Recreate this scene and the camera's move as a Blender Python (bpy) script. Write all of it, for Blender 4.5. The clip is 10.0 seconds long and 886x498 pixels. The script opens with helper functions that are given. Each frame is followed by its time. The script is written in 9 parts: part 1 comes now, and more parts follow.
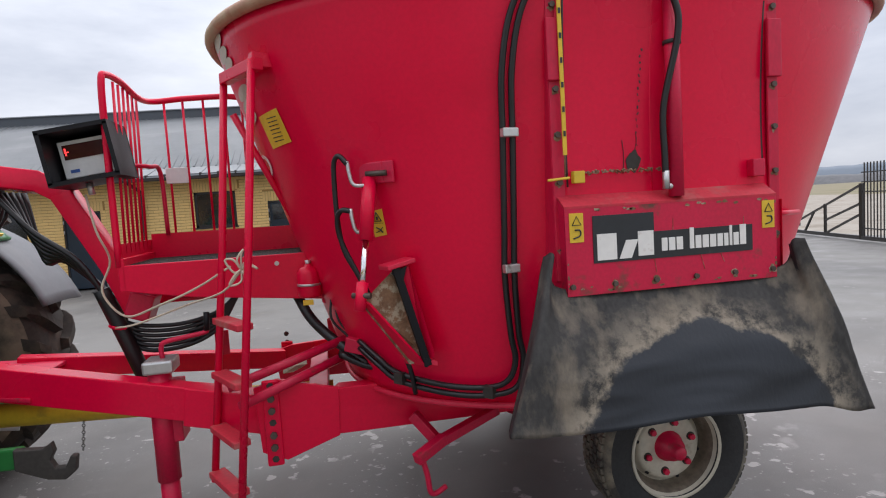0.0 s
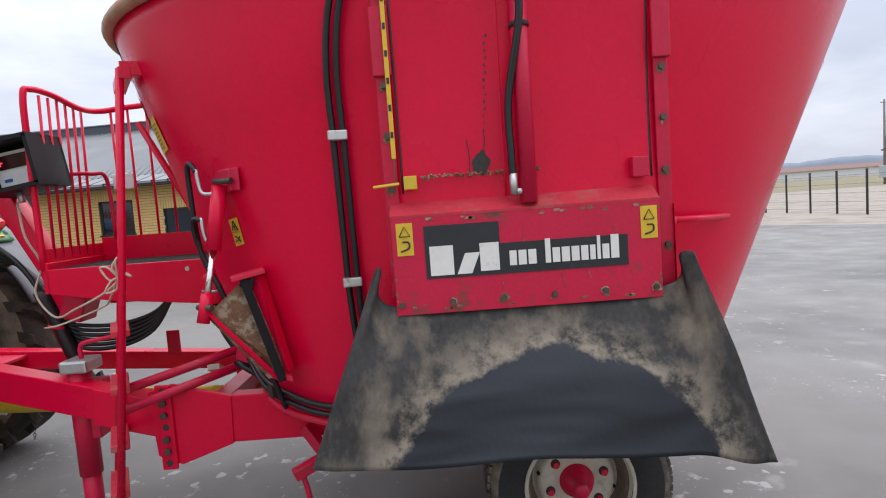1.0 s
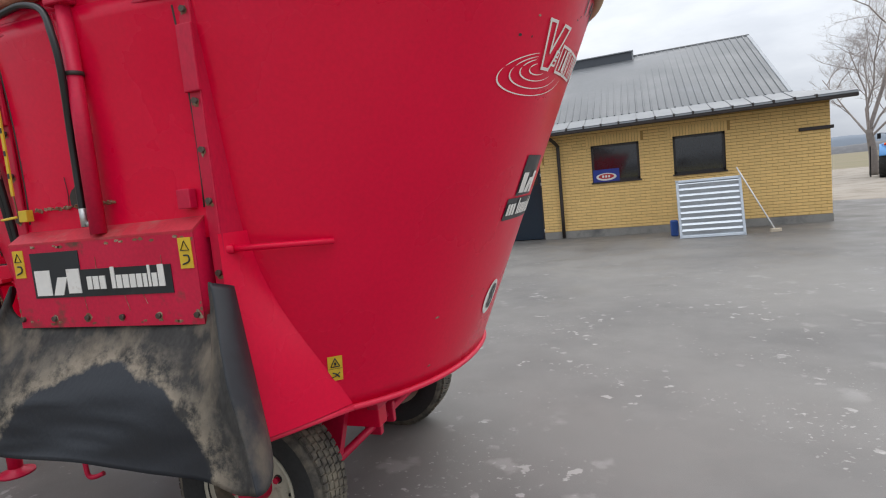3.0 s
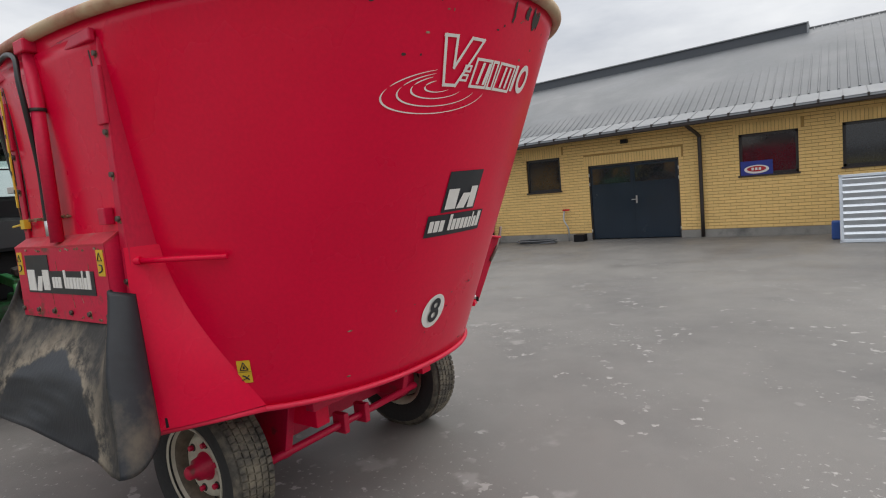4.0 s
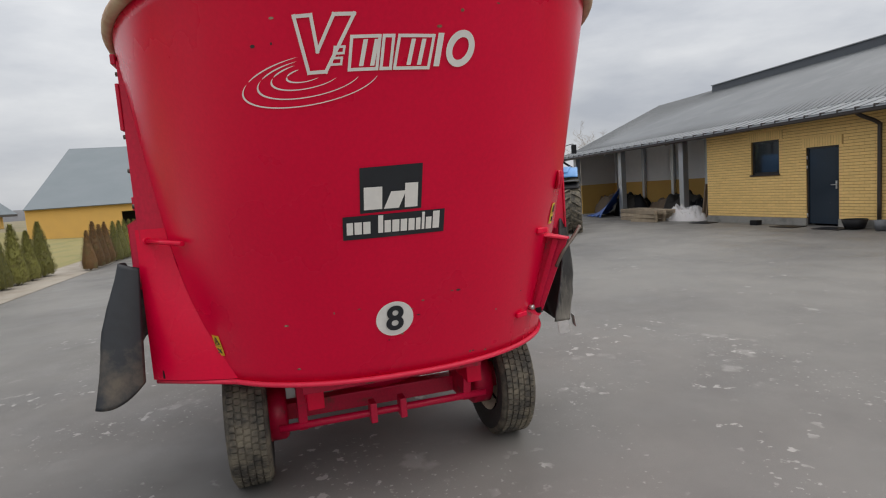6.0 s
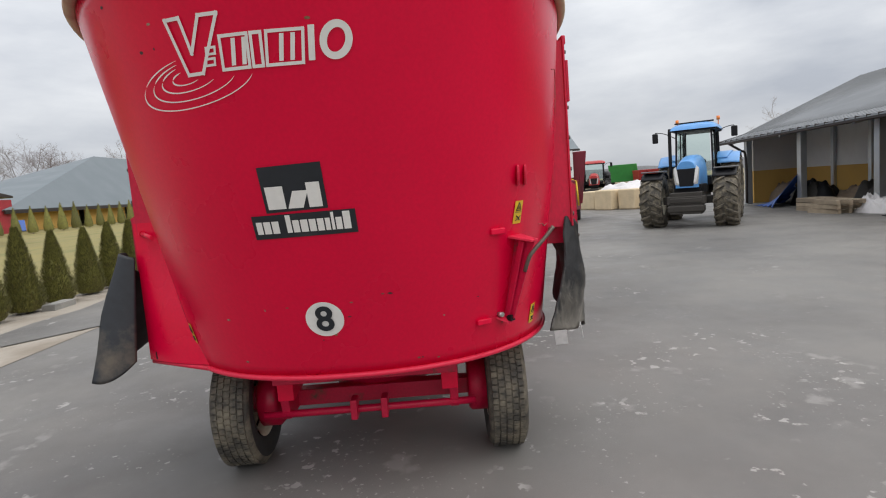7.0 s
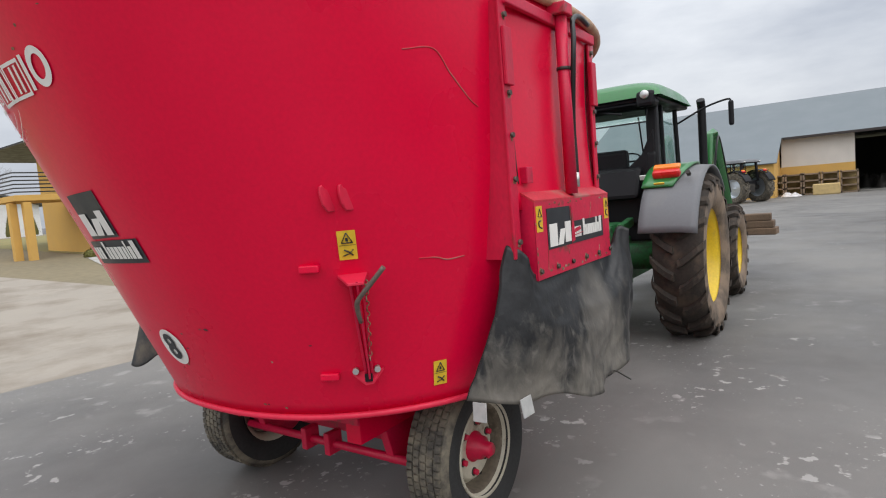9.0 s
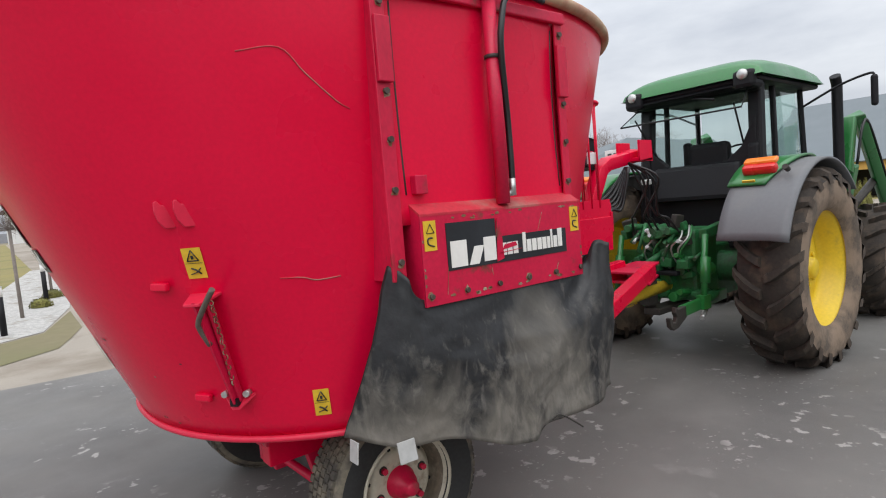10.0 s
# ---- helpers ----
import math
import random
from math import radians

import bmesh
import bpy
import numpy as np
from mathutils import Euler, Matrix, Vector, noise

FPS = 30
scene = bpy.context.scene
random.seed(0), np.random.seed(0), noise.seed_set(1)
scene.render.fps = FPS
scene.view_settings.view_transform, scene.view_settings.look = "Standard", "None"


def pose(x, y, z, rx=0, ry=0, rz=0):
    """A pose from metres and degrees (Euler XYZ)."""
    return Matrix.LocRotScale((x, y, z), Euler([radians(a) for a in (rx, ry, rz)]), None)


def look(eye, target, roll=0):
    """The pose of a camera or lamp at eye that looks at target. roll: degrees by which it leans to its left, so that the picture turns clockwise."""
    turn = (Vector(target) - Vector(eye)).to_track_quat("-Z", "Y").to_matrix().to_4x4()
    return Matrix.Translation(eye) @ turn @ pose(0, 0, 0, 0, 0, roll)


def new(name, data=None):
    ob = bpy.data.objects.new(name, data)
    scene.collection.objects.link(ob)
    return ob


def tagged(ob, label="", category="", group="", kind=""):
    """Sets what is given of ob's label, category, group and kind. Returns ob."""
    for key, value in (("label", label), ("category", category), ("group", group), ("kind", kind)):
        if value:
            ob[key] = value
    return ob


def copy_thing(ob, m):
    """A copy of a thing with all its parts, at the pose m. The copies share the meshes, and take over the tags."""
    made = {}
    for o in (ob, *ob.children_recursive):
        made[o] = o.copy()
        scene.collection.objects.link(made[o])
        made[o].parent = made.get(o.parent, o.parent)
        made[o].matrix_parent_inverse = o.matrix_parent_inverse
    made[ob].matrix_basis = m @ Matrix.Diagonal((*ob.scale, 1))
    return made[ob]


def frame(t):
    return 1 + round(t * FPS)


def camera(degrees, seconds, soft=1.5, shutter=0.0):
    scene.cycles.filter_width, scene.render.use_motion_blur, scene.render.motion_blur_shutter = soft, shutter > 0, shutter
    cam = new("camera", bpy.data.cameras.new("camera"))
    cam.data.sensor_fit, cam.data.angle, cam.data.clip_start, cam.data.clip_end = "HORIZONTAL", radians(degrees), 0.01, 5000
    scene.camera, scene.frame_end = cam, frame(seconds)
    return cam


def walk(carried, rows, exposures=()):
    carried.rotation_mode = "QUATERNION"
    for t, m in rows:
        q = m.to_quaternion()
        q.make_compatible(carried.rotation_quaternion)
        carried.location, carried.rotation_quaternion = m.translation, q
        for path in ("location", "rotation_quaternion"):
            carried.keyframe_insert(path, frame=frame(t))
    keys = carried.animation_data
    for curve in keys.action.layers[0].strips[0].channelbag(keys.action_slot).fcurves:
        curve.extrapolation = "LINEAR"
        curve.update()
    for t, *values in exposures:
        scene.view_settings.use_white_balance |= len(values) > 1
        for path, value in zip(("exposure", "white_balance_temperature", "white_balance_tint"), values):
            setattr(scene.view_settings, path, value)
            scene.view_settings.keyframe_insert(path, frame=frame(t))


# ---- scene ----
cam = camera(75.3, 10.0, soft=1.1)
METRES, EYE, TILT, LEAN, TURN = 11.0, 1.62, 0.1, 1.15, -11.5
ROWS = [
    (0.0, 0.0, 0.0, 0.0, -0.19, -4.43, 2.42),
    (0.5, 0.0444, 0.0118, 0.0013, 5.36, -4.52, 2.73),
    (1.0, 0.0901, 0.0249, 0.0017, 10.54, -4.9, 3.06),
    (1.5, 0.1378, 0.0424, 0.0042, 13.94, -5.79, 3.61),
    (2.0, 0.189, 0.0497, 0.0055, 18.67, -6.79, 4.44),
    (2.5, 0.2353, 0.0697, 0.0046, 23.61, -6.99, 4.47),
    (3.0, 0.2837, 0.0929, 0.007, 29.64, -6.5, 4.62),
    (4.5, 0.3859, 0.1966, 0.0121, 55.03, -6.56, 4.07),
    (5.0, 0.3998, 0.241, 0.0122, 64.13, -6.41, 3.85),
    (5.5, 0.4156, 0.2874, 0.0121, 74.66, -6.72, 3.99),
    (7.0, 0.3866, 0.4289, 0.0072, 100.76, -7.12, 4.73),
    (7.5, 0.3583, 0.4717, 0.0081, 109.86, -6.62, 5.14),
    (8.0, 0.3271, 0.511, 0.008, 119.32, -6.19, 5.42),
    (8.5, 0.2845, 0.5426, 0.0058, 127.28, -5.81, 5.49),
    (9.0, 0.2419, 0.575, 0.0034, 136.29, -5.5, 5.61),
    (9.5, 0.1949, 0.5933, 0.0011, 144.28, -4.88, 5.39),
    (10.0, 0.1462, 0.6108, 0.0006, 152.39, -4.63, 5.77),
]
walk(cam, [(t, pose(-1.275, -3.31, EYE, TILT, LEAN, TURN) @ pose(METRES * x, METRES * y, METRES * z, 90 + pitch, roll, yaw)) for t, x, y, z, yaw, pitch, roll in ROWS], [(0.0, 0.2, 6350, 13), (1.0, 0.36, 6250, 13), (1.5, 0.46, 6300, 12), (2.5, 0.36, 6350, 11), (3.0, 0.16, 6450, 10), (4.5, -0.04, 6750, 10), (6.0, -0.06, 6750, 10), (7.0, 0.08, 6650, 10), (8.5, 0.1, 6550, 10), (10.0, 0.12, 6500, 10)])

# ---- light ----
world = bpy.data.worlds.new("overcast_sky")
scene.world = world
world.use_nodes = True
wn, wl = world.node_tree.nodes, world.node_tree.links
wn.clear()
SUN_EL, SUN_AZ = radians(66), radians(36)
w_sky = wn.new("ShaderNodeTexSky")
w_sky.sky_type = "NISHITA"
w_sky.sun_disc = False
w_sky.sun_elevation, w_sky.sun_rotation = SUN_EL, SUN_AZ
w_sky.dust_density, w_sky.air_density = 4.0, 1.0
w_hsv = wn.new("ShaderNodeHueSaturation")
w_hsv.inputs["Saturation"].default_value = 0.22
w_tc = wn.new("ShaderNodeTexCoord")
w_map = wn.new("ShaderNodeMapping")
w_map.inputs["Scale"].default_value = (1.0, 1.0, 3.2)
w_no = wn.new("ShaderNodeTexNoise")
w_no.inputs["Scale"].default_value = 2.3
w_no.inputs["Detail"].default_value = 7.0
w_no.inputs["Roughness"].default_value = 0.55
w_ramp = wn.new("ShaderNodeValToRGB")
w_ramp.color_ramp.elements[0].position, w_ramp.color_ramp.elements[0].color = 0.32, (0.66, 0.69, 0.75, 1)
w_ramp.color_ramp.elements[1].position, w_ramp.color_ramp.elements[1].color = 0.68, (1.12, 1.12, 1.12, 1)
w_sep = wn.new("ShaderNodeSeparateXYZ")
w_lift = wn.new("ShaderNodeMapRange")
w_lift.inputs["From Min"].default_value, w_lift.inputs["From Max"].default_value = 0.0, 1.0
w_lift.inputs["To Min"].default_value, w_lift.inputs["To Max"].default_value = 0.97, 1.8
w_m1 = wn.new("ShaderNodeMixRGB")
w_m1.blend_type, w_m1.inputs[0].default_value = "MULTIPLY", 1.0
w_grey = wn.new("ShaderNodeMixRGB")
w_grey.inputs[0].default_value = 0.75
w_grey.inputs[2].default_value = (5.6, 5.85, 6.2, 1)
w_m2 = wn.new("ShaderNodeMixRGB")
w_m2.blend_type, w_m2.inputs[0].default_value = "MULTIPLY", 1.0
w_bg = wn.new("ShaderNodeBackground")
w_bg.inputs["Strength"].default_value = 0.128
w_out = wn.new("ShaderNodeOutputWorld")
wl.new(w_sky.outputs[0], w_hsv.inputs["Color"])
wl.new(w_hsv.outputs[0], w_grey.inputs[1])
wl.new(w_tc.outputs["Generated"], w_map.inputs[0])
wl.new(w_map.outputs[0], w_no.inputs["Vector"])
wl.new(w_no.outputs["Fac"], w_ramp.inputs[0])
wl.new(w_grey.outputs[0], w_m1.inputs[1])
wl.new(w_ramp.outputs[0], w_m1.inputs[2])
wl.new(w_tc.outputs["Generated"], w_sep.inputs[0])
wl.new(w_sep.outputs["Z"], w_lift.inputs["Value"])
wl.new(w_m1.outputs[0], w_m2.inputs[1])
wl.new(w_lift.outputs[0], w_m2.inputs[2])
wl.new(w_m2.outputs[0], w_bg.inputs["Color"])
wl.new(w_bg.outputs[0], w_out.inputs["Surface"])
sun = new("sun", bpy.data.lights.new("sun", "SUN"))
sun.data.energy, sun.data.angle, sun.data.color = 1.85, radians(110), (1.0, 0.97, 0.93)
sun.matrix_world = look((math.sin(SUN_AZ) * math.cos(SUN_EL), math.cos(SUN_AZ) * math.cos(SUN_EL), math.sin(SUN_EL)), (0, 0, 0))


# ---- materials ----
def material(name, colour, rough=0.6, metal=0.0, vary=0.25, scale=3.0, fine=40.0, bump=0.15, dist=0.004, tint=None, tint_at=(0.55, 0.75), tint_scale=1.2, coat=0.0, stretch=(1, 1, 1), spec=0.5, island=0.0, rough_vary=0.1):
    """Colour with two scales of variation, stains of a second colour, and fine relief."""
    m = bpy.data.materials.new(name)
    m.use_nodes = True
    n, l = m.node_tree.nodes, m.node_tree.links
    b = n["Principled BSDF"]
    tc = n.new("ShaderNodeTexCoord")
    mp = n.new("ShaderNodeMapping")
    mp.inputs["Scale"].default_value = stretch
    l.new(tc.outputs["Object"], mp.inputs[0])
    big, small = n.new("ShaderNodeTexNoise"), n.new("ShaderNodeTexNoise")
    big.inputs["Scale"].default_value, big.inputs["Detail"].default_value = scale, 5
    small.inputs["Scale"].default_value, small.inputs["Detail"].default_value = fine, 3
    l.new(mp.outputs[0], big.inputs["Vector"])
    l.new(mp.outputs[0], small.inputs["Vector"])
    mixn = n.new("ShaderNodeMath")
    mixn.operation = "ADD"
    l.new(big.outputs["Fac"], mixn.inputs[0])
    l.new(small.outputs["Fac"], mixn.inputs[1])
    rg = n.new("ShaderNodeMapRange")
    rg.inputs["From Min"].default_value, rg.inputs["From Max"].default_value = 0.6, 1.4
    rg.inputs["To Min"].default_value, rg.inputs["To Max"].default_value = 1 - vary, 1 + vary
    l.new(mixn.outputs[0], rg.inputs["Value"])
    mul = n.new("ShaderNodeMixRGB")
    mul.blend_type, mul.inputs[0].default_value = "MULTIPLY", 1.0
    mul.inputs[1].default_value = (*colour, 1)
    l.new(rg.outputs[0], mul.inputs[2])
    last = mul.outputs[0]
    if island:
        geo = n.new("ShaderNodeNewGeometry")
        oi = n.new("ShaderNodeObjectInfo")
        add = n.new("ShaderNodeMath")
        add.operation = "ADD"
        l.new(geo.outputs["Random Per Island"], add.inputs[0])
        l.new(oi.outputs["Random"], add.inputs[1])
        fr = n.new("ShaderNodeMath")
        fr.operation = "FRACT"
        l.new(add.outputs[0], fr.inputs[0])
        ir = n.new("ShaderNodeMapRange")
        ir.inputs["To Min"].default_value, ir.inputs["To Max"].default_value = 1 - island, 1 + island
        l.new(fr.outputs[0], ir.inputs["Value"])
        im = n.new("ShaderNodeMixRGB")
        im.blend_type, im.inputs[0].default_value = "MULTIPLY", 1.0
        l.new(last, im.inputs[1])
        l.new(ir.outputs[0], im.inputs[2])
        last = im.outputs[0]
    if tint:
        tn = n.new("ShaderNodeTexNoise")
        tn.inputs["Scale"].default_value, tn.inputs["Detail"].default_value, tn.inputs["Roughness"].default_value = tint_scale, 8, 0.62
        l.new(mp.outputs[0], tn.inputs["Vector"])
        tr = n.new("ShaderNodeMapRange")
        tr.inputs["From Min"].default_value, tr.inputs["From Max"].default_value = tint_at
        l.new(tn.outputs["Fac"], tr.inputs["Value"])
        tm = n.new("ShaderNodeMixRGB")
        tm.inputs[2].default_value = (*tint, 1)
        l.new(tr.outputs[0], tm.inputs[0])
        l.new(last, tm.inputs[1])
        last = tm.outputs[0]
    l.new(last, b.inputs["Base Color"])
    rr = n.new("ShaderNodeMapRange")
    rr.inputs["From Min"].default_value, rr.inputs["From Max"].default_value = 0.3, 0.7
    rr.inputs["To Min"].default_value, rr.inputs["To Max"].default_value = max(rough - rough_vary, 0.02), min(rough + rough_vary, 1)
    l.new(big.outputs["Fac"], rr.inputs["Value"])
    l.new(rr.outputs[0], b.inputs["Roughness"])
    b.inputs["Metallic"].default_value = metal
    b.inputs["Specular IOR Level"].default_value = spec
    b.inputs["Coat Weight"].default_value = coat
    b.inputs["Coat Roughness"].default_value = 0.2
    if bump:
        bp = n.new("ShaderNodeBump")
        bp.inputs["Strength"].default_value, bp.inputs["Distance"].default_value = bump, dist
        l.new(mixn.outputs[0], bp.inputs["Height"])
        l.new(bp.outputs[0], b.inputs["Normal"])
    return m


def glass(name, colour=(0.9, 0.95, 0.95), rough=0.02):
    m = bpy.data.materials.new(name)
    m.use_nodes = True
    b = m.node_tree.nodes["Principled BSDF"]
    b.inputs["Base Color"].default_value = (*colour, 1)
    b.inputs["Roughness"].default_value = rough
    b.inputs["Transmission Weight"].default_value = 1.0
    b.inputs["IOR"].default_value = 1.3
    return m


RED = material("red_paint", (0.70, 0.0015, 0.040), 0.31, vary=0.08, scale=1.6, fine=60, bump=0.03, spec=0.28, rough_vary=0.09, tint=(0.52, 0.0015, 0.026), tint_at=(0.60, 0.85), tint_scale=0.9)
RED_WORN = material("worn_red_paint", (0.56, 0.004, 0.046), 0.45, vary=0.15, scale=4, fine=70, bump=0.08, spec=0.45, tint=(0.12, 0.05, 0.035), tint_at=(0.60, 0.70), tint_scale=5)
RED_DUSTY = material("dusty_red_paint", (0.50, 0.02, 0.04), 0.6, vary=0.2, scale=5, fine=60, tint=(0.30, 0.22, 0.17), tint_at=(0.52, 0.75), tint_scale=4)
RIM = material("rusty_rim_paint", (0.36, 0.10, 0.06), 0.6, vary=0.25, tint=(0.52, 0.38, 0.24), tint_at=(0.34, 0.56), tint_scale=3)
PINK = material("bright_red_edge", (0.66, 0.02, 0.06), 0.4, vary=0.1, spec=0.35)
RUBBER = material("apron_rubber", (0.016, 0.019, 0.024), 0.5, vary=0.3, scale=2.5, fine=25, bump=0.25, tint=(0.105, 0.088, 0.066), tint_at=(0.47, 0.60), tint_scale=2.6)
RUBBER_BACK = material("plain_rubber_back", (0.014, 0.014, 0.015), 0.65, vary=0.3, scale=3, fine=25, bump=0.25, tint=(0.032, 0.03, 0.027), tint_at=(0.5, 0.7), tint_scale=2.6)
OLDSTEEL = material("worn_handle_steel", (0.16, 0.13, 0.11), 0.5, 0.5, vary=0.3)
TYRE = material("worn_tyre_rubber", (0.055, 0.049, 0.041), 0.8, vary=0.5, scale=6, fine=60, bump=0.4, tint=(0.20, 0.172, 0.125), tint_at=(0.42, 0.66), tint_scale=9)
TYRE_MUD = material("muddy_tyre_rubber", (0.10, 0.078, 0.060), 0.85, vary=0.35, scale=5, fine=45, bump=0.5, tint=(0.23, 0.168, 0.12), tint_at=(0.40, 0.58), tint_scale=4)
LUG_MUD = material("dark_muddy_tread", (0.032, 0.025, 0.020), 0.85, vary=0.4, scale=6, fine=45, bump=0.5, tint=(0.085, 0.06, 0.042), tint_at=(0.48, 0.66), tint_scale=5)
TYRE_DARK = material("dark_tyre_rubber", (0.025, 0.025, 0.025), 0.8, vary=0.3, scale=6, fine=60, bump=0.4)
RED_RAIL = material("dirty_rail_paint", (0.54, 0.005, 0.042), 0.48, vary=0.18, scale=5, fine=70, bump=0.1, spec=0.4, tint=(0.12, 0.04, 0.03), tint_at=(0.60, 0.70), tint_scale=6, stretch=(1, 1, 0.5))
RUST = material("rust_and_bare_metal", (0.20, 0.105, 0.055), 0.8, vary=0.4, scale=20, fine=90, bump=0.3, tint=(0.36, 0.29, 0.20), tint_at=(0.5, 0.6), tint_scale=25)
CREAM = material("cream_wheel_paint", (0.52, 0.48, 0.38), 0.5, vary=0.15, tint=(0.16, 0.10, 0.06), tint_at=(0.58, 0.75), tint_scale=9)
BLACK = material("black_plastic", (0.010, 0.010, 0.012), 0.5, vary=0.2, fine=80, bump=0.1, spec=0.22)
HOSE = material("hose_rubber", (0.01, 0.01, 0.011), 0.4, vary=0.2, bump=0.1)
STEEL = material("zinc_steel", (0.55, 0.55, 0.54), 0.4, 0.85, vary=0.15, tint=(0.2, 0.12, 0.07), tint_at=(0.62, 0.75), tint_scale=20)
DARKSTEEL = material("dirty_dark_steel", (0.05, 0.045, 0.04), 0.6, 0.4, vary=0.3, fine=50)
BOLT = material("bolt_steel", (0.11, 0.088, 0.075), 0.5, 0.7, vary=0.3)
CHROME = material("chrome_rod", (0.8, 0.8, 0.8), 0.12, 1.0, vary=0.03, bump=0)
YELLOW = material("yellow_sticker", (0.72, 0.47, 0.03), 0.5, vary=0.12, scale=8, tint=(0.45, 0.27, 0.03), tint_at=(0.6, 0.8), tint_scale=9)
YELLOW_P = material("yellow_plastic_guard", (0.66, 0.45, 0.03), 0.5, vary=0.15, tint=(0.2, 0.13, 0.05), tint_at=(0.55, 0.75), tint_scale=4)
DECAL_BLACK = material("black_decal", (0.018, 0.021, 0.026), 0.4, vary=0.15, scale=5, bump=0.02, tint=(0.06, 0.06, 0.06), tint_at=(0.62, 0.8), tint_scale=4)
DECAL_WHITE = material("white_decal", (0.78, 0.76, 0.72), 0.5, vary=0.06, scale=9, bump=0.02, tint=(0.45, 0.35, 0.30), tint_at=(0.64, 0.8), tint_scale=12)
GREYPLATE = material("dull_white_plate", (0.42, 0.42, 0.41), 0.5, vary=0.15, scale=12, tint=(0.25, 0.22, 0.18), tint_at=(0.55, 0.75), tint_scale=14)
WHITE = material("white_paint", (0.75, 0.75, 0.74), 0.5, vary=0.08)
ROPE = material("baler_twine", (0.55, 0.47, 0.36), 0.8, vary=0.2, fine=200)
WOOD = material("weathered_wood", (0.22, 0.16, 0.11), 0.8, vary=0.3, stretch=(1, 6, 6), scale=4, bump=0.3, island=0.2)
GREEN = material("green_tractor_paint", (0.018, 0.16, 0.035), 0.35, vary=0.1, scale=3, bump=0.03, coat=0.3, tint=(0.05, 0.10, 0.04), tint_at=(0.6, 0.8))
GREEN_D = material("dirty_green_castings", (0.018, 0.13, 0.04), 0.5, vary=0.35, scale=8, bump=0.2, tint=(0.03, 0.03, 0.02), tint_at=(0.5, 0.7), tint_scale=9)
GREYPL = material("grey_fender_plastic", (0.125, 0.13, 0.14), 0.55, vary=0.08, scale=4, bump=0.05, tint=(0.17, 0.165, 0.16), tint_at=(0.55, 0.8))
RIMYEL = material("yellow_wheel_paint", (0.72, 0.50, 0.02), 0.45, vary=0.12, tint=(0.35, 0.24, 0.06), tint_at=(0.58, 0.8), tint_scale=4)
ORANGE = material("orange_lens", (0.85, 0.22, 0.03), 0.25, vary=0.05, bump=0)
REDLENS = material("red_lens", (0.6, 0.02, 0.02), 0.25, vary=0.05, bump=0)
FLASHING = material("pale_sheet_flashing", (0.30, 0.32, 0.34), 0.55, vary=0.1)
PALE_WOOD = material("grey_pallet_wood", (0.36, 0.29, 0.21), 0.85, vary=0.3, scale=4, fine=50, bump=0.3, island=0.25)
# dark tone stands in for the shade behind the rim's lip
RIM_SHADE = material("shade_dark_rim_barrel", (0.13, 0.105, 0.075), 0.8, vary=0.4, scale=9, tint=(0.30, 0.26, 0.2), tint_at=(0.55, 0.7), tint_scale=6)
GLASS = glass("cab_glass", (0.74, 0.86, 0.82))
BLUE = material("blue_tractor_paint", (0.09, 0.29, 0.62), 0.4, vary=0.12, coat=0.2, tint=(0.15, 0.17, 0.2), tint_at=(0.6, 0.8))
BLUETARP = material("blue_tarpaulin", (0.03, 0.09, 0.32), 0.55, vary=0.25, scale=5, bump=0.3)
BURGUNDY = material("burgundy_mixer_paint", (0.17, 0.012, 0.026), 0.45, vary=0.2, scale=3, tint=(0.10, 0.03, 0.03), tint_at=(0.55, 0.75))
BRICK = material("yellow_brick", (0.82, 0.565, 0.225), 0.8, vary=0.06, scale=9, fine=120, bump=0.25, dist=0.003, island=0.05)
MORTAR = material("yellowish_mortar", (0.40, 0.24, 0.075), 0.9, vary=0.15, fine=90, bump=0.2)
CONCRETE = material("concrete_plinth", (0.27, 0.26, 0.24), 0.85, vary=0.2, scale=3, fine=60, tint=(0.13, 0.13, 0.125), tint_at=(0.5, 0.7), tint_scale=1.6)
ROOF = material("grey_trapezoid_sheet", (0.125, 0.133, 0.140), 0.5, 0.0, vary=0.08, scale=1.0, fine=12, bump=0.03, tint=(0.215, 0.225, 0.235), tint_at=(0.5, 0.8), tint_scale=0.5)
ROOF2 = material("slate_grey_sheet", (0.14, 0.165, 0.18), 0.6, 0.0, vary=0.05, scale=0.5, bump=0.02)
ROOFTILE = material("dark_grey_roof_tile", (0.075, 0.085, 0.09), 0.6, vary=0.15, bump=0.2, island=0.15)
DARKTRIM = material("dark_brown_gutter", (0.03, 0.022, 0.02), 0.45, vary=0.15)
FRAME = material("dark_window_frame", (0.02, 0.018, 0.018), 0.4, vary=0.1)
PANE = material("dark_window_glass", (0.02, 0.022, 0.026), 0.06, vary=0.2, scale=1.2, bump=0, spec=0.8, rough_vary=0.02)
DOOR = material("anthracite_door_paint", (0.014, 0.026, 0.042), 0.22, vary=0.1, scale=2, bump=0.03, rough_vary=0.06)
GALV = material("galvanised_steel", (0.52, 0.56, 0.60), 0.38, 0.75, vary=0.1, scale=4, bump=0.04)
RENDERED = material("ochre_render", (0.60, 0.36, 0.10), 0.9, vary=0.08, scale=1.5, fine=90, bump=0.15)
WHITEWALL = material("pale_wall_render", (0.62, 0.58, 0.53), 0.9, vary=0.12, scale=1.0)
STRAW = material("straw_bale", (0.50, 0.37, 0.17), 0.9, vary=0.25, scale=6, fine=60, bump=0.6, dist=0.02)
WRAP = material("pale_bale_stack", (0.62, 0.50, 0.33), 0.8, vary=0.18, scale=3, bump=0.4, dist=0.02)
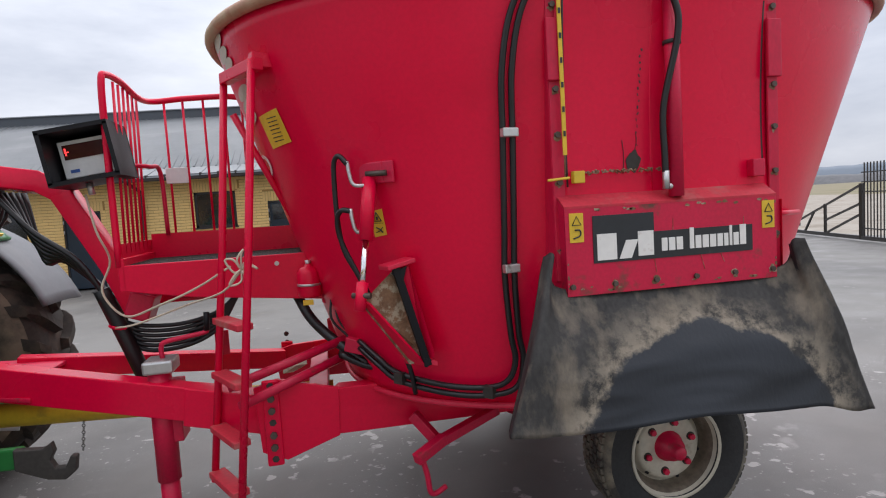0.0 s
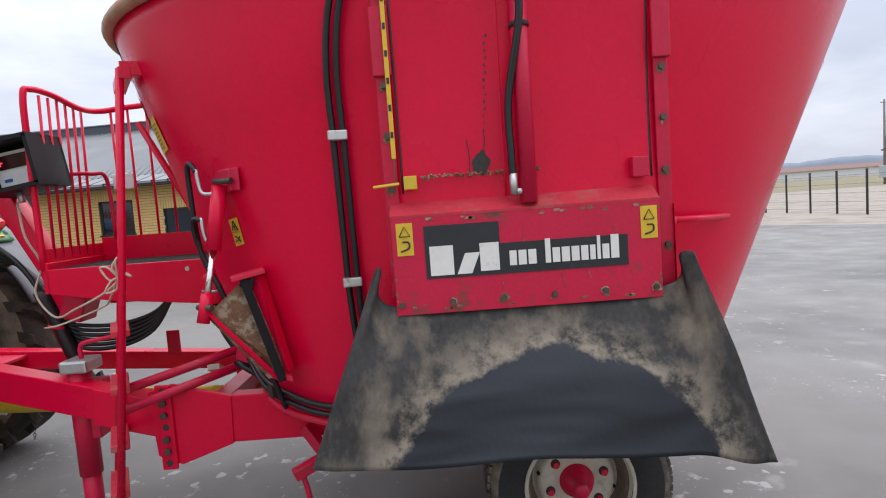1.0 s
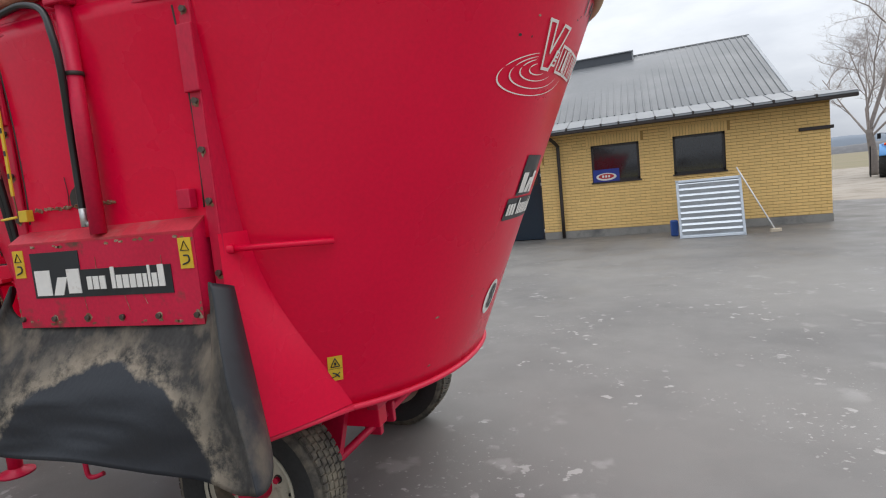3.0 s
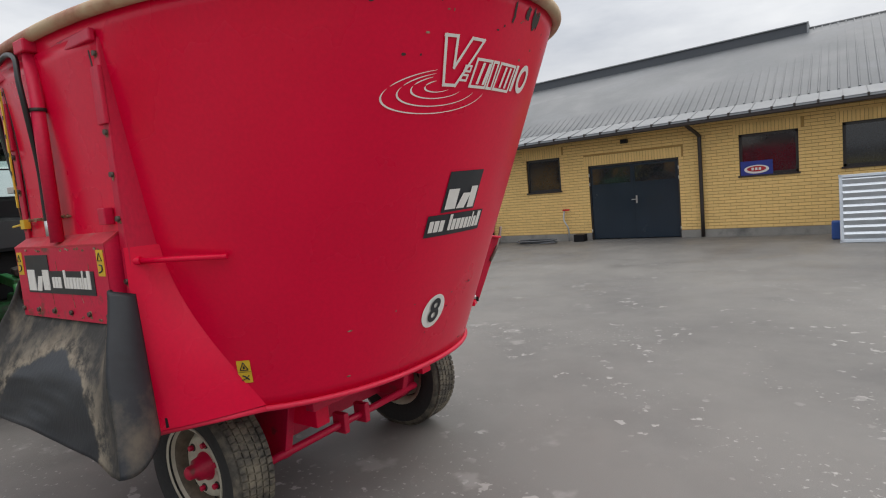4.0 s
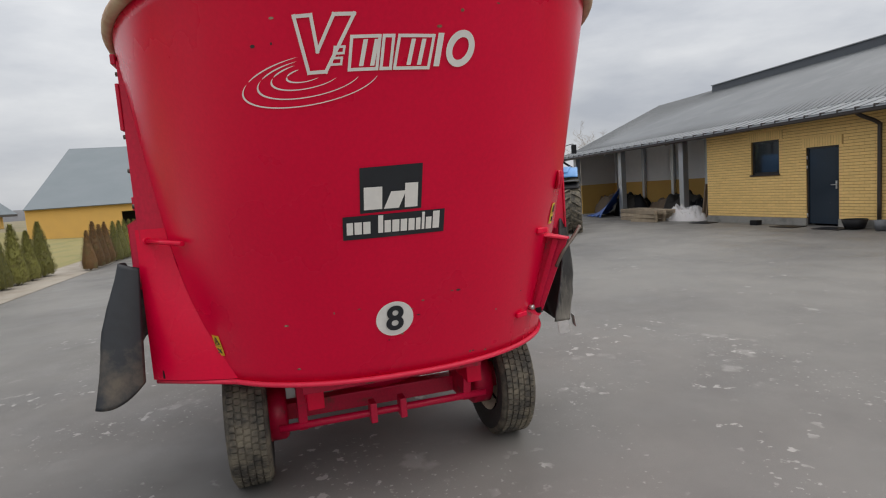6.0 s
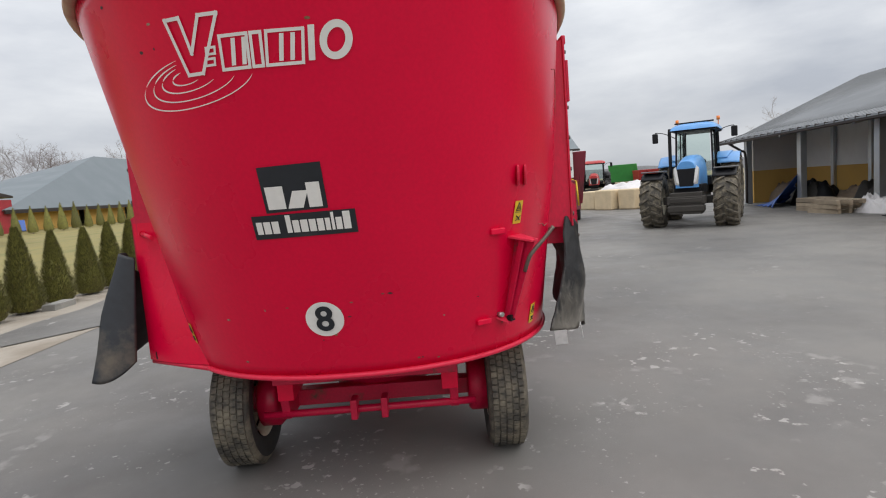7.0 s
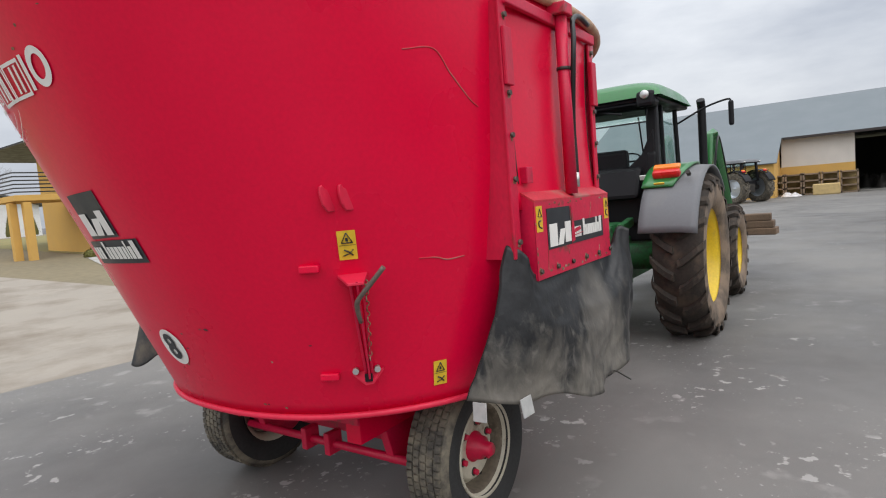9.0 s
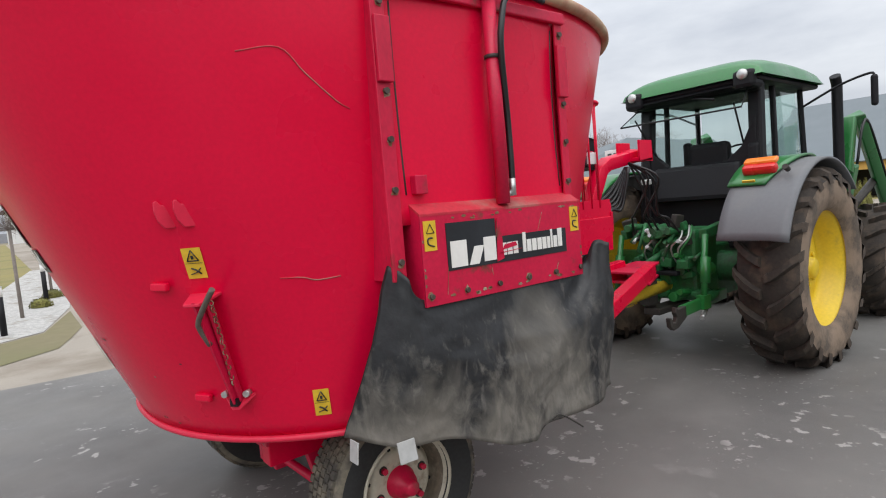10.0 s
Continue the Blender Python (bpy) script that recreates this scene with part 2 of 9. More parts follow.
WHITEFILM = material("white_plastic_film", (0.62, 0.60, 0.60), 0.45, vary=0.12, scale=5, bump=0.4, dist=0.02)
# the shade of the interiors is put into this dark base colour
INSIDE_SHADE = material("shade_toned_interior", (0.05, 0.045, 0.04), 0.9, vary=0.3)
THUJA = material("thuja_foliage", (0.150, 0.145, 0.032), 0.75, vary=0.4, scale=9, fine=60, bump=0.3, island=0.45, tint=(0.10, 0.075, 0.03), tint_at=(0.55, 0.75), tint_scale=5)
BARK = material("pale_bark", (0.22, 0.19, 0.17), 0.9, vary=0.3, scale=4, bump=0.3)
TWIG = material("bare_twigs", (0.20, 0.165, 0.15), 0.9, vary=0.3)
FARTREE = material("distant_woods", (0.13, 0.13, 0.135), 1.0, vary=0.3, scale=0.3)
# distance haze is mixed into the hills' blue-grey base colour
HILL = material("haze_tinted_hill", (0.17, 0.20, 0.24), 1.0, vary=0.1, scale=0.01)
FIELD = material("dry_field", (0.20, 0.165, 0.10), 0.95, vary=0.2, scale=0.2, fine=5, tint=(0.16, 0.15, 0.07), tint_at=(0.45, 0.65), tint_scale=0.08)
OLD_TIMBER = material("dark_old_timber", (0.13, 0.085, 0.055), 0.9, vary=0.4, scale=5, fine=50, bump=0.5, island=0.3)
LAWN = material("dry_lawn", (0.235, 0.20, 0.075), 0.95, vary=0.15, scale=0.8, fine=30, bump=0.4, dist=0.02, stretch=(0.4, 1.6, 1), tint=(0.16, 0.16, 0.055), tint_at=(0.5, 0.7), tint_scale=0.7)
SAND = material("pale_gravel", (0.315, 0.28, 0.235), 0.95, vary=0.12, scale=1.2, fine=60, bump=0.4, dist=0.01, tint=(0.215, 0.18, 0.14), tint_at=(0.46, 0.66), tint_scale=0.7)
PEBBLE = material("white_marble_chips", (0.43, 0.42, 0.40), 0.9, vary=0.45, scale=14, fine=60, tint=(0.25, 0.22, 0.18), tint_at=(0.52, 0.7), tint_scale=2.5, bump=0.6, dist=0.02)


def asphalt():
    """Damp asphalt with pale dried flakes in clusters, most of them round the wagon."""
    m = material("damp_asphalt", (0.180, 0.172, 0.161), 0.58, vary=0.14, scale=1.4, fine=170, bump=0.35, dist=0.004, tint=(0.122, 0.117, 0.112), tint_at=(0.42, 0.62), tint_scale=0.28, rough_vary=0.16, spec=0.3)
    n, l = m.node_tree.nodes, m.node_tree.links
    b = n["Principled BSDF"]
    last = b.inputs["Base Color"].links[0].from_socket
    tc = n.new("ShaderNodeTexCoord")
    ln = n.new("ShaderNodeVectorMath")
    ln.operation = "LENGTH"
    l.new(tc.outputs["Object"], ln.inputs[0])
    near = n.new("ShaderNodeMapRange")
    near.inputs["From Min"].default_value, near.inputs["From Max"].default_value = 2.5, 11.0
    near.inputs["To Min"].default_value, near.inputs["To Max"].default_value = 0.05, -0.07
    l.new(ln.outputs["Value"], near.inputs["Value"])
    for scale, cluster, lo, hi, where, amount, seed in ((8.0, 1.1, 0.615, 0.65, 0.55, 0.65, 0.0), (24.0, 0.9, 0.635, 0.675, 0.55, 0.5, 7.3), (3.2, 0.5, 0.60, 0.68, 0.55, 0.28, 3.1)):
        mp = n.new("ShaderNodeMapping")
        mp.inputs["Location"].default_value = (seed, seed, 0)
        l.new(tc.outputs["Object"], mp.inputs[0])
        flake = n.new("ShaderNodeTexNoise")
        flake.inputs["Scale"].default_value, flake.inputs["Detail"].default_value, flake.inputs["Roughness"].default_value = scale, 4, 0.5
        l.new(mp.outputs[0], flake.inputs["Vector"])
        cl = n.new("ShaderNodeTexNoise")
        cl.inputs["Scale"].default_value, cl.inputs["Detail"].default_value = cluster, 3
        l.new(mp.outputs[0], cl.inputs["Vector"])
        spot = n.new("ShaderNodeMapRange")
        spot.inputs["From Min"].default_value, spot.inputs["From Max"].default_value = lo, hi
        l.new(flake.outputs["Fac"], spot.inputs["Value"])
        bias = n.new("ShaderNodeMath")
        bias.operation = "ADD"
        l.new(cl.outputs["Fac"], bias.inputs[0])
        l.new(near.outputs[0], bias.inputs[1])
        keep = n.new("ShaderNodeMapRange")
        keep.inputs["From Min"].default_value, keep.inputs["From Max"].default_value = where, where + 0.07
        keep.inputs["To Max"].default_value = amount
        l.new(bias.outputs[0], keep.inputs["Value"])
        both = n.new("ShaderNodeMath")
        both.operation = "MULTIPLY"
        l.new(spot.outputs[0], both.inputs[0])
        l.new(keep.outputs[0], both.inputs[1])
        mix = n.new("ShaderNodeMixRGB")
        mix.inputs[2].default_value = (0.43, 0.415, 0.395, 1)
        l.new(both.outputs[0], mix.inputs[0])
        l.new(last, mix.inputs[1])
        last = mix.outputs[0]
    l.new(last, b.inputs["Base Color"])
    return m


def rubbed_rubber():
    """Tan feed dust all over, but for a polished dark patch that the feed has rubbed clean."""
    m = material("rubbed_apron_rubber", (0.032, 0.030, 0.028), 0.6, vary=0.5, scale=5, fine=40, bump=0.25, tint=(0.165, 0.135, 0.10), tint_at=(0.48, 0.66), tint_scale=3.6, stretch=(1.6, 1.6, 0.8))
    n, l = m.node_tree.nodes, m.node_tree.links
    b = n["Principled BSDF"]
    base = b.inputs["Base Color"].links[0].from_socket
    tc = n.new("ShaderNodeTexCoord")
    mp = n.new("ShaderNodeMapping")
    mp.inputs["Location"].default_value = (-0.153, 0.0, -1.54)
    mp.inputs["Scale"].default_value = (1.7, 0.0, 2.2)
    l.new(tc.outputs["Object"], mp.inputs[0])
    ln = n.new("ShaderNodeVectorMath")
    ln.operation = "LENGTH"
    l.new(mp.outputs[0], ln.inputs[0])
    no = n.new("ShaderNodeTexNoise")
    no.inputs["Scale"].default_value, no.inputs["Detail"].default_value, no.inputs["Roughness"].default_value = 7, 7, 0.65
    l.new(tc.outputs["Object"], no.inputs["Vector"])
    mx = n.new("ShaderNodeMath")
    mx.operation, mx.inputs[1].default_value = "MULTIPLY_ADD", 0.32
    l.new(no.outputs["Fac"], mx.inputs[0])
    l.new(ln.outputs["Value"], mx.inputs[2])
    rg = n.new("ShaderNodeMapRange")
    rg.inputs["From Min"].default_value, rg.inputs["From Max"].default_value = 1.03, 1.07
    l.new(mx.outputs[0], rg.inputs["Value"])
    band = n.new("ShaderNodeMapRange")
    band.inputs["From Min"].default_value, band.inputs["From Max"].default_value = 1.07, 1.30
    band.inputs["To Min"].default_value, band.inputs["To Max"].default_value = 0.85, 0.0
    l.new(mx.outputs[0], band.inputs["Value"])
    crust = n.new("ShaderNodeTexNoise")
    crust.inputs["Scale"].default_value, crust.inputs["Detail"].default_value, crust.inputs["Roughness"].default_value = 11, 8, 0.7
    l.new(tc.outputs["Object"], crust.inputs["Vector"])
    cr = n.new("ShaderNodeMapRange")
    cr.inputs["From Min"].default_value, cr.inputs["From Max"].default_value = 0.42, 0.56
    l.new(crust.outputs["Fac"], cr.inputs["Value"])
    amount = n.new("ShaderNodeMath")
    amount.operation = "MULTIPLY"
    l.new(band.outputs[0], amount.inputs[0])
    l.new(cr.outputs[0], amount.inputs[1])
    edge = n.new("ShaderNodeMixRGB")
    edge.inputs[2].default_value = (0.31, 0.26, 0.195, 1)
    l.new(amount.outputs[0], edge.inputs[0])
    l.new(base, edge.inputs[1])
    base = edge.outputs[0]
    mix = n.new("ShaderNodeMixRGB")
    mix.inputs[1].default_value = (0.009, 0.012, 0.018, 1)
    l.new(rg.outputs[0], mix.inputs[0])
    l.new(base, mix.inputs[2])
    l.new(mix.outputs[0], b.inputs["Base Color"])
    rr = n.new("ShaderNodeMapRange")
    rr.inputs["To Min"].default_value, rr.inputs["To Max"].default_value = 0.42, 0.75
    l.new(rg.outputs[0], rr.inputs["Value"])
    l.new(rr.outputs[0], b.inputs["Roughness"])
    return m


def dusty_rubber():
    """Black rubber with pale feed dust smeared over its lower half in cloudy streaks."""
    m = material("apron_rubber_dusty", (0.014, 0.015, 0.017), 0.5, vary=0.5, scale=4, fine=45, bump=0.3, dist=0.004, rough_vary=0.15)
    n, l = m.node_tree.nodes, m.node_tree.links
    b = n["Principled BSDF"]
    last = b.inputs["Base Color"].links[0].from_socket
    tc = n.new("ShaderNodeTexCoord")
    sp = n.new("ShaderNodeSeparateXYZ")
    l.new(tc.outputs["Object"], sp.inputs[0])
    low = n.new("ShaderNodeMapRange")
    low.inputs["From Min"].default_value, low.inputs["From Max"].default_value = 1.30, 0.72
    low.inputs["To Min"].default_value, low.inputs["To Max"].default_value = -0.12, 0.13
    l.new(sp.outputs["Z"], low.inputs["Value"])
    for scale, turn, rough, gain, tone in ((2.3, 20, 0.55, 0.75, (0.235, 0.215, 0.185, 1)), (7.0, -35, 0.65, 0.55, (0.17, 0.155, 0.13, 1)), (19.0, 30, 0.6, 0.35, (0.30, 0.275, 0.24, 1))):
        mp = n.new("ShaderNodeMapping")
        mp.inputs["Rotation"].default_value = (0, radians(turn), 0)
        mp.inputs["Scale"].default_value = (1.0, 1.0, 0.55)
        l.new(tc.outputs["Object"], mp.inputs[0])
        no = n.new("ShaderNodeTexNoise")
        no.inputs["Scale"].default_value, no.inputs["Detail"].default_value, no.inputs["Roughness"].default_value = scale, 7, rough
        no.inputs["Distortion"].default_value = 0.6
        l.new(mp.outputs[0], no.inputs["Vector"])
        ad = n.new("ShaderNodeMath")
        ad.operation = "ADD"
        l.new(no.outputs["Fac"], ad.inputs[0])
        l.new(low.outputs[0], ad.inputs[1])
        rg = n.new("ShaderNodeMapRange")
        rg.inputs["From Min"].default_value, rg.inputs["From Max"].default_value = 0.53, 0.76
        rg.inputs["To Max"].default_value = gain
        l.new(ad.outputs[0], rg.inputs["Value"])
        mix = n.new("ShaderNodeMixRGB")
        mix.inputs[2].default_value = tone
        l.new(rg.outputs[0], mix.inputs[0])
        l.new(last, mix.inputs[1])
        last = mix.outputs[0]
    l.new(last, b.inputs["Base Color"])
    return m


RUBBED = rubbed_rubber()
RUBBER_GREY = dusty_rubber()
ASPHALT = asphalt()


# ---- mesh tools ----
class Mesh:
    """Collects vertices and faces for one mesh."""

    def __init__(self):
        self.v, self.f, self.smooth = [], [], []

    def add(self, verts, faces, smooth=False):
        k = len(self.v)
        self.v += [tuple(p) for p in verts]
        self.f += [tuple(i + k for i in f) for f in faces]
        self.smooth += [smooth] * len(faces)
        return self

    def box(self, x0, x1, y0, y1, z0, z1, m=None):
        p = [Vector((x, y, z)) for z in (z0, z1) for y in (y0, y1) for x in (x0, x1)]
        if m:
            p = [m @ q for q in p]
        return self.add(p, [(0, 2, 3, 1), (4, 5, 7, 6), (0, 1, 5, 4), (2, 6, 7, 3), (0, 4, 6, 2), (1, 3, 7, 5)])

    def slab(self, centre, size, turn=(0, 0, 0)):
        a, b, c = (s / 2 for s in size)
        return self.box(-a, a, -b, b, -c, c, pose(*centre, *turn))

    def beam(self, p, q, w, h, up=(0, 0, 1)):
        p, q = Vector(p), Vector(q)
        d = (q - p).normalized()
        s = d.cross(Vector(up)).normalized()
        u = s.cross(d)
        pts = [a + s * i * w / 2 + u * j * h / 2 for a in (p, q) for i, j in ((-1, -1), (1, -1), (1, 1), (-1, 1))]
        return self.add(pts, [(3, 2, 1, 0), (4, 5, 6, 7), (0, 1, 5, 4), (1, 2, 6, 5), (2, 3, 7, 6), (3, 0, 4, 7)])

    def cyl(self, p, q, r, n=16, r2=None, caps=True):
        p, q = Vector(p), Vector(q)
        r2 = r if r2 is None else r2
        d = (q - p).normalized()
        s = d.orthogonal().normalized()
        u = d.cross(s)
        ring = [(s * math.cos(a) + u * math.sin(a)) for a in (2 * math.pi * i / n for i in range(n))]
        self.add([p + w * r for w in ring] + [q + w * r2 for w in ring], [(i, (i + 1) % n, n + (i + 1) % n, n + i) for i in range(n)], True)
        if caps:
            self.add([p + w * r for w in ring], [tuple(range(n - 1, -1, -1))])
            self.add([q + w * r2 for w in ring], [tuple(range(n))])
        return self

    def tube(self, pts, r, n=8, taper=None, caps=True):
        pts = [Vector(p) for p in pts]
        s = None
        rows = []
        for i, p in enumerate(pts):
            d = (pts[min(i + 1, len(pts) - 1)] - pts[max(i - 1, 0)]).normalized()
            s = d.orthogonal().normalized() if s is None else (s - d * s.dot(d)).normalized()
            u = d.cross(s)
            rr = r if taper is None else r + (taper - r) * i / (len(pts) - 1)
            rows.append([p + (s * math.cos(a) + u * math.sin(a)) * rr for a in (2 * math.pi * k / n for k in range(n))])
        fs = [(i * n + k, i * n + (k + 1) % n, (i + 1) * n + (k + 1) % n, (i + 1) * n + k) for i in range(len(pts) - 1) for k in range(n)]
        self.add([p for row in rows for p in row], fs, True)
        if caps:
            self.add(rows[0], [tuple(range(n - 1, -1, -1))])
            self.add(rows[-1], [tuple(range(n))])
        return self

    def lathe(self, profile, m, n=32, closed=False):
        """Turns (radius, height) pairs about the local z axis of m."""
        k = len(profile)
        pts = [m @ Vector((r * math.cos(a), r * math.sin(a), h)) for a in (2 * math.pi * i / n for i in range(n)) for r, h in profile]
        fs = [(i * k + j, ((i + 1) % n) * k + j, ((i + 1) % n) * k + (j + 1) % k, i * k + (j + 1) % k) for i in range(n) for j in range(k if closed else k - 1)]
        return self.add(pts, fs, True)

    def prism(self, pts, vec):
        """A flat outline pushed along vec."""
        pts, vec = [Vector(p) for p in pts], Vector(vec)
        n = len(pts)
        self.add(pts + [p + vec for p in pts], [tuple(range(n - 1, -1, -1)), tuple(range(n, 2 * n))] + [(i, (i + 1) % n, n + (i + 1) % n, n + i) for i in range(n)])
        return self

    def grid(self, fn, nu, nv, smooth=True, wrap=False):
        """A sheet fn(u, v) with u and v from 0 to 1."""
        pts = [fn(i / nu, j / nv) for i in range(nu + (0 if wrap else 1)) for j in range(nv + 1)]
        w = nv + 1
        fs = [(i * w + j, ((i + 1) % nu if wrap else i + 1) * w + j, ((i + 1) % nu if wrap else i + 1) * w + j + 1, i * w + j + 1) for i in range(nu) for j in range(nv)]
        return self.add(pts, fs, smooth)


def part(name, mesh, mat, parent=None, label="", bevel=0.0, thick=0.0, m=None):
    """Links a Mesh as one object under a thing or a part."""
    me = bpy.data.meshes.new(name)
    me.from_pydata(mesh.v, [], mesh.f)
    me.polygons.foreach_set("use_smooth", mesh.smooth)
    me.materials.append(mat)
    bm = bmesh.new()
    bm.from_mesh(me)
    if len(bm.verts) < 20000:
        bmesh.ops.remove_doubles(bm, verts=bm.verts, dist=1e-5)
        if not thick:
            bmesh.ops.recalc_face_normals(bm, faces=bm.faces)
    bm.to_mesh(me)
    bm.free()
    ob = new(name, me)
    if m is not None:
        ob.matrix_basis = m
    if parent is not None:
        ob.parent = parent
    if thick:
        mod = ob.modifiers.new("thickness", "SOLIDIFY")
        mod.thickness, mod.offset = thick, 0
    if bevel:
        mod = ob.modifiers.new("edge", "BEVEL")
        mod.width, mod.segments, mod.limit_method, mod.angle_limit = bevel, 2, "ANGLE", radians(40)
    if label:
        tagged(ob, label)
    return ob


def thing(name, m, label, category, group="", kind=""):
    ob = new(name)
    ob.empty_display_size = 0.2
    ob.matrix_basis = m
    return tagged(ob, label, category, group, kind)


def solid(name, mesh, mat, label, category, kind="", group="", bevel=0.0, thick=0.0, m=None):
    """A thing that is one mesh."""
    return tagged(part(name, mesh, mat, None, "", bevel, thick, m), label, category, group, kind)


def bend(pts, k=6):
    """A smooth line through the points."""
    pts = [Vector(p) for p in pts]
    ext = [2 * pts[0] - pts[1]] + pts + [2 * pts[-1] - pts[-2]]
    out = []
    for i in range(1, len(ext) - 2):
        a, b, c, d = ext[i - 1:i + 3]
        for j in range(k):
            t = j / k
            out.append(0.5 * (2 * b + (c - a) * t + (2 * a - 5 * b + 4 * c - d) * t * t + (3 * b - a - 3 * c + d) * t ** 3))
    return out + [pts[-1]]


# ---- ground ----
def rise(y):
    """The land climbs gently behind the lawn."""
    return 0.040 * min(37.0, max(0.0, -8 - y))


def sheet(name, pts, z, mat, label, category, kind="structure"):
    me = bpy.data.meshes.new(name)
    bm = bmesh.new()
    bm.faces.new([bm.verts.new((x, y, 0)) for x, y in pts])
    for y in (-8, -45):
        bmesh.ops.bisect_plane(bm, geom=bm.verts[:] + bm.edges[:] + bm.faces[:], plane_co=(0, y, 0), plane_no=(0, 1, 0))
    bmesh.ops.recalc_face_normals(bm, faces=bm.faces)
    for v in bm.verts:
        v.co.z = rise(v.co.y) + z
    bm.normal_update()
    if sum(f.normal.z for f in bm.faces) < 0:
        bmesh.ops.reverse_faces(bm, faces=bm.faces)
    bm.to_mesh(me)
    bm.free()
    me.materials.append(mat)
    return tagged(new(name, me), label, category, "", kind)


sheet("ground", [(-900, -900), (900, -900), (900, 900), (-900, 900)], -0.02, FIELD, "flat dry farmland reaching to the horizon", "field")
sheet("pavement", [(-60, -3.4), (-20.4, -5.6), (-7, -5.95), (-4.6, -4.6), (-2, -4.6), (0.6, -4.9), (8, -5.6), (15, -6), (14, 13), (10, 19), (6.3, 21), (-60, 21)], 0.0, ASPHALT, "damp grey asphalt yard with pale dried mud splashes", "yard")
sheet("pavement_strip", [(-3.61, -5.42), (-4.04, -5.05), (-4.59, -4.62), (-5.28, -4.88), (-7.62, -6.12), (-6.21, -5.95), (-5.15, -6.1), (-4.44, -6.05)], 0.004, ASPHALT, "strip of grey asphalt beside the hedge verge", "yard")
sheet("gravel_ground", [(6.3, 21), (10, 19), (14, 13), (15, -6), (40, -10), (60, 60), (0, 60)], -0.006, SAND, "pale wet gravel ground beside the asphalt yard", "gravel")
sheet("gravel_drive", [(-7.6, -6.05), (-4.6, -4.65), (-2, -4.65), (0.6, -4.95), (8, -5.65), (15, -6.05), (40, -10), (40, -60), (0, -60), (-3, -30), (-4.6, -9), (-5.0, -7.6), (-7.6, -6.9)], -0.010, SAND, "pale sandy gravel drive beside the asphalt", "drive")
sheet("lawn", [(-5.6, -8.6), (-8, -7.3), (-60, -7.3), (-60, -45), (-9, -45), (-8.4, -21), (-6.9, -14), (-6.1, -10)], -0.004, LAWN, "yellowed winter lawn in front of the house", "lawn")
sheet("pebble_border", [(-4.75, -7.75), (-5.5, -7.65), (-6.6, -8.1), (-5.75, -8.7), (-6.1, -10.1), (-6.9, -14), (-8.3, -20.4), (-23, -20.4), (-23, -21.9), (-7.7, -21.9), (-6.2, -17), (-5.0, -9.6)], 0.0, PEBBLE, "border strip of white marble chips", "border")
sheet("lawn", [(1.9, -11.5), (1.3, -16.5), (0.3, -22), (0.3, -45), (30, -45), (30, -10.5)], -0.004, LAWN, "yellowed winter lawn across the drive", "lawn")
sheet("pebble_border", [(0.95, -9.0), (1.6, -8.6), (8, -8.7), (30, -9.2), (30, -10.6), (1.95, -11.4), (1.35, -16.4), (0.35, -22), (-0.4, -22), (-0.05, -14.5), (0.3, -11.5)], 0.0, PEBBLE, "border strip of white marble chips", "border")
sheet("grass_verge", [(0.4, -8.9), (0.9, -7.2), (1.6, -6.6), (9, -6.7), (30, -7.4), (30, -9.1), (8, -8.6), (1.6, -8.5), (0.95, -8.9), (0.35, -11.0)], -0.002, FIELD, "strip of dry grass beside the drive", "verge")
sheet("verge", [(-60, -3.5), (-20.4, -5.65), (-7.3, -6.0), (-7.3, -7.4), (-60, -7.4)], -0.007, SAND, "sandy verge along the asphalt under the hedge", "verge")


# ---- yellow brick farm building ----
WY = 13.0
WX0, WX1, WTOP = -11.35, 6.46, 2.86
OPENINGS = [  # x0, x1, z0, z1, kind
    (0.97, 2.18, 1.44, 2.41, "window"), (3.0, 4.21, 1.46, 2.42, "window"), (-4.63, -3.58, 1.43, 2.37, "window"), (-9.6, -8.65, 1.40, 2.34, "window"),
    (-2.76, -0.4, 0.0, 2.04, "gate"), (-7.82, -6.92, 0.03, 2.03, "door")]
building = thing("farm_building", pose(0, WY, 0), "long yellow brick farm building with grey sheet roof", "building")


def bpart(name, mesh, mat, parent=None, label="", bevel=0.0):
    return part(name, mesh, mat, parent or building, label, bevel)


def cut_wall(x0, x1, z0, z1, y0, y1, holes):
    """A wall between x0 and x1, with holes left open."""
    g = Mesh()
    xs = sorted({x0, x1, *(h[0] for h in holes), *(h[1] for h in holes)})
    for a, b in zip(xs, xs[1:]):
        cuts = sorted((h[2], h[3]) for h in holes if h[0] <= a and h[1] >= b)
        z = z0
        for c, d in cuts:
            if c > z:
                g.box(a, b, y0, y1, z, c)
            z = max(z, d)
        if z < z1:
            g.box(a, b, y0, y1, z, z1)
    return g


wall_front = bpart("wall_front", cut_wall(WX0, WX1, 0.19, WTOP, 0.012, 0.3, OPENINGS), MORTAR)
plinth_holes = [h for h in OPENINGS if h[4] != "window"]
bpart("plinth", cut_wall(WX0 - 0.01, WX1 + 0.01, -0.02, 0.19, -0.02, 0.3, [(h[0], h[1], -0.03, h[3]) for h in plinth_holes]), CONCRETE, label="stained concrete plinth")
bpart("wall_side", Mesh().box(WX1 - 0.3, WX1 - 0.002, 0.3, 11.0, 0.19, WTOP), MORTAR)
bpart("wall_side", Mesh().box(WX0, WX0 + 0.3, 0.3, 11.0, -0.02, WTOP), MORTAR)
bpart("wall_back", Mesh().box(-20.4, WX1, 11.0, 11.3, -0.02, WTOP), WHITEWALL)
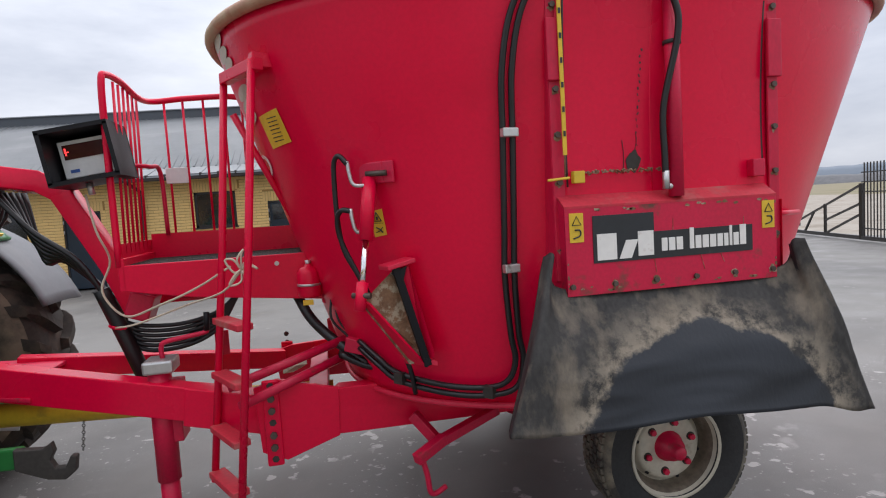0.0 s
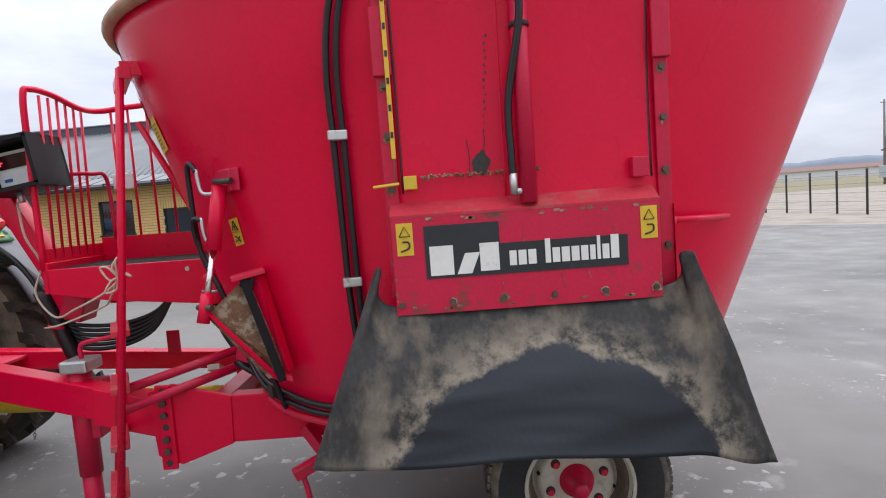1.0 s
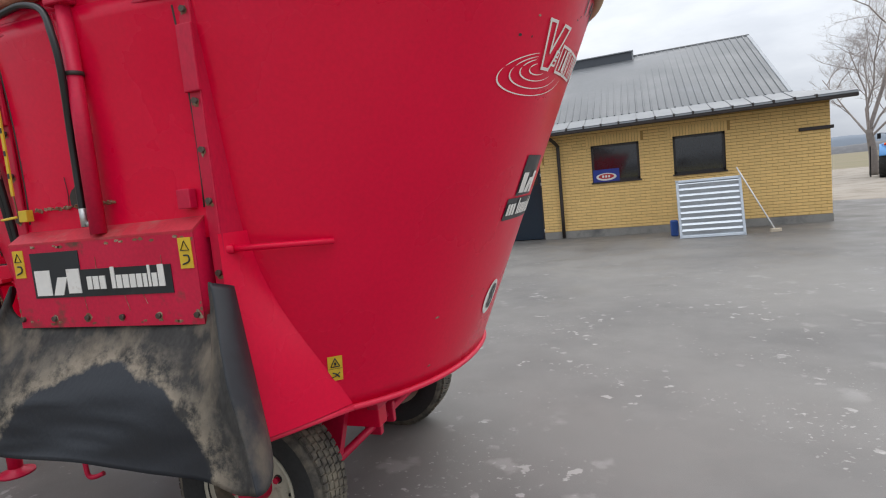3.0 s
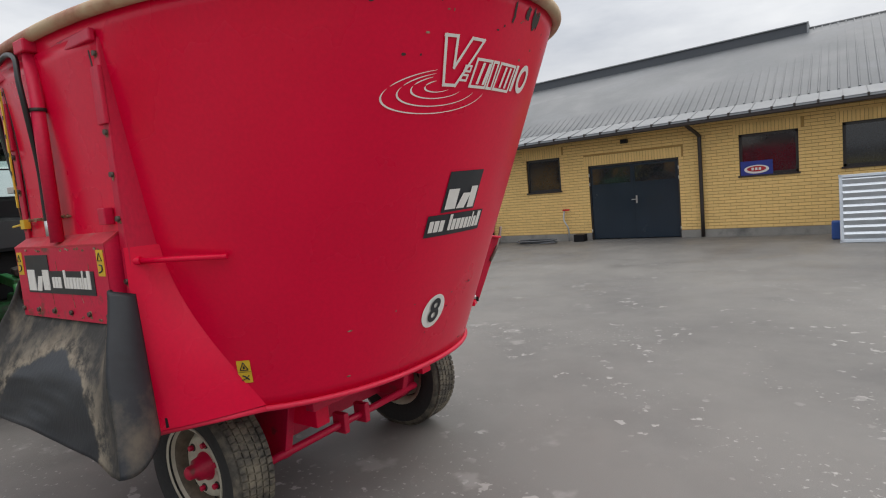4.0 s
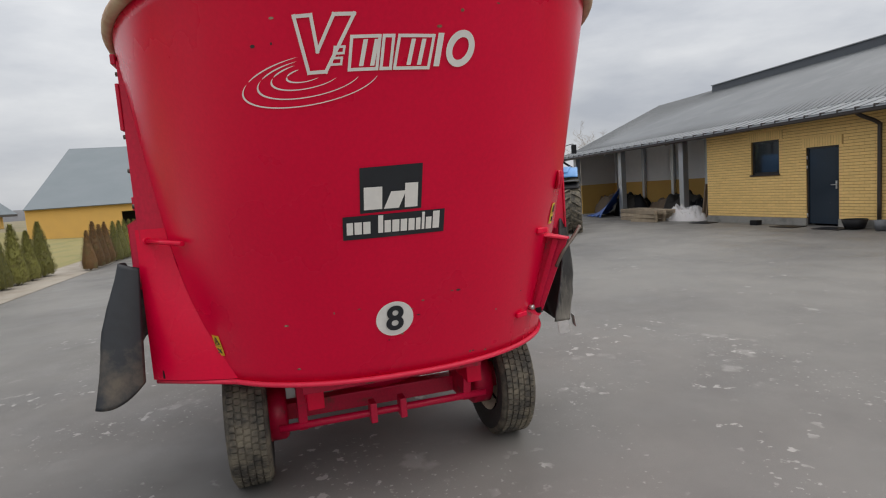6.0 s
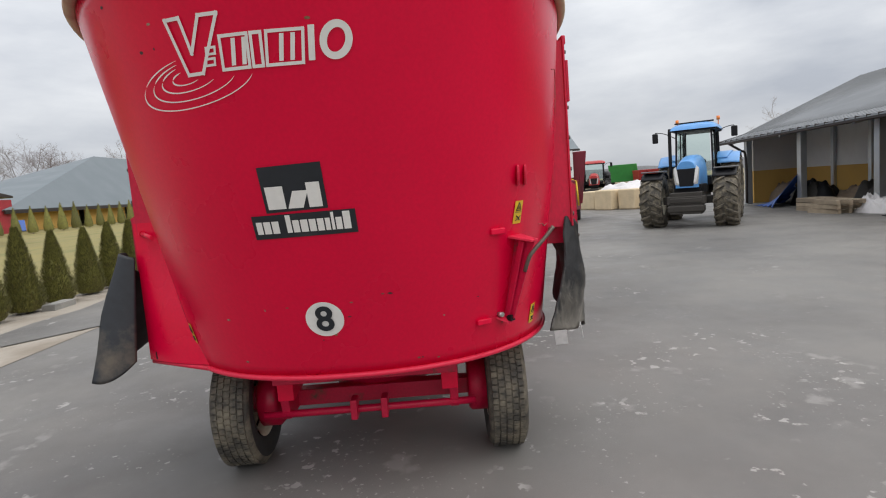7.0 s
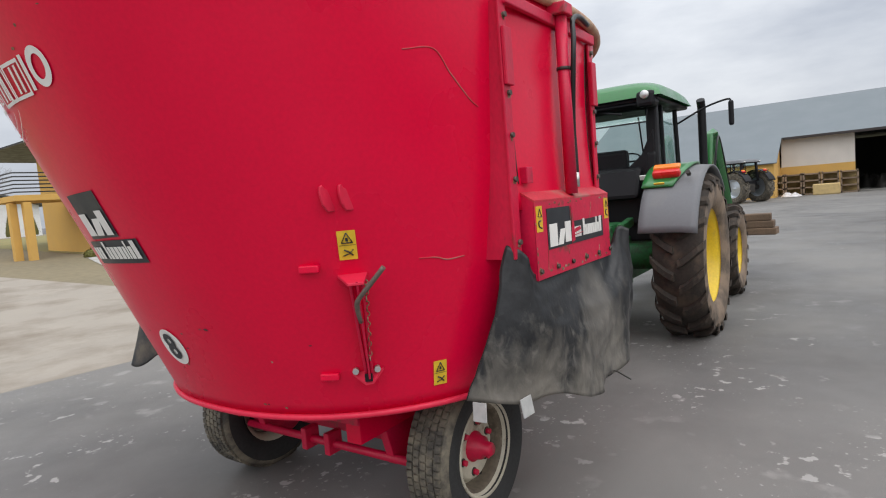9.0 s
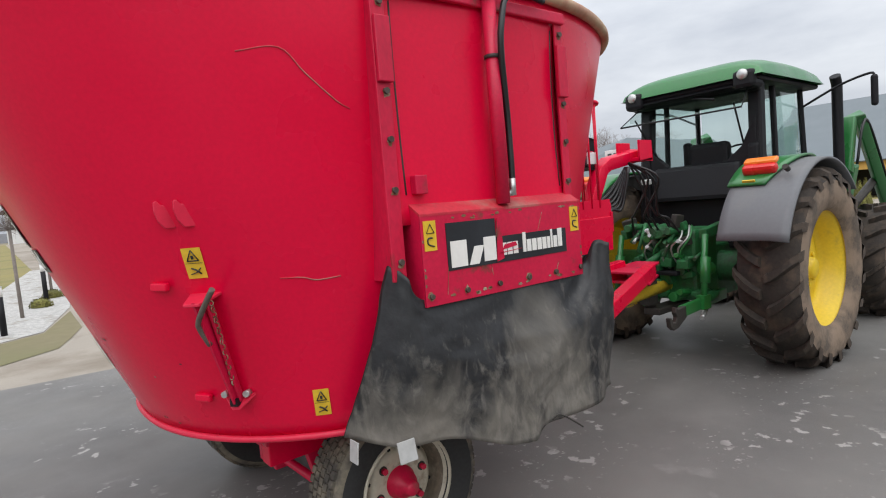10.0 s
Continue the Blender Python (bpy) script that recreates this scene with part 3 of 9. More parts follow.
bpart("gable", Mesh().prism([(5.5, 0.6, 2.84), (5.5, 10.4, 2.84), (5.5, 10.4, 3.1), (5.5, 5.5, 5.40), (5.5, 0.6, 3.1)], (0.2, 0, 0)), MORTAR)
bpart("ceiling", Mesh().box(WX0, WX1, 0.3, 11.0, WTOP - 0.06, WTOP - 0.02), INSIDE_SHADE)
# roof: a shallow kick at the eaves, then the main slope of ribbed sheet; it falls slightly towards the shed
RY, KY, EY = 5.5, 0.5, -0.55


def eave_z(x):
    return 2.95 + 0.012 * (x - 6)


def ridge_z(x):
    return eave_z(x) + 2.65 + 0.013 * (x - 4)


def roof_z(y, x=-16.0):
    y = 2 * RY - y if y > RY else y
    k = eave_z(x) + 0.25
    return eave_z(x) + 0.25 * (y - EY) / (KY - EY) if y < KY else k + (ridge_z(x) - k) * (y - KY) / (RY - KY)


def on_roof(x, y):
    return (x, y, roof_z(y, x))


FAR, VERGE, NEAR = -20.5, 5.78, 6.85
slope = Mesh()
slope.add([on_roof(FAR, KY), on_roof(VERGE, KY), on_roof(VERGE, RY), on_roof(FAR, RY)], [(0, 1, 2, 3)])
slope.add([on_roof(FAR, RY), on_roof(VERGE, RY), on_roof(VERGE, 2 * RY - KY), on_roof(FAR, 2 * RY - KY)], [(0, 1, 2, 3)])
slope.add([on_roof(FAR, 2 * RY - KY), on_roof(VERGE, 2 * RY - KY), on_roof(VERGE, 2 * RY - EY), on_roof(FAR, 2 * RY - EY)], [(0, 1, 2, 3)])
roof = part("roof", slope, ROOF, building, "grey ribbed sheet metal roof with a kick at the eaves", thick=0.03)
kick = Mesh().add([on_roof(FAR, EY), (NEAR, EY, eave_z(NEAR)), on_roof(VERGE, KY + 0.02), on_roof(FAR, KY + 0.02)], [(0, 1, 2, 3)])
kick.add([(NEAR, EY, eave_z(NEAR)), (NEAR, 11.5, eave_z(NEAR)), on_roof(VERGE, 10.5), on_roof(VERGE, KY)], [(0, 1, 2, 3)])
part("eave_sheet", kick, material("pale_eave_sheet", (0.19, 0.20, 0.21), 0.45, vary=0.08, scale=1.0, bump=0.02), roof, "smooth pale grey sheet along the eaves", thick=0.025)
RIB = ((-0.030, 0.008), (-0.014, 0.044), (0.014, 0.044), (0.030, 0.008))
for k in range(138):
    x = FAR + 0.08 + k * 0.19
    if x > VERGE - 0.05:
        break
    ends = (KY - 0.01, RY - 0.06)
    rib = Mesh().add([(x + a, y, roof_z(y, x) + b) for y in ends for a, b in RIB], [(0, 1, 5, 4), (1, 2, 6, 5), (2, 3, 7, 6), (0, 1, 2, 3)])
    part("rib", rib, ROOF, roof)
for k in range(62):
    x = FAR + 0.3 + 0.43 * k
    if x < VERGE:
        part("seam", Mesh().beam((x, EY, eave_z(x) + 0.018), (x, KY, roof_z(KY, x) + 0.018), 0.012, 0.02), ROOF, roof)
part("verge_trim", Mesh().beam(on_roof(VERGE, KY), on_roof(VERGE, RY), 0.09, 0.07), FLASHING, roof, "pale sheet trim along the verge")
part("verge_trim", Mesh().beam(on_roof(FAR, EY), on_roof(FAR, KY), 0.09, 0.07).beam(on_roof(FAR, KY), on_roof(FAR, RY), 0.09, 0.07), ROOF, roof)


def fall(g, x0, x1, y0, y1, za, zb, top=eave_z):
    """A bar along x whose heights follow the line top(x)."""
    p = [(x, y, top(x) + z) for x in (x0, x1) for y, z in ((y0, za), (y1, za), (y1, zb), (y0, zb))]
    return g.add(p, [(0, 1, 2, 3), (7, 6, 5, 4), (0, 4, 5, 1), (1, 5, 6, 2), (2, 6, 7, 3), (3, 7, 4, 0)])


vent = bpart("ridge_vent", fall(Mesh(), -16.6, 2.2, RY - 0.42, RY + 0.42, -0.24, 0.12, ridge_z), material("dark_vent_sheet", (0.075, 0.085, 0.10), 0.6, vary=0.1), label="raised dark ridge vent", bevel=0.01)
part("vent_cap", fall(Mesh(), -16.62, 2.24, RY - 0.46, RY + 0.46, 0.12, 0.15, ridge_z), FLASHING, vent, "pale cap of the ridge vent")
part("vent_end", fall(Mesh(), 2.2, 2.25, RY - 0.44, RY + 0.44, -0.2, 0.155, ridge_z), FLASHING, vent)
bpart("ridge_cap", Mesh().tube([(2.2, RY, ridge_z(2.2) + 0.01), (VERGE + 0.02, RY, ridge_z(VERGE) + 0.01)], 0.05, 8), ROOF)
bpart("eave_flashing", fall(Mesh(), FAR, NEAR, EY - 0.10, EY - 0.01, -0.05, -0.02), FLASHING, label="pale grey eaves flashing")
gutter = bpart("gutter", fall(Mesh(), FAR, NEAR, EY - 0.09, EY + 0.01, -0.135, -0.055), DARKTRIM, label="dark brown eaves gutter", bevel=0.02)
for k in range(62):
    x = FAR + 0.3 + 0.43 * k
    part("gutter_bracket", Mesh().box(x - 0.022, x + 0.022, EY - 0.105, EY + 0.02, eave_z(x) - 0.05, eave_z(x) + 0.022), DARKTRIM, gutter)
bpart("soffit", fall(Mesh(), FAR, NEAR - 0.1, -0.5, 0.02, -0.09, -0.03), DARKTRIM)
for x in (0.12, -5.88):
    bpart("downpipe", Mesh().tube(bend([(x - 0.22, -0.55, eave_z(x) - 0.08), (x - 0.15, -0.45, eave_z(x) - 0.18), (x, -0.1, eave_z(x) - 0.38), (x, -0.07, eave_z(x) - 0.62), (x, -0.07, 0.02)], 4), 0.045, 10), DARKTRIM, label="dark brown downpipe")
bpart("flood_lamp", Mesh().box(-1.80, -1.62, -0.14, -0.02, 2.54, 2.64), BLACK, label="black flood lamp over the gate", bevel=0.01)
bpart("vent_bar", Mesh().box(5.8, 6.52, -0.05, 0.01, 2.2, 2.28), DARKTRIM, label="dark brown bar at the wall corner", bevel=0.01)
for x0, x1, z0, z1, what in OPENINGS:
    w = 0.06
    if what == "window":
        win = bpart("window", Mesh().box(x0, x1, 0.06, 0.14, z0, z0 + w).box(x0, x1, 0.06, 0.14, z1 - w, z1).box(x0, x0 + w, 0.06, 0.14, z0, z1).box(x1 - w, x1, 0.06, 0.14, z0, z1), FRAME, label="dark framed window")
        part("pane", Mesh().box(x0 + w, x1 - w, 0.085, 0.105, z0 + w, z1 - w), PANE, win)
        part("sill", Mesh().box(x0 - 0.03, x1 + 0.03, -0.03, 0.06, z0 - 0.04, z0), DARKTRIM, win)
    else:
        leaf = bpart("door_leaf", Mesh().box(x0 + 0.03, x1 - 0.03, 0.07, 0.13, z0 + 0.02, z1 - 0.03), DOOR, label="anthracite steel door" if what == "door" else "anthracite double gate", bevel=0.008)
        part("door_frame", Mesh().box(x0, x0 + 0.04, 0.04, 0.16, z0, z1).box(x1 - 0.04, x1, 0.04, 0.16, z0, z1).box(x0, x1, 0.04, 0.16, z1 - 0.04, z1), FRAME, leaf)
        if what == "gate":
            for xa, xb in ((x0 + 0.1, (x0 + x1) / 2 - 0.06), ((x0 + x1) / 2 + 0.06, x1 - 0.1)):
                part("gate_pane", Mesh().box(xa, xb, 0.062, 0.072, z1 - 0.52, z1 - 0.10), PANE, leaf, "dark glass in the upper gate")
            part("meeting_strip", Mesh().box((x0 + x1) / 2 - 0.02, (x0 + x1) / 2 + 0.02, 0.055, 0.075, z0 + 0.03, z1 - 0.04), DOOR, leaf)
        hx = (x0 + x1) / 2 + 0.08 if what == "gate" else x1 - 0.1
        part("door_handle", Mesh().box(hx - 0.02, hx + 0.02, 0.045, 0.07, 0.95, 1.15).cyl((hx - 0.01, 0.03, 1.05), (hx - 0.13, 0.03, 1.05), 0.012, 8), STEEL, leaf)
        for hz in (z0 + 0.2, z1 - 0.3, z1 - 0.55):
            for xx in ((x0 + 0.01, x1 - 0.01) if what == "gate" else (x0 + 0.01,)):
                part("hinge", Mesh().cyl((xx, 0.03, hz), (xx, 0.03, hz + 0.09), 0.018, 8), STEEL, leaf)
banner = bpart("sign_board", Mesh().box(0.99, 1.66, 0.03, 0.05, 1.44, 1.77), material("blue_sign", (0.02, 0.04, 0.28), 0.5, vary=0.1), label="small blue sign with a white oval in the window")
part("sign_oval", Mesh().prism([(1.325 + 0.26 * math.cos(a), 0.027, 1.57 + 0.10 * math.sin(a)) for a in (i * math.pi / 12 for i in range(24))], (0, 0.004, 0)), DECAL_WHITE, banner)
part("sign_shape", Mesh().prism([(1.325 + 0.20 * math.cos(a), 0.022, 1.58 + 0.065 * math.sin(a)) for a in (i * math.pi / 12 for i in range(24))], (0, 0.005, 0)), material("red_sign", (0.5, 0.02, 0.03), 0.5), banner)
for i in range(3):
    part("sign_bar", Mesh().box(1.22 + i * 0.075, 1.27 + i * 0.075, 0.018, 0.022, 1.55, 1.61), DECAL_WHITE, banner)
bpart("downpipe", Mesh().tube(bend([(-19.75, -0.55, eave_z(-19.75) - 0.08), (-19.8, -0.35, eave_z(-19.8) - 0.2), (-19.82, 0.0, eave_z(-19.8) - 0.42), (-19.82, 0.2, eave_z(-19.8) - 0.7), (-19.82, 0.22, 0.05)], 4), 0.05, 10), DARKTRIM, label="dark brown downpipe at the shed post")
# open shed at the far end of the building
for x, y in ((-12.9, 0.4), (-16.5, 0.4), (-20.0, 0.4)):
    bpart("shed_post", Mesh().box(x - 0.11, x + 0.11, y - 0.11, y + 0.11, -0.02, roof_z(y, x) - 0.03), GALV, label="grey steel post of the open shed", bevel=0.01)
bpart("shed_wall", Mesh().box(-20.3, WX0, 2.6, 2.75, 1.35, roof_z(2.6, -20.3) - 0.06), WHITE, label="pale upper back wall of the open shed")
bpart("shed_dado", Mesh().box(-20.3, WX0, 2.57, 2.75, -0.02, 1.35), RENDERED, label="ochre lower back wall of the open shed")
bpart("shed_end", Mesh().prism([(-20.36, 0.75, 1.35), (-20.36, 4.8, 1.35), (-20.36, 4.8, roof_z(4.8, -20.4) - 0.05), (-20.36, 0.75, roof_z(0.75, -20.4) - 0.05)], (0.1, 0, 0)), WHITEWALL, label="pale end wall of the open shed")
bpart("shed_end_dado", Mesh().box(-20.38, -20.24, 0.75, 4.8, -0.02, 1.35), RENDERED, label="ochre lower end wall of the open shed")
for k in range(5):
    bpart("wall_post", Mesh().box(-19.9 + 1.9 * k, -19.75 + 1.9 * k, 2.45, 2.57, 0, 3.6), GALV)
for x in (-20.0, -16.5, -12.9):
    bpart("rafter", Mesh().beam((x, -0.4, roof_z(-0.4, x) - 0.12), (x, KY, roof_z(KY, x) - 0.12), 0.1, 0.18).beam((x, KY, roof_z(KY, x) - 0.12), (x, 4.6, roof_z(4.6, x) - 0.12), 0.1, 0.18), GALV)
bpart("shed_lining", Mesh().box(-20.3, WX0, 10.8, 10.98, -0.02, 1.6), RENDERED)
bpart("shed_floor", Mesh().box(-20.3, WX0, 0.2, 11.0, -0.02, 0.012), CONCRETE)

# things along the brick wall
sheet_gate = thing("metal_panel", pose(3.62, WY - 1.75, 0, 0, 0, 2), "ribbed galvanised metal panel leaning on the brick wall", "panel")
PW, PH = 1.38, 1.36
lean = pose(0, 0, 0, -14, 0, 0)
part("panel_frame", Mesh().box(-PW / 2, PW / 2, -0.02, 0.03, 0, 0.06, lean).box(-PW / 2, PW / 2, -0.02, 0.03, PH - 0.06, PH, lean).box(-PW / 2, -PW / 2 + 0.06, -0.02, 0.03, 0, PH, lean).box(PW / 2 - 0.06, PW / 2, -0.02, 0.03, 0, PH, lean), GALV, sheet_gate, bevel=0.006)
part("backing", Mesh().box(-PW / 2 + 0.03, PW / 2 - 0.03, 0.012, 0.018, 0.03, PH - 0.03, lean), GALV, sheet_gate)
for i in range(9):
    z = 0.07 + i * 0.137
    part("slat", Mesh().box(-PW / 2 + 0.05, PW / 2 - 0.05, -0.004, 0.004, -0.045, 0.045, lean @ pose(0, -0.005, z + 0.05, 24, 0, 0)).box(-PW / 2 + 0.05, PW / 2 - 0.05, -0.004, 0.004, -0.035, 0.035, lean @ pose(0, -0.003, z + 0.115, -30, 0, 0)), GALV, sheet_gate)
solid("blue_canister", Mesh().box(2.78, 2.95, WY - 1.2, WY - 0.95, 0, 0.38), BLUETARP, "small blue plastic canister by the wall", "canister", bevel=0.03)
broom = thing("broom", pose(4.6, WY - 1.0, 0), "broom with a pale handle leaning on the panel", "broom")
part("handle", Mesh().cyl((-0.28, 0.25, 1.5), (0.32, -0.5, 0.06), 0.016, 8), WHITE, broom)
part("brush", Mesh().slab((0.33, -0.52, 0.04), (0.24, 0.07, 0.08), (0, 0, 20)), ROPE, broom, bevel=0.01)
solid("black_tub", Mesh().lathe([(0.0, 0.02), (0.20, 0.02), (0.27, 0.24), (0.25, 0.24), (0.18, 0.04), (0, 0.04)], pose(-6.25, WY - 0.35, 0), 20), BLACK, "round black rubber feed tub by the downpipe", "tub")
solid("bucket", Mesh().lathe([(0.0, 0.01), (0.11, 0.01), (0.14, 0.24), (0.125, 0.24), (0.10, 0.03), (0, 0.03)], pose(-5.6, WY - 0.4, 0), 18), GREYPL, "small grey bucket by the downpipe", "bucket")
solid("black_box", Mesh().box(-3.15, -2.85, WY - 0.4, WY - 0.12, 0, 0.2), BLACK, "black plastic box beside the gate", "box", bevel=0.02)
solid("black_crate", Mesh().box(-9.2, -8.95, WY - 0.5, WY - 0.3, 0, 0.14), BLACK, "small black crate by the wall", "crate", bevel=0.02)
for x in (-7.95, -6.7, -11.0):
    solid("rubber_mat", Mesh().box(x - 0.35, x + 0.35, WY - 0.75, WY - 0.25, 0.0, 0.02), BLACK, "flat black rubber mat on the ground", "mat", bevel=0.005)
coil = []
for i in range(150):
    a = i * 0.26
    coil.append((-4.15 + (0.55 + 0.06 * math.sin(i * 0.31)) * math.cos(a), WY - 0.65 + (0.30 + 0.05 * math.cos(i * 0.23)) * math.sin(a), 0.02 + 0.0006 * i))
solid("garden_hose", Mesh().tube(coil, 0.014, 6), GREYPL, "coiled grey hose lying by the wall", "hose")
tap = thing("water_tap", pose(-3.4, WY - 0.1, 0), "standpipe tap with a white hose on the brick wall", "tap")
part("pipe", Mesh().tube(bend([(0, 0.0, 0.0), (0.02, -0.05, 0.35), (-0.1, -0.05, 0.6), (-0.09, 0.0, 0.86)], 5), 0.022, 8), GALV, tap)
part("valve", Mesh().slab((-0.03, -0.02, 0.88), (0.2, 0.06, 0.05)), REDLENS, tap, bevel=0.01)
# shed contents
for i in range(6):
    pal = thing("pallet", pose(-13.4 + 0.05 * i, WY - 0.6, (i // 2) * 0.14, 0, 0, 6 - 3 * i) if i % 2 == 0 else pose(-14.55, WY - 0.3, (i // 2) * 0.14, 0, 0, -5), "weathered wooden pallet stacked in front of the shed", "pallet", "pallets")
    for k in range(5):
        part("board", Mesh().box(-0.6, 0.6, -0.4 + k * 0.175, -0.30 + k * 0.175, 0.105, 0.127), PALE_WOOD, pal)
    for k in (-0.4, -0.05, 0.3):
        part("runner", Mesh().box(-0.6, 0.6, k, k + 0.1, 0.0, 0.105), PALE_WOOD, pal)


def heap(name, centre, size, mat, label, category, seed, n=26, jag=1.0):
    """A draped uneven heap that lies on the ground."""
    ox = Vector((seed * 3.1, seed * 1.7, seed))

    def fn(u, v):
        a, r = u * 2 * math.pi, 1 - v
        d = Vector((math.cos(a) * r, math.sin(a) * r, 0))
        wob = noise.noise(d * 2.3 + ox) * 0.35 + noise.noise(d * 6 + ox) * 0.12
        h = max(0, 1 - r ** 3) ** 0.8 * (0.66 + 1.5 * jag * wob + 0.25 * jag * noise.noise(d * 9 + ox)) + 0.05 * jag * noise.noise(d * 17 + ox)
        k = 1 + 0.2 * noise.noise(Vector((math.cos(a), math.sin(a), 0)) * 1.5 + ox)
        return (centre[0] + d.x * size[0] * k, centre[1] + d.y * size[1] * k, centre[2] + max(0, h) * size[2])
    return solid(name, Mesh().grid(fn, n * 2, n, True, True), mat, label, category)


heap("white_film", (-12.45, WY + 0.1, 0), (0.8, 0.5, 0.62), WHITEFILM, "crumpled white plastic film on the ground", "film", 3)
def drape(u, v):
    """A sheet that hangs from a high corner and runs out over the ground in folds."""
    k = 0.10 * noise.noise(Vector((u * 6, v * 5, 3))) + 0.05 * math.sin(u * 26 + v * 5)
    h = 1.3 * (u ** 1.4) * (1 - v) ** 0.8 + 0.02
    return Vector((-18.4 + 1.9 * u - 0.4 * v + k * 0.5, WY + 0.9 - 0.5 * u - (0.9 - 0.1 * u) * v + k, max(0.015, h + k * (0.3 + u))))


solid("blue_tarpaulin", Mesh().grid(drape, 60, 24), BLUETARP, "blue tarpaulin pulled over a heap and trailing on the ground", "tarpaulin", thick=0.01)
heap("tarp_load", (-16.9, WY + 0.95, 0), (0.7, 0.5, 1.15), DARKSTEEL, "dark load partly covered by the blue tarpaulin", "farm gear", 15, 14, 0.5)
for i in range(6):
    heap("farm_scrap", (-12.8 - i * 1.35, WY + 1.2 + (i % 3) * 0.3, 0), (1.0, 0.7, 0.9 + 0.25 * (i % 2)), [BLACK, DARKSTEEL, WOOD][i % 3], "dark heap of stored farm equipment in the shed", "farm gear", 7 + i, 14, 0.6)
plank_stack = thing("board_stack", pose(-11.75, WY + 0.3, 0), "pale boards leaning on the wall end", "boards")
for i in range(4):
    part("board", Mesh().slab((0.1 * i, 0.05 * i, 0.6 - 0.06 * i), (0.05, 0.22, 1.2 - 0.12 * i), (0, 9, 4 * i)), WOOD, plank_stack)

# ---- feed mixer wagon ----
wagon = thing("feed_mixer_wagon", pose(0, 0, 0), "large red vertical feed mixer wagon hitched to the tractor", "mixer wagon")


def wpart(name, mesh, mat=None, parent=None, label="", bevel=0.0, thick=0.0):
    return part(name, mesh, mat or RED_WORN, parent or wagon, label, bevel, thick)


EXPO = 2.26
TUB0, TUB1 = 0.752, 2.50


def tub_axes(z, way=-1, x=0.0):
    """Centre x, half length and half width at a height; the rear of the +y side stands steeper towards the top."""
    k = min(1.0, max(0.0, (x + 0.75) / 1.0)) if way > 0 else 0.0
    return -0.086 + 0.056 * z, 0.870 + 0.380 * z, 1.0195 + 0.1025 * z - 0.055 * max(0.0, z - 1.72) * k * k * (3 - 2 * k)


def tub(a, z, off=0.0):
    c, s = math.cos(a), math.sin(a)
    cx, ax, by = tub_axes(z, 1 if s > 0 else -1, 1.5 * math.copysign(abs(c) ** (2 / EXPO), c))
    return Vector((cx + (ax + off) * math.copysign(abs(c) ** (2 / EXPO), c), -0.006 + (by + off) * math.copysign(abs(s) ** (2 / EXPO), s), z))


def rear(y, z, off=0.004, way=1):
    """A point of the tub's rear (way 1) or front (-1) skin at the given y and z."""
    cx, ax, by = tub_axes(z, 1 if y > -0.006 else -1, way)
    k = max(0.0, 1 - abs((y + 0.006) / (by + off)) ** EXPO)
    return Vector((cx + way * (ax + off) * k ** (1 / EXPO), y, z))


def flank(x, z, way, off=0.004):
    """A point of the tub's skin at x, on the -y (way -1) or +y side."""
    cx, ax, by = tub_axes(z, way, x)
    k = max(0.0, 1 - abs((x - cx) / (ax + off)) ** EXPO)
    return Vector((x, -0.006 + way * (by + off) * k ** (1 / EXPO), z))


body = wpart("tub_shell", Mesh().grid(lambda u, v: tub(u * 2 * math.pi, TUB0 + (TUB1 - TUB0) * v), 128, 24, True, True), RED, label="glossy red conical steel tub")
sol = body.modifiers.new("thickness", "SOLIDIFY")
sol.thickness, sol.offset = 0.008, -1
wpart("tub_floor", Mesh().add([tub(i * 2 * math.pi / 64, TUB0 + 0.01) for i in range(64)], [tuple(range(64))]), RED_WORN, thick=0.01)
ring = [tub(i * 2 * math.pi / 96, TUB1, 0.012) for i in range(97)]
wpart("top_rim", Mesh().tube(ring, 0.028, 12, caps=False), RIM, label="rusty rounded top rim")
low = [tub(i * 2 * math.pi / 96, TUB0 + 0.005, 0.008) for i in range(97)]
wpart("bottom_rim", Mesh().tube(low, 0.014, 8, caps=False), PINK, label="bright red bottom flange")


def patch(points, mat, name, parent, label="", n=8):
    """A thin flat sticker that follows the skin; points(u, v) gives its surface."""
    return part(name, Mesh().grid(points, n, n), mat, parent, label)


def decal(fn, a0, a1, z0, z1, mat, name, label="", slant=0.0, parent=None, n=6, off=0.004, tilt=0.0):
    """A sticker from a0 to a1 across and z0 to z1 up on the skin function fn(a, z, off)."""
    return patch(lambda u, v: fn(a0 + (a1 - a0) * u + slant * v, z0 + (z1 - z0) * v + tilt * (u - 0.5), off), mat, name, parent or body, label, n)


def arc(x, y):
    """Skin coordinates from the point of the skin nearest to x, y: metres round the tub, and height."""
    def fn(d, z, off=0.004):
        cx, ax, by = tub_axes(z, 1 if y > -0.006 else -1, x)
        px, py = (x - cx) / ax, (y + 0.006) / by
        a = math.atan2(math.copysign(abs(py) ** (EXPO / 2), py), math.copysign(abs(px) ** (EXPO / 2), px))
        h = 0.01
        speed = (tub(a + h, z) - tub(a - h, z)).length / (2 * h)
        return tub(a + d / speed, z, off)
    return fn


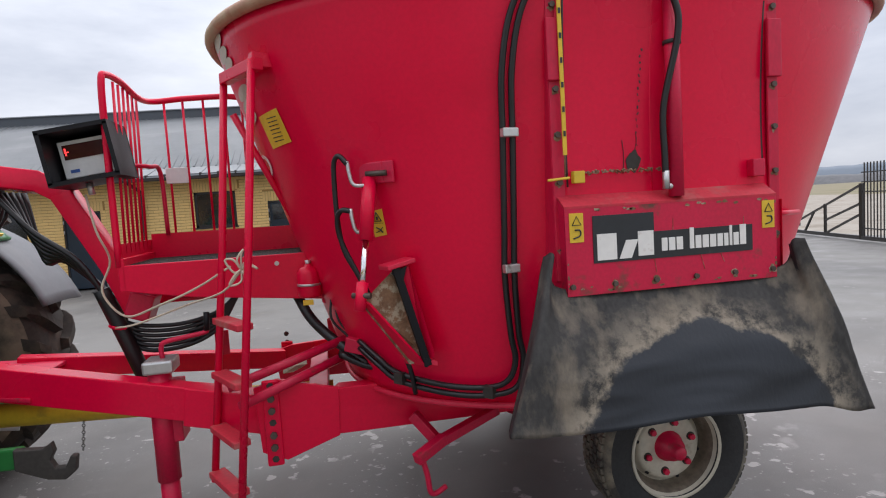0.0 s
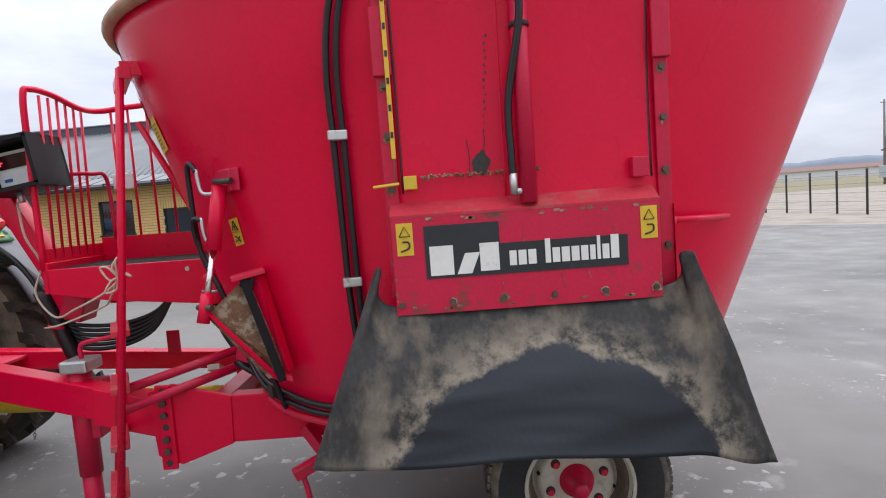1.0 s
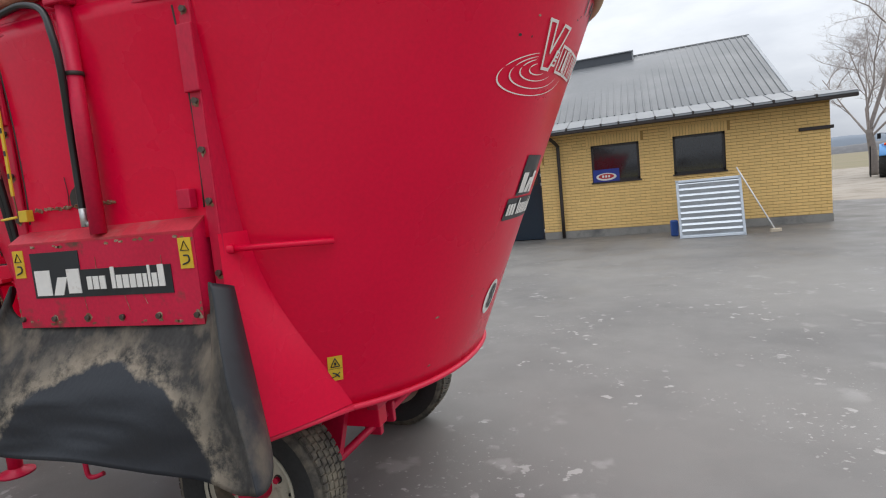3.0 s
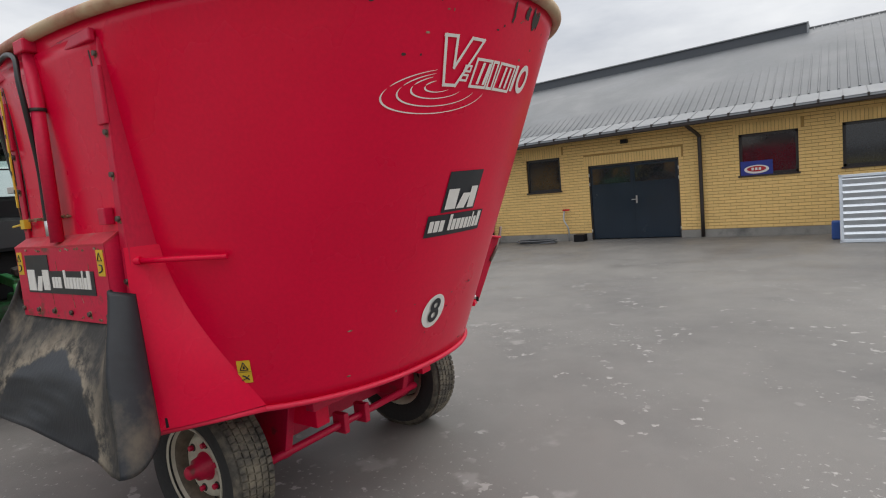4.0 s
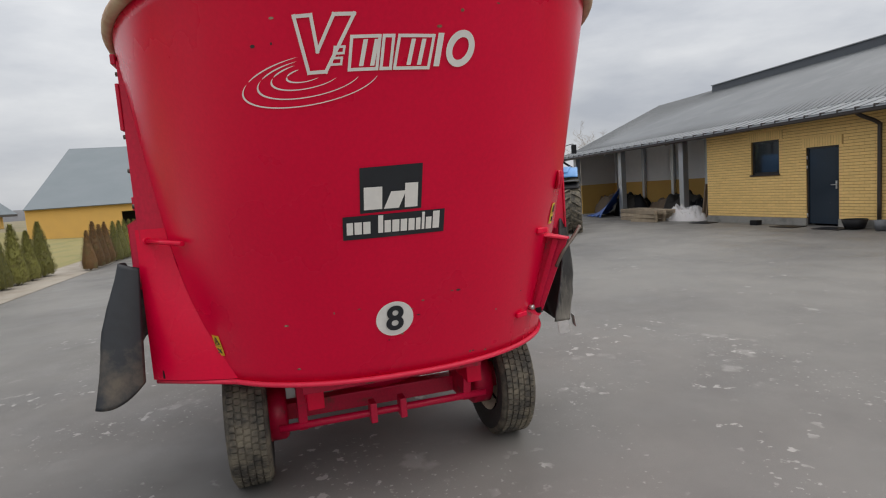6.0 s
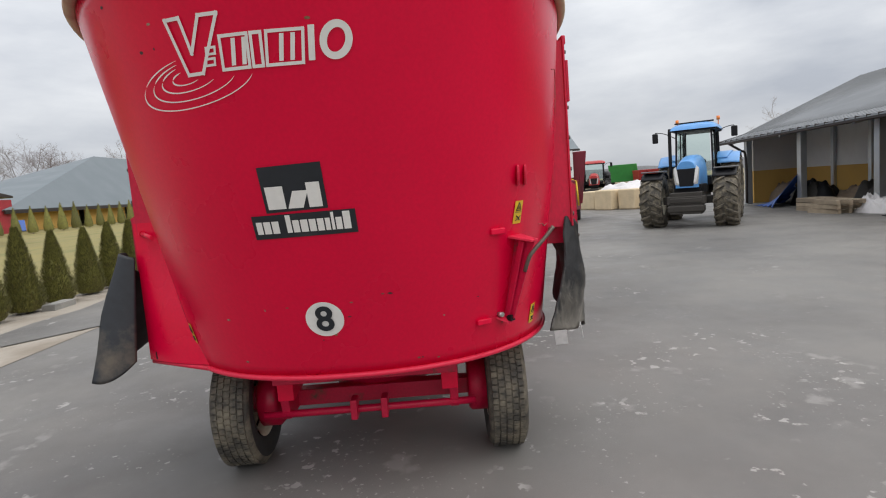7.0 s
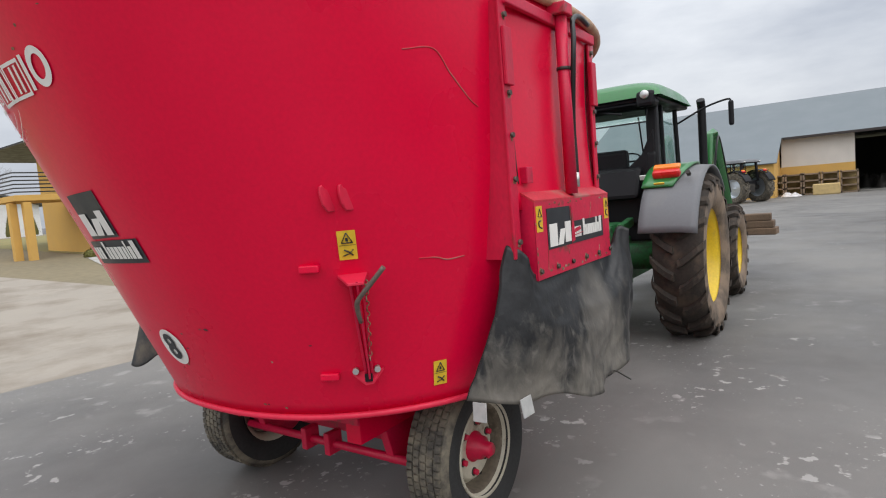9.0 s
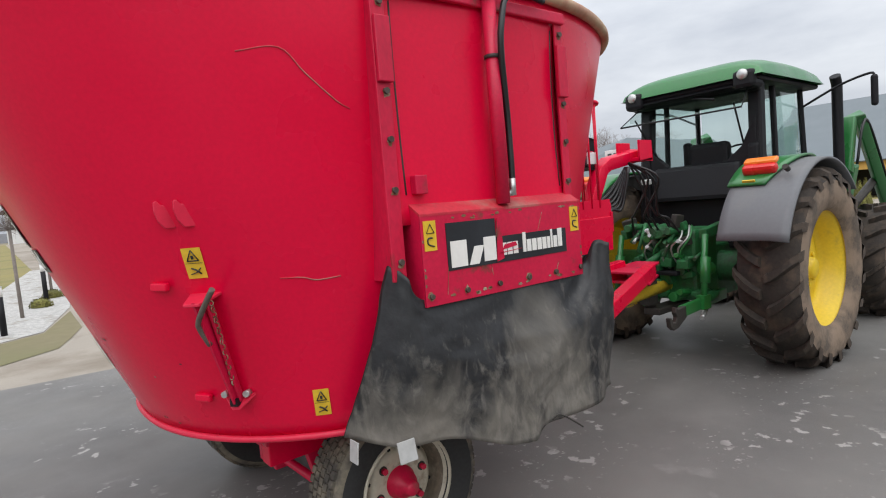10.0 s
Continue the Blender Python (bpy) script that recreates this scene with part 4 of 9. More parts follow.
def warning(x, y, z, w=0.065, h=0.115, tilt=0.0):
    fn = arc(x, y)
    st = decal(fn, -w / 2, w / 2, z - h / 2, z + h / 2, YELLOW, "warning_sticker", "yellow warning sticker with black pictograms", tilt=tilt)
    d = 0.007
    tri = Mesh()
    for (u0, v0), (u1, v1) in (((-0.3, 0.08), (0.0, 0.42)), ((0.0, 0.42), (0.3, 0.08)), ((-0.3, 0.08), (0.3, 0.08))):
        tri.tube([fn(u0 * w, z + v0 * h, d), fn(u1 * w, z + v1 * h, d)], 0.002, 5)
    part("pictogram", tri, DECAL_BLACK, st)
    part("pictogram", Mesh().grid(lambda u, v: fn((-0.07 + 0.14 * u) * w, z + (0.13 + 0.12 * v) * h, d), 2, 2), DECAL_BLACK, st)
    part("pictogram", Mesh().tube([fn(-0.28 * w, z - 0.36 * h, d), fn(0.05 * w, z - 0.30 * h, d), fn(0.3 * w, z - 0.16 * h, d)], 0.002, 5).tube([fn(-0.2 * w, z - 0.16 * h, d), fn(0.02 * w, z - 0.22 * h, d), fn(0.26 * w, z - 0.36 * h, d)], 0.003, 5), DECAL_BLACK, st)
    part("pictogram", Mesh().grid(lambda u, v: fn((-0.45 + 0.9 * u) * w, z + (-0.01 + 0.015 * v) * h, d), 3, 1), DECAL_BLACK, st)
    return st


REAR = lambda a, z, off=0.004: rear(a, z, off)

# rear lettering as plain shapes: two black panels with white blocks
decal(REAR, -0.24, 0.018, 1.578, 1.762, DECAL_BLACK, "logo_panel", "black maker panel with plain white shapes", tilt=0.006)
decal(REAR, -0.312, 0.125, 1.468, 1.568, DECAL_BLACK, "logo_panel", tilt=0.004)
for a0, a1, h, s in ((-0.225, -0.15, 0.092, 0.0), (-0.143, -0.08, 0.07, 0.03), (-0.055, 0.0, 0.10, 0.0)):
    decal(REAR, a0, a1, 1.589, 1.589 + h, DECAL_WHITE, "logo_block", slant=s, off=0.008, n=2)
a = -0.297
for w, h in ((0.026, 0.052), (0.030, 0.052), (0.030, 0.052), (0.0, 0), (0.021, 0.075), (0.027, 0.052), (0.030, 0.052), (0.028, 0.052), (0.027, 0.052), (0.020, 0.052), (0.012, 0.075), (0.025, 0.052), (0.030, 0.075)):
    if w:
        decal(REAR, a, a + w, 1.488, 1.488 + h, DECAL_WHITE, "logo_block", off=0.008, n=2)
    a += (w or 0.02) + 0.006

# rear upper mark: open rings and slanted outlines
for r, y0, z0, start, end in ((0.245, -0.405, 2.085, 2.75, 6.05), (0.185, -0.41, 2.092, 2.75, 5.95), (0.125, -0.42, 2.10, 2.8, 5.7), (0.245, -0.405, 2.085, 1.75, 2.70), (0.185, -0.41, 2.092, 1.8, 2.70), (0.125, -0.42, 2.10, 1.9, 2.75), (0.065, -0.425, 2.103, 2.9, 5.5), (0.065, -0.425, 2.103, 1.9, 2.85)):
    def ring_at(u, v, r=r, y0=y0, z0=z0, start=start, end=end):
        t = start + (end - start) * u
        k = r - 0.011 * math.sin(math.pi * min(1, max(0, u))) ** 0.6 * (v - 0.5)
        return rear(y0 + k * math.cos(t), z0 + 0.34 * k * math.sin(t) + 0.10 * k * math.cos(t), 0.005)
    part("mark_ring", Mesh().grid(ring_at, 44, 1), DECAL_WHITE, body, "white swirl ring on the red skin")


def outline(pts, r=0.006):
    """A painted line round a shape."""
    g = Mesh()
    k = len(pts)
    for i in range(k):
        (y0, z0), (y1, z1) = pts[i], pts[(i + 1) % k]
        d = Vector((y1 - y0, z1 - z0)).normalized()
        nx, ny = -d.y * r, d.x * r
        y0, z0, y1, z1 = y0 - d.x * r, z0 - d.y * r, y1 + d.x * r, z1 + d.y * r
        g.grid(lambda u, v: rear(y0 + (y1 - y0) * u + nx * (2 * v - 1), z0 + (z1 - z0) * u + ny * (2 * v - 1), 0.005 + 0.0004 * i), 3, 1)
    return part("mark_outline", g, DECAL_WHITE, body)


outline([(-0.452, 2.288), (-0.395, 2.288), (-0.378, 2.175), (-0.318, 2.286), (-0.248, 2.285), (-0.352, 2.108), (-0.412, 2.108)], 0.006)
outline([(-0.322, 2.165), (-0.288, 2.165), (-0.284, 2.185), (-0.318, 2.185)], 0.004)
outline([(-0.332, 2.130), (-0.298, 2.130), (-0.294, 2.150), (-0.328, 2.150)], 0.004)
for y0, w, k in ((-0.27, 0.10, 0.012), (-0.155, 0.035, 0.012), (-0.105, 0.13, 0.018)):
    outline([(y0, 2.110), (y0 + w, 2.110), (y0 + w + k, 2.215), (y0 + k, 2.215)], 0.0055)
for y0 in (-0.235, -0.195, -0.06, -0.02):
    decal(REAR, y0, y0 + 0.016, 2.120, 2.205, DECAL_WHITE, "mark_block", slant=0.018, n=2, off=0.006)
decal(REAR, 0.045, 0.068, 2.115, 2.225, DECAL_WHITE, "mark_block", slant=0.016, n=3)
oval = Mesh().grid(lambda u, v: rear(0.152 + (0.058 - 0.026 * v) * math.cos(2 * math.pi * u) + 0.010 * math.sin(2 * math.pi * u), 2.175 + (0.062 - 0.024 * v) * math.sin(2 * math.pi * u), 0.005), 32, 1)
part("mark_block", oval, DECAL_WHITE, body)
# front mark, seen from the side as pale spots
for y, z, w in ((-0.36, 2.455, 0.10), (-0.37, 2.395, 0.09), (-0.39, 2.34, 0.08), (-0.43, 2.205, 0.09), (-0.42, 2.145, 0.09), (-0.41, 2.09, 0.08)):
    part("mark_spot", Mesh().grid(lambda u, v: rear(y + w * (1 - v) * math.cos(2 * math.pi * u), z + 0.030 * (1 - v) * math.sin(2 * math.pi * u) - 0.12 * w * math.cos(2 * math.pi * u), 0.006, -1), 20, 2, True, True), CREAM, body, "cream painted spot of the front mark")
part("mark_spot", Mesh().grid(lambda u, v: rear(-0.30 + (0.10 - 0.035 * v) * math.cos(2 * math.pi * u), 1.87 + (0.055 - 0.018 * v) * math.sin(2 * math.pi * u), 0.005, -1), 28, 1), DECAL_WHITE, body)


def text_on_skin(body_text, size, y0, z0, mat, parent, off=0.009):
    cu = bpy.data.curves.new("numeral", "FONT")
    cu.body, cu.size, cu.align_x, cu.align_y = body_text, size, "CENTER", "CENTER"
    cu.offset = 0.004
    tmp = new("numeral", cu)
    deps = bpy.context.evaluated_depsgraph_get()
    me = bpy.data.meshes.new_from_object(tmp.evaluated_get(deps))
    bpy.data.objects.remove(tmp)
    g = Mesh().add([rear(y0 + v.co.x, z0 + v.co.y, off) for v in me.vertices], [tuple(p.vertices) for p in me.polygons])
    return part("numeral", g, mat, parent)


disc = part("speed_disc", Mesh().grid(lambda u, v: rear(-0.089 + 0.088 * (1 - v) * math.cos(2 * math.pi * u), 1.071 + 0.088 * (1 - v) * math.sin(2 * math.pi * u), 0.004), 40, 3, True, True), DECAL_WHITE, body, "round white disc with a black number 8")
text_on_skin("8", 0.17, -0.089, 1.068, DECAL_BLACK, disc)
warning(0.78, -0.902, 0.953, 0.06, 0.11)
warning(0.682, 0.938, 0.897, 0.06, 0.11)
warning(1.063, 0.844, 1.482, 0.068, 0.11)
warning(-1.053, -0.891, 1.563, 0.062, 0.11, 0.01)
top_sticker = arc(-1.46, -0.585)
patch(lambda u, v: top_sticker((u - 0.5) * 0.19 + 0.03 * (0.5 - v), 2.01 + (v - 0.5) * 0.15 + 0.012 * (u - 0.5), 0.004), YELLOW, "instruction_sticker", body, "worn yellow instruction sticker")
for i in range(7):
    patch(lambda u, v: top_sticker(-0.03 + 0.09 * u, 1.955 + 0.017 * i + 0.004 * v, 0.006), DECAL_BLACK, "print_bar", body, n=2)


def chip(parent, c, r, seed, s, wide=1.0):
    """An uneven fleck where the paint has flaked to rust, flat on a face that looks along y."""
    pts = []
    for i in range(11):
        a = i * 2 * math.pi / 11
        k = r * (0.75 + 0.6 * noise.noise(Vector((math.cos(a) * 1.3 + seed * 3.7, math.sin(a) * 1.3, seed))))
        pts.append((c.x + wide * k * math.cos(a), c.y, c.z + k * math.sin(a)))
    part("paint_chip", Mesh().prism(pts, (0, -s * 0.001, 0)), RUST, parent)


def gate_at(x, z, s, out=0.0):
    """A point of the outlet gate: flat at its foot, lying on the tub's skin at its top."""
    k = min(1.0, max(0.0, (z - 1.5) / 0.94))
    skin = flank(x, z, s, 0.008).y
    return Vector((x, (s * 1.238) * (1 - k) + skin * k + s * out, z))


# doors, boxes, rails and rams on both sides
for s in (-1, 1):
    cxm = 0.055 if s < 0 else -0.055     # middle of the outlet
    x0, x1 = cxm - 0.455, cxm + 0.46
    yb = s * 1.30 if s < 0 else s * 1.292

    def Y(d):
        """d metres in from the box front."""
        return yb - s * d

    def leaf(xa, xb, d0, d1, z0, z1):
        """An upright plate between two depths."""
        k = 0.022 if s < 0 else 0.012
        return Mesh().box(xa, xb, *sorted((Y(d0 + k), Y(d1 + k))), z0, z1)
    gate = wpart("outlet_gate", Mesh().grid(lambda u, v: gate_at(x0 + 0.02 + 0.95 * u, 1.55 + 0.87 * v, s), 24, 16), RED, label="curved red sliding outlet gate", thick=0.008)
    part("fold_line", Mesh().tube([gate_at(cxm - 0.05, 1.62 + 0.1 * i, s, 0.001) for i in range(9)], 0.005, 6), RED, gate)
    # dark tubes stand in for the shade in the slots beside the rails
    for xx in (x0 + 0.048, x1 + 0.004):
        part("rail_gap_shade", Mesh().tube([gate_at(xx, 1.66 + 0.1 * i, s, 0.002) for i in range(8)], 0.005, 5), DARKSTEEL, gate)
    box = wpart("outlet_box", Mesh().box(x0, x1, *sorted((Y(0), Y(0.006))), 1.245, 1.580), RED_WORN, label="red outlet chute box with maker panel", bevel=0.002)
    part("box_top", Mesh().prism([(x0 - 0.001, Y(-0.001), 1.577), (x1 + 0.001, Y(-0.001), 1.577), (x1 + 0.001, Y(0.12), 1.655), (x0 - 0.001, Y(0.12), 1.655)], (0, 0, 0.009)), RED_DUSTY, box, "dusty sloping box top")
    for xx in (x0, x1 - 0.006):
        part("box_side", Mesh().prism([(xx, Y(0.002), 1.245), (xx, Y(0.002), 1.58), (xx, Y(0.12), 1.65), (xx, Y(0.22), 1.65), (xx, Y(0.22), 1.245)], (0.006, 0, 0)), RED_WORN, box)
    part("box_shelf", Mesh().box(x0, x1, *sorted((Y(0.085), Y(0.12))), 1.62, 1.70), RED_WORN, box)
    for i in range(6):
        bx = x0 + 0.02 + i * 0.174 if i else x0 + 0.02
        part("bolt", Mesh().cyl((bx, Y(-0.012), 1.282), (bx, Y(0), 1.282), 0.011, 6), BOLT, box)
        if i != 3:
            chip(box, Vector((bx, Y(-0.0012), 1.282)), 0.014 + 0.004 * (i % 3), i + 10 * s, s)
    crg = random.Random(40 + s)
    for i in range(26):
        on_top = i % 2
        cz = (1.569 - abs(crg.gauss(0, 0.006))) if on_top else 1.258 + abs(crg.gauss(0, 0.008))
        chip(box, Vector((crg.uniform(x0 + 0.02, x1 - 0.02), Y(-0.0014), cz)), crg.uniform(0.003, 0.008), i, s, 2.4)
    for i in range(8):
        chip(box, Vector((x0 + 0.006 if i % 2 else x1 - 0.006, Y(-0.0014), crg.uniform(1.26, 1.56))), crg.uniform(0.004, 0.012), i + 50, s, 0.6)
    for i in range(9):
        d0 = crg.uniform(0.15, 0.8)
        part("paint_scratch", Mesh().beam((x0 + d0, Y(-0.0015), crg.uniform(1.27, 1.55)), (x0 + d0 + crg.uniform(-0.05, 0.05), Y(-0.0015), crg.uniform(1.27, 1.55)), 0.0015, 0.0012), RUST, box)
    lab = part("logo_panel", Mesh().box(x0 + 0.11, x1 - 0.115, *sorted((Y(-0.003), Y(0))), 1.365, 1.47), DECAL_BLACK, box, "black maker panel with plain white shapes")
    ux = (lambda d: x0 + 0.11 + d) if s < 0 else (lambda d: x1 - 0.115 - d)
    part("logo_panel", Mesh().box(*sorted((ux(0), ux(0.255))), *sorted((Y(-0.003), Y(0))), 1.47, 1.545), DECAL_BLACK, box)

    def block(d0, d1, z0, z1, sl=0.0):
        pts = [(ux(d0), Y(-0.006), z0), (ux(d1), Y(-0.006), z0), (ux(d1 + sl), Y(-0.006), z1), (ux(d0 + sl), Y(-0.006), z1)]
        part("logo_block", Mesh().prism(pts, (0, s * -0.003, 0)), DECAL_WHITE, lab)
    block(0.015, 0.095, 1.375, 1.475)
    block(0.105, 0.155, 1.375, 1.445, 0.03)
    block(0.185, 0.25, 1.38, 1.475)
    d = 0.285
    for w, h in ((0.024, 0.05), (0.027, 0.05), (0.027, 0.05), (0.0, 0), (0.018, 0.082), (0.025, 0.05), (0.027, 0.05), (0.026, 0.05), (0.024, 0.05), (0.018, 0.05), (0.011, 0.08), (0.023, 0.05), (0.027, 0.08)):
        if w:
            block(d, d + w, 1.392, 1.392 + h)
        d += (w or 0.018) + 0.0065
    if s > 0:
        for d0, d1, za, zb in ((0.26, 0.40, 1.40, 1.405), (0.285, 0.37, 1.415, 1.435), (0.25, 0.29, 1.37, 1.545)):
            part("scraped_streak", Mesh().prism([(ux(d0), Y(-0.0075), za), (ux(d1), Y(-0.0075), za + 0.01), (ux(d1 - 0.01), Y(-0.0075), zb + 0.006), (ux(d0 + 0.012), Y(-0.0075), zb)], (0, s * 0.001, 0)), RED_WORN, lab)
    for xx in (x0 + 0.045, x1 - 0.04):
        st = part("warning_sticker", Mesh().box(xx - 0.028, xx + 0.028, *sorted((Y(-0.003), Y(0))), 1.45, 1.56), YELLOW, box, "yellow warning sticker")
        part("pictogram", Mesh().tube([(xx - 0.018, Y(-0.005), 1.515), (xx, Y(-0.005), 1.548), (xx + 0.018, Y(-0.005), 1.515), (xx - 0.018, Y(-0.005), 1.515)], 0.0018, 5), DECAL_BLACK, st)
        part("pictogram", Mesh().tube(bend([(xx - 0.015, Y(-0.005), 1.465), (xx + 0.012, Y(-0.005), 1.475), (xx + 0.012, Y(-0.005), 1.495), (xx - 0.008, Y(-0.005), 1.497)], 4), 0.003, 5), DECAL_BLACK, st)
    # rails: the rear one reaches down to the tub's foot
    for xx, zb in ((x0 + 0.01, 1.30), (x1 + (0.045 if s < 0 else 0.066), 0.79 if s < 0 else 1.35)):
        back = xx > cxm
        rail = wpart("gate_rail", leaf(xx - 0.024, xx + 0.024 + (0.012 if back and s > 0 else 0), 0.035, 0.047, zb, 2.40), RED_RAIL, label="worn red gate guide rail", bevel=0.003)
        part("rail_flange", leaf(xx - 0.026 if not back else xx + 0.016, xx - 0.016 if not back else xx + 0.026, 0.040, 0.24, zb, 2.40), RED_RAIL, rail)
        part("rail_plate", leaf(xx - 0.032, xx + 0.032, 0.018, 0.035, 2.06, 2.29), RED_RAIL, rail, bevel=0.004)
        for bz in (1.42, 1.68, 1.86, 2.03, 2.34, 1.16, 0.95):
            if bz > zb:
                d = -0.022 if s < 0 else -0.012
                part("bolt", Mesh().cyl((xx, Y(0.022 - d), bz), (xx, Y(0.04 - d), bz), 0.012, 6), BOLT, rail)
                chip(rail, Vector((xx, Y(0.0335 - d), bz - 0.006)), 0.02, bz * 7 + xx, s)
    wpart("gate_stop", Mesh().box(x1 - 0.075, x1 - 0.02, *sorted((Y(0.03), Y(0.07))), 1.66, 1.73), RED_WORN, bevel=0.004)

    ram = wpart("gate_ram", Mesh().cyl((cxm + 0.02, Y(0.01), 1.60), (cxm + 0.02, Y(0.012), 2.44), 0.029, 20), RED_WORN, label="red hydraulic ram in front of the gate")
    part("ram_bracket", Mesh().box(cxm - 0.03, cxm + 0.07, *sorted((Y(-0.03), Y(0.07))), 2.43, 2.485), RED_WORN, ram, bevel=0.006)
    part("ram_beam", Mesh().box(x0 - 0.02, x1 + 0.065, *sorted((Y(0.03), Y(0.055))), 2.385, 2.435), RED_WORN, ram, bevel=0.006)
    part("ram_collar", Mesh().cyl((cxm + 0.02, Y(0.011), 2.18), (cxm + 0.02, Y(0.011), 2.195), 0.034, 20), DARKSTEEL, ram)
    part("ram_hose", Mesh().tube(bend([(cxm - 0.03, Y(0.0), 1.66), (cxm - 0.032, Y(0.0), 1.76), (cxm - 0.03, Y(0.0), 1.95), (cxm + 0.015, Y(-0.035), 2.2), (cxm + 0.005, Y(-0.04), 2.32), (cxm - 0.05, Y(-0.02), 2.42), (cxm - 0.16, Y(-0.01), 2.46), (cxm - 0.3, Y(0.0), 2.45)], 6), 0.013, 8), HOSE, ram, "black hydraulic hose")
    part("hose_fitting", Mesh().cyl((cxm - 0.03, Y(0.0), 1.63), (cxm - 0.03, Y(0.0), 1.70), 0.014, 8).cyl((cxm - 0.03, Y(0.0), 1.64), (cxm + 0.02, Y(0.01), 1.64), 0.012, 8), STEEL, ram)
# left side only: yellow gauge strip with pointer, support rod, gusset, holes
def gate_y(z, out=0.0):
    return gate_at(-0.06, z, -1, out + 0.006).y


gauge = wpart("gauge_strip", Mesh().beam((-0.372, -1.268, 1.78), (-0.372, -1.268, 2.36), 0.015, 0.006, (0, 1, 0)), YELLOW, label="narrow yellow level gauge strip")
for i in range(6):
    part("gauge_mark", Mesh().slab((-0.372, -1.272, 1.86 + 0.09 * i), (0.009, 0.003, 0.02)), DECAL_BLACK, gauge)
part("gauge_rod", Mesh().cyl((-0.372, -1.26, 1.69), (-0.372, -1.268, 1.82), 0.003, 6), RUST, gauge)
part("pointer", Mesh().box(-0.345, -0.30, -1.28, -1.25, 1.672, 1.718).cyl((-0.45, -1.275, 1.688), (-0.36, -1.275, 1.694), 0.006, 6), YELLOW_P, gauge, "yellow level pointer", bevel=0.004)
wpart("support_rod", Mesh().cyl((0.575, -1.215, 1.50), (0.90, -1.0, 1.487), 0.012, 10).cyl((0.56, -1.225, 1.50), (0.60, -1.2, 1.50), 0.018, 10), RED, label="red support rod beside the outlet")
def gusset(u, v):
    z = 1.56 - 0.785 * v
    cx, ax, by = tub_axes(z)
    c0 = min(0.98, (0.60 - cx) / ax)
    a0 = -math.acos(c0 ** (EXPO / 2))
    return Vector((0.583, -1.255, z)).lerp(tub(a0 + (radians(-46) - a0) * v ** 2.2, z, 0.001), u) + Vector((0.6, -0.8, 0)) * 0.02 * math.sin(math.pi * u) * v


gus = Mesh().grid(gusset, 14, 14)
wpart("gusset_skin", gus, RED, label="red gusset closing the outlet frame")
wpart("gusset_foot", Mesh().tube([(0.585, -1.235, 0.765), tub(radians(-46), 0.757, 0.008)], 0.014, 8), PINK)
wpart("scuff", Mesh().prism([(-0.075 + 0.026 * math.cos(k) * (1 + 0.25 * math.sin(2 * k + 1) + 0.1 * math.sin(7 * k)), gate_y(1.745 + 0.042 * math.sin(k), 0.002), 1.745 + 0.042 * math.sin(k) * (1 + 0.12 * math.cos(5 * k))) for k in (i * math.pi / 14 for i in range(28))], (0, 0.002, 0)), DARKSTEEL, label="dark oily scuff on the gate")

# hoses with clamps up the left flank
hose_x = (-0.585, -0.548)
for k, hx in enumerate(hose_x):
    up = [flank(hx, z, -1, 0.025) for z in (1.31, 1.5, 1.7, 1.88, 2.1)]
    e = 0.017 * (2 * k - 1)
    pts = [(-1.16, -0.60, 0.99 - e), (-1.085, -0.72, 0.93 - e), (-1.0, -0.79, 0.866 - e), (-0.814, -0.945, 0.834 - e), (-0.655, -1.03, 0.832 - e), (-0.565 + e, -1.078, 0.870 - e), (-0.538 + e, -1.098, 0.974), (-0.553 + e, -1.104, 1.08)] + [tuple(p) for p in up] + [tuple(flank(hx + 0.03, 2.3, -1, 0.03)), tuple(flank(hx + 0.10, 2.46, -1, 0.05))]
    wpart("hydraulic_hose", Mesh().tube(bend(pts, 7), 0.0125, 8), HOSE, label="black hydraulic hose clipped to the tub")
for z in (1.355, 1.88):
    p = flank(-0.566, z, -1, 0.045)
    wpart("hose_clamp", Mesh().slab(tuple(p), (0.068, 0.03, 0.034), (0, 0, 12)), STEEL, label="zinc hose clamp", bevel=0.004)
for c in ((-0.655, -1.035, 0.832), (-1.0, -0.80, 0.866)):
    wpart("hose_clip", Mesh().slab(c, (0.03, 0.05, 0.05), (0, 0, 40)), DARKSTEEL)


# rubber aprons
def apron(name, top, bottom, mat, label, seed, curl=0.02, crease=0.006):
    def line(pts, u):
        seg = u * (len(pts) - 1)
        i = min(int(seg), len(pts) - 2)
        return Vector(pts[i]).lerp(Vector(pts[i + 1]), seg - i)
    tops, bots = bend(top, 8), bend(bottom, 8)

    def fn(u, v):
        p, q = line(tops, u), line(bots, u)
        r = p.lerp(q, v)
        s = -1 if r.y < 0 else 1
        r.y += s * (0.03 * math.sin(math.pi * v) ** 2 + curl * v * noise.noise(Vector((u * 7 + seed + 1.5 * v, v * 2, seed))) + crease * (1 - abs(noise.noise(Vector((u * 9 + 3 * v, v * 6 - 2 * u, seed)))) * 2.5))
        r.z += 0.012 * v * noise.noise(Vector((u * 9, seed, 2.0)))
        return r
    def inside(u, v):
        r = fn(u, v)
        return Vector((r.x, r.y + (0.006 if r.y < 0 else -0.006), r.z))
    front = wpart(name, Mesh().grid(fn, 80, 36), mat, label=label, thick=0.004)
    part("apron_back", Mesh().grid(inside, 80, 36), RUBBER_BACK, front, "dark rubber back of the apron", thick=0.004)
    return front, fn


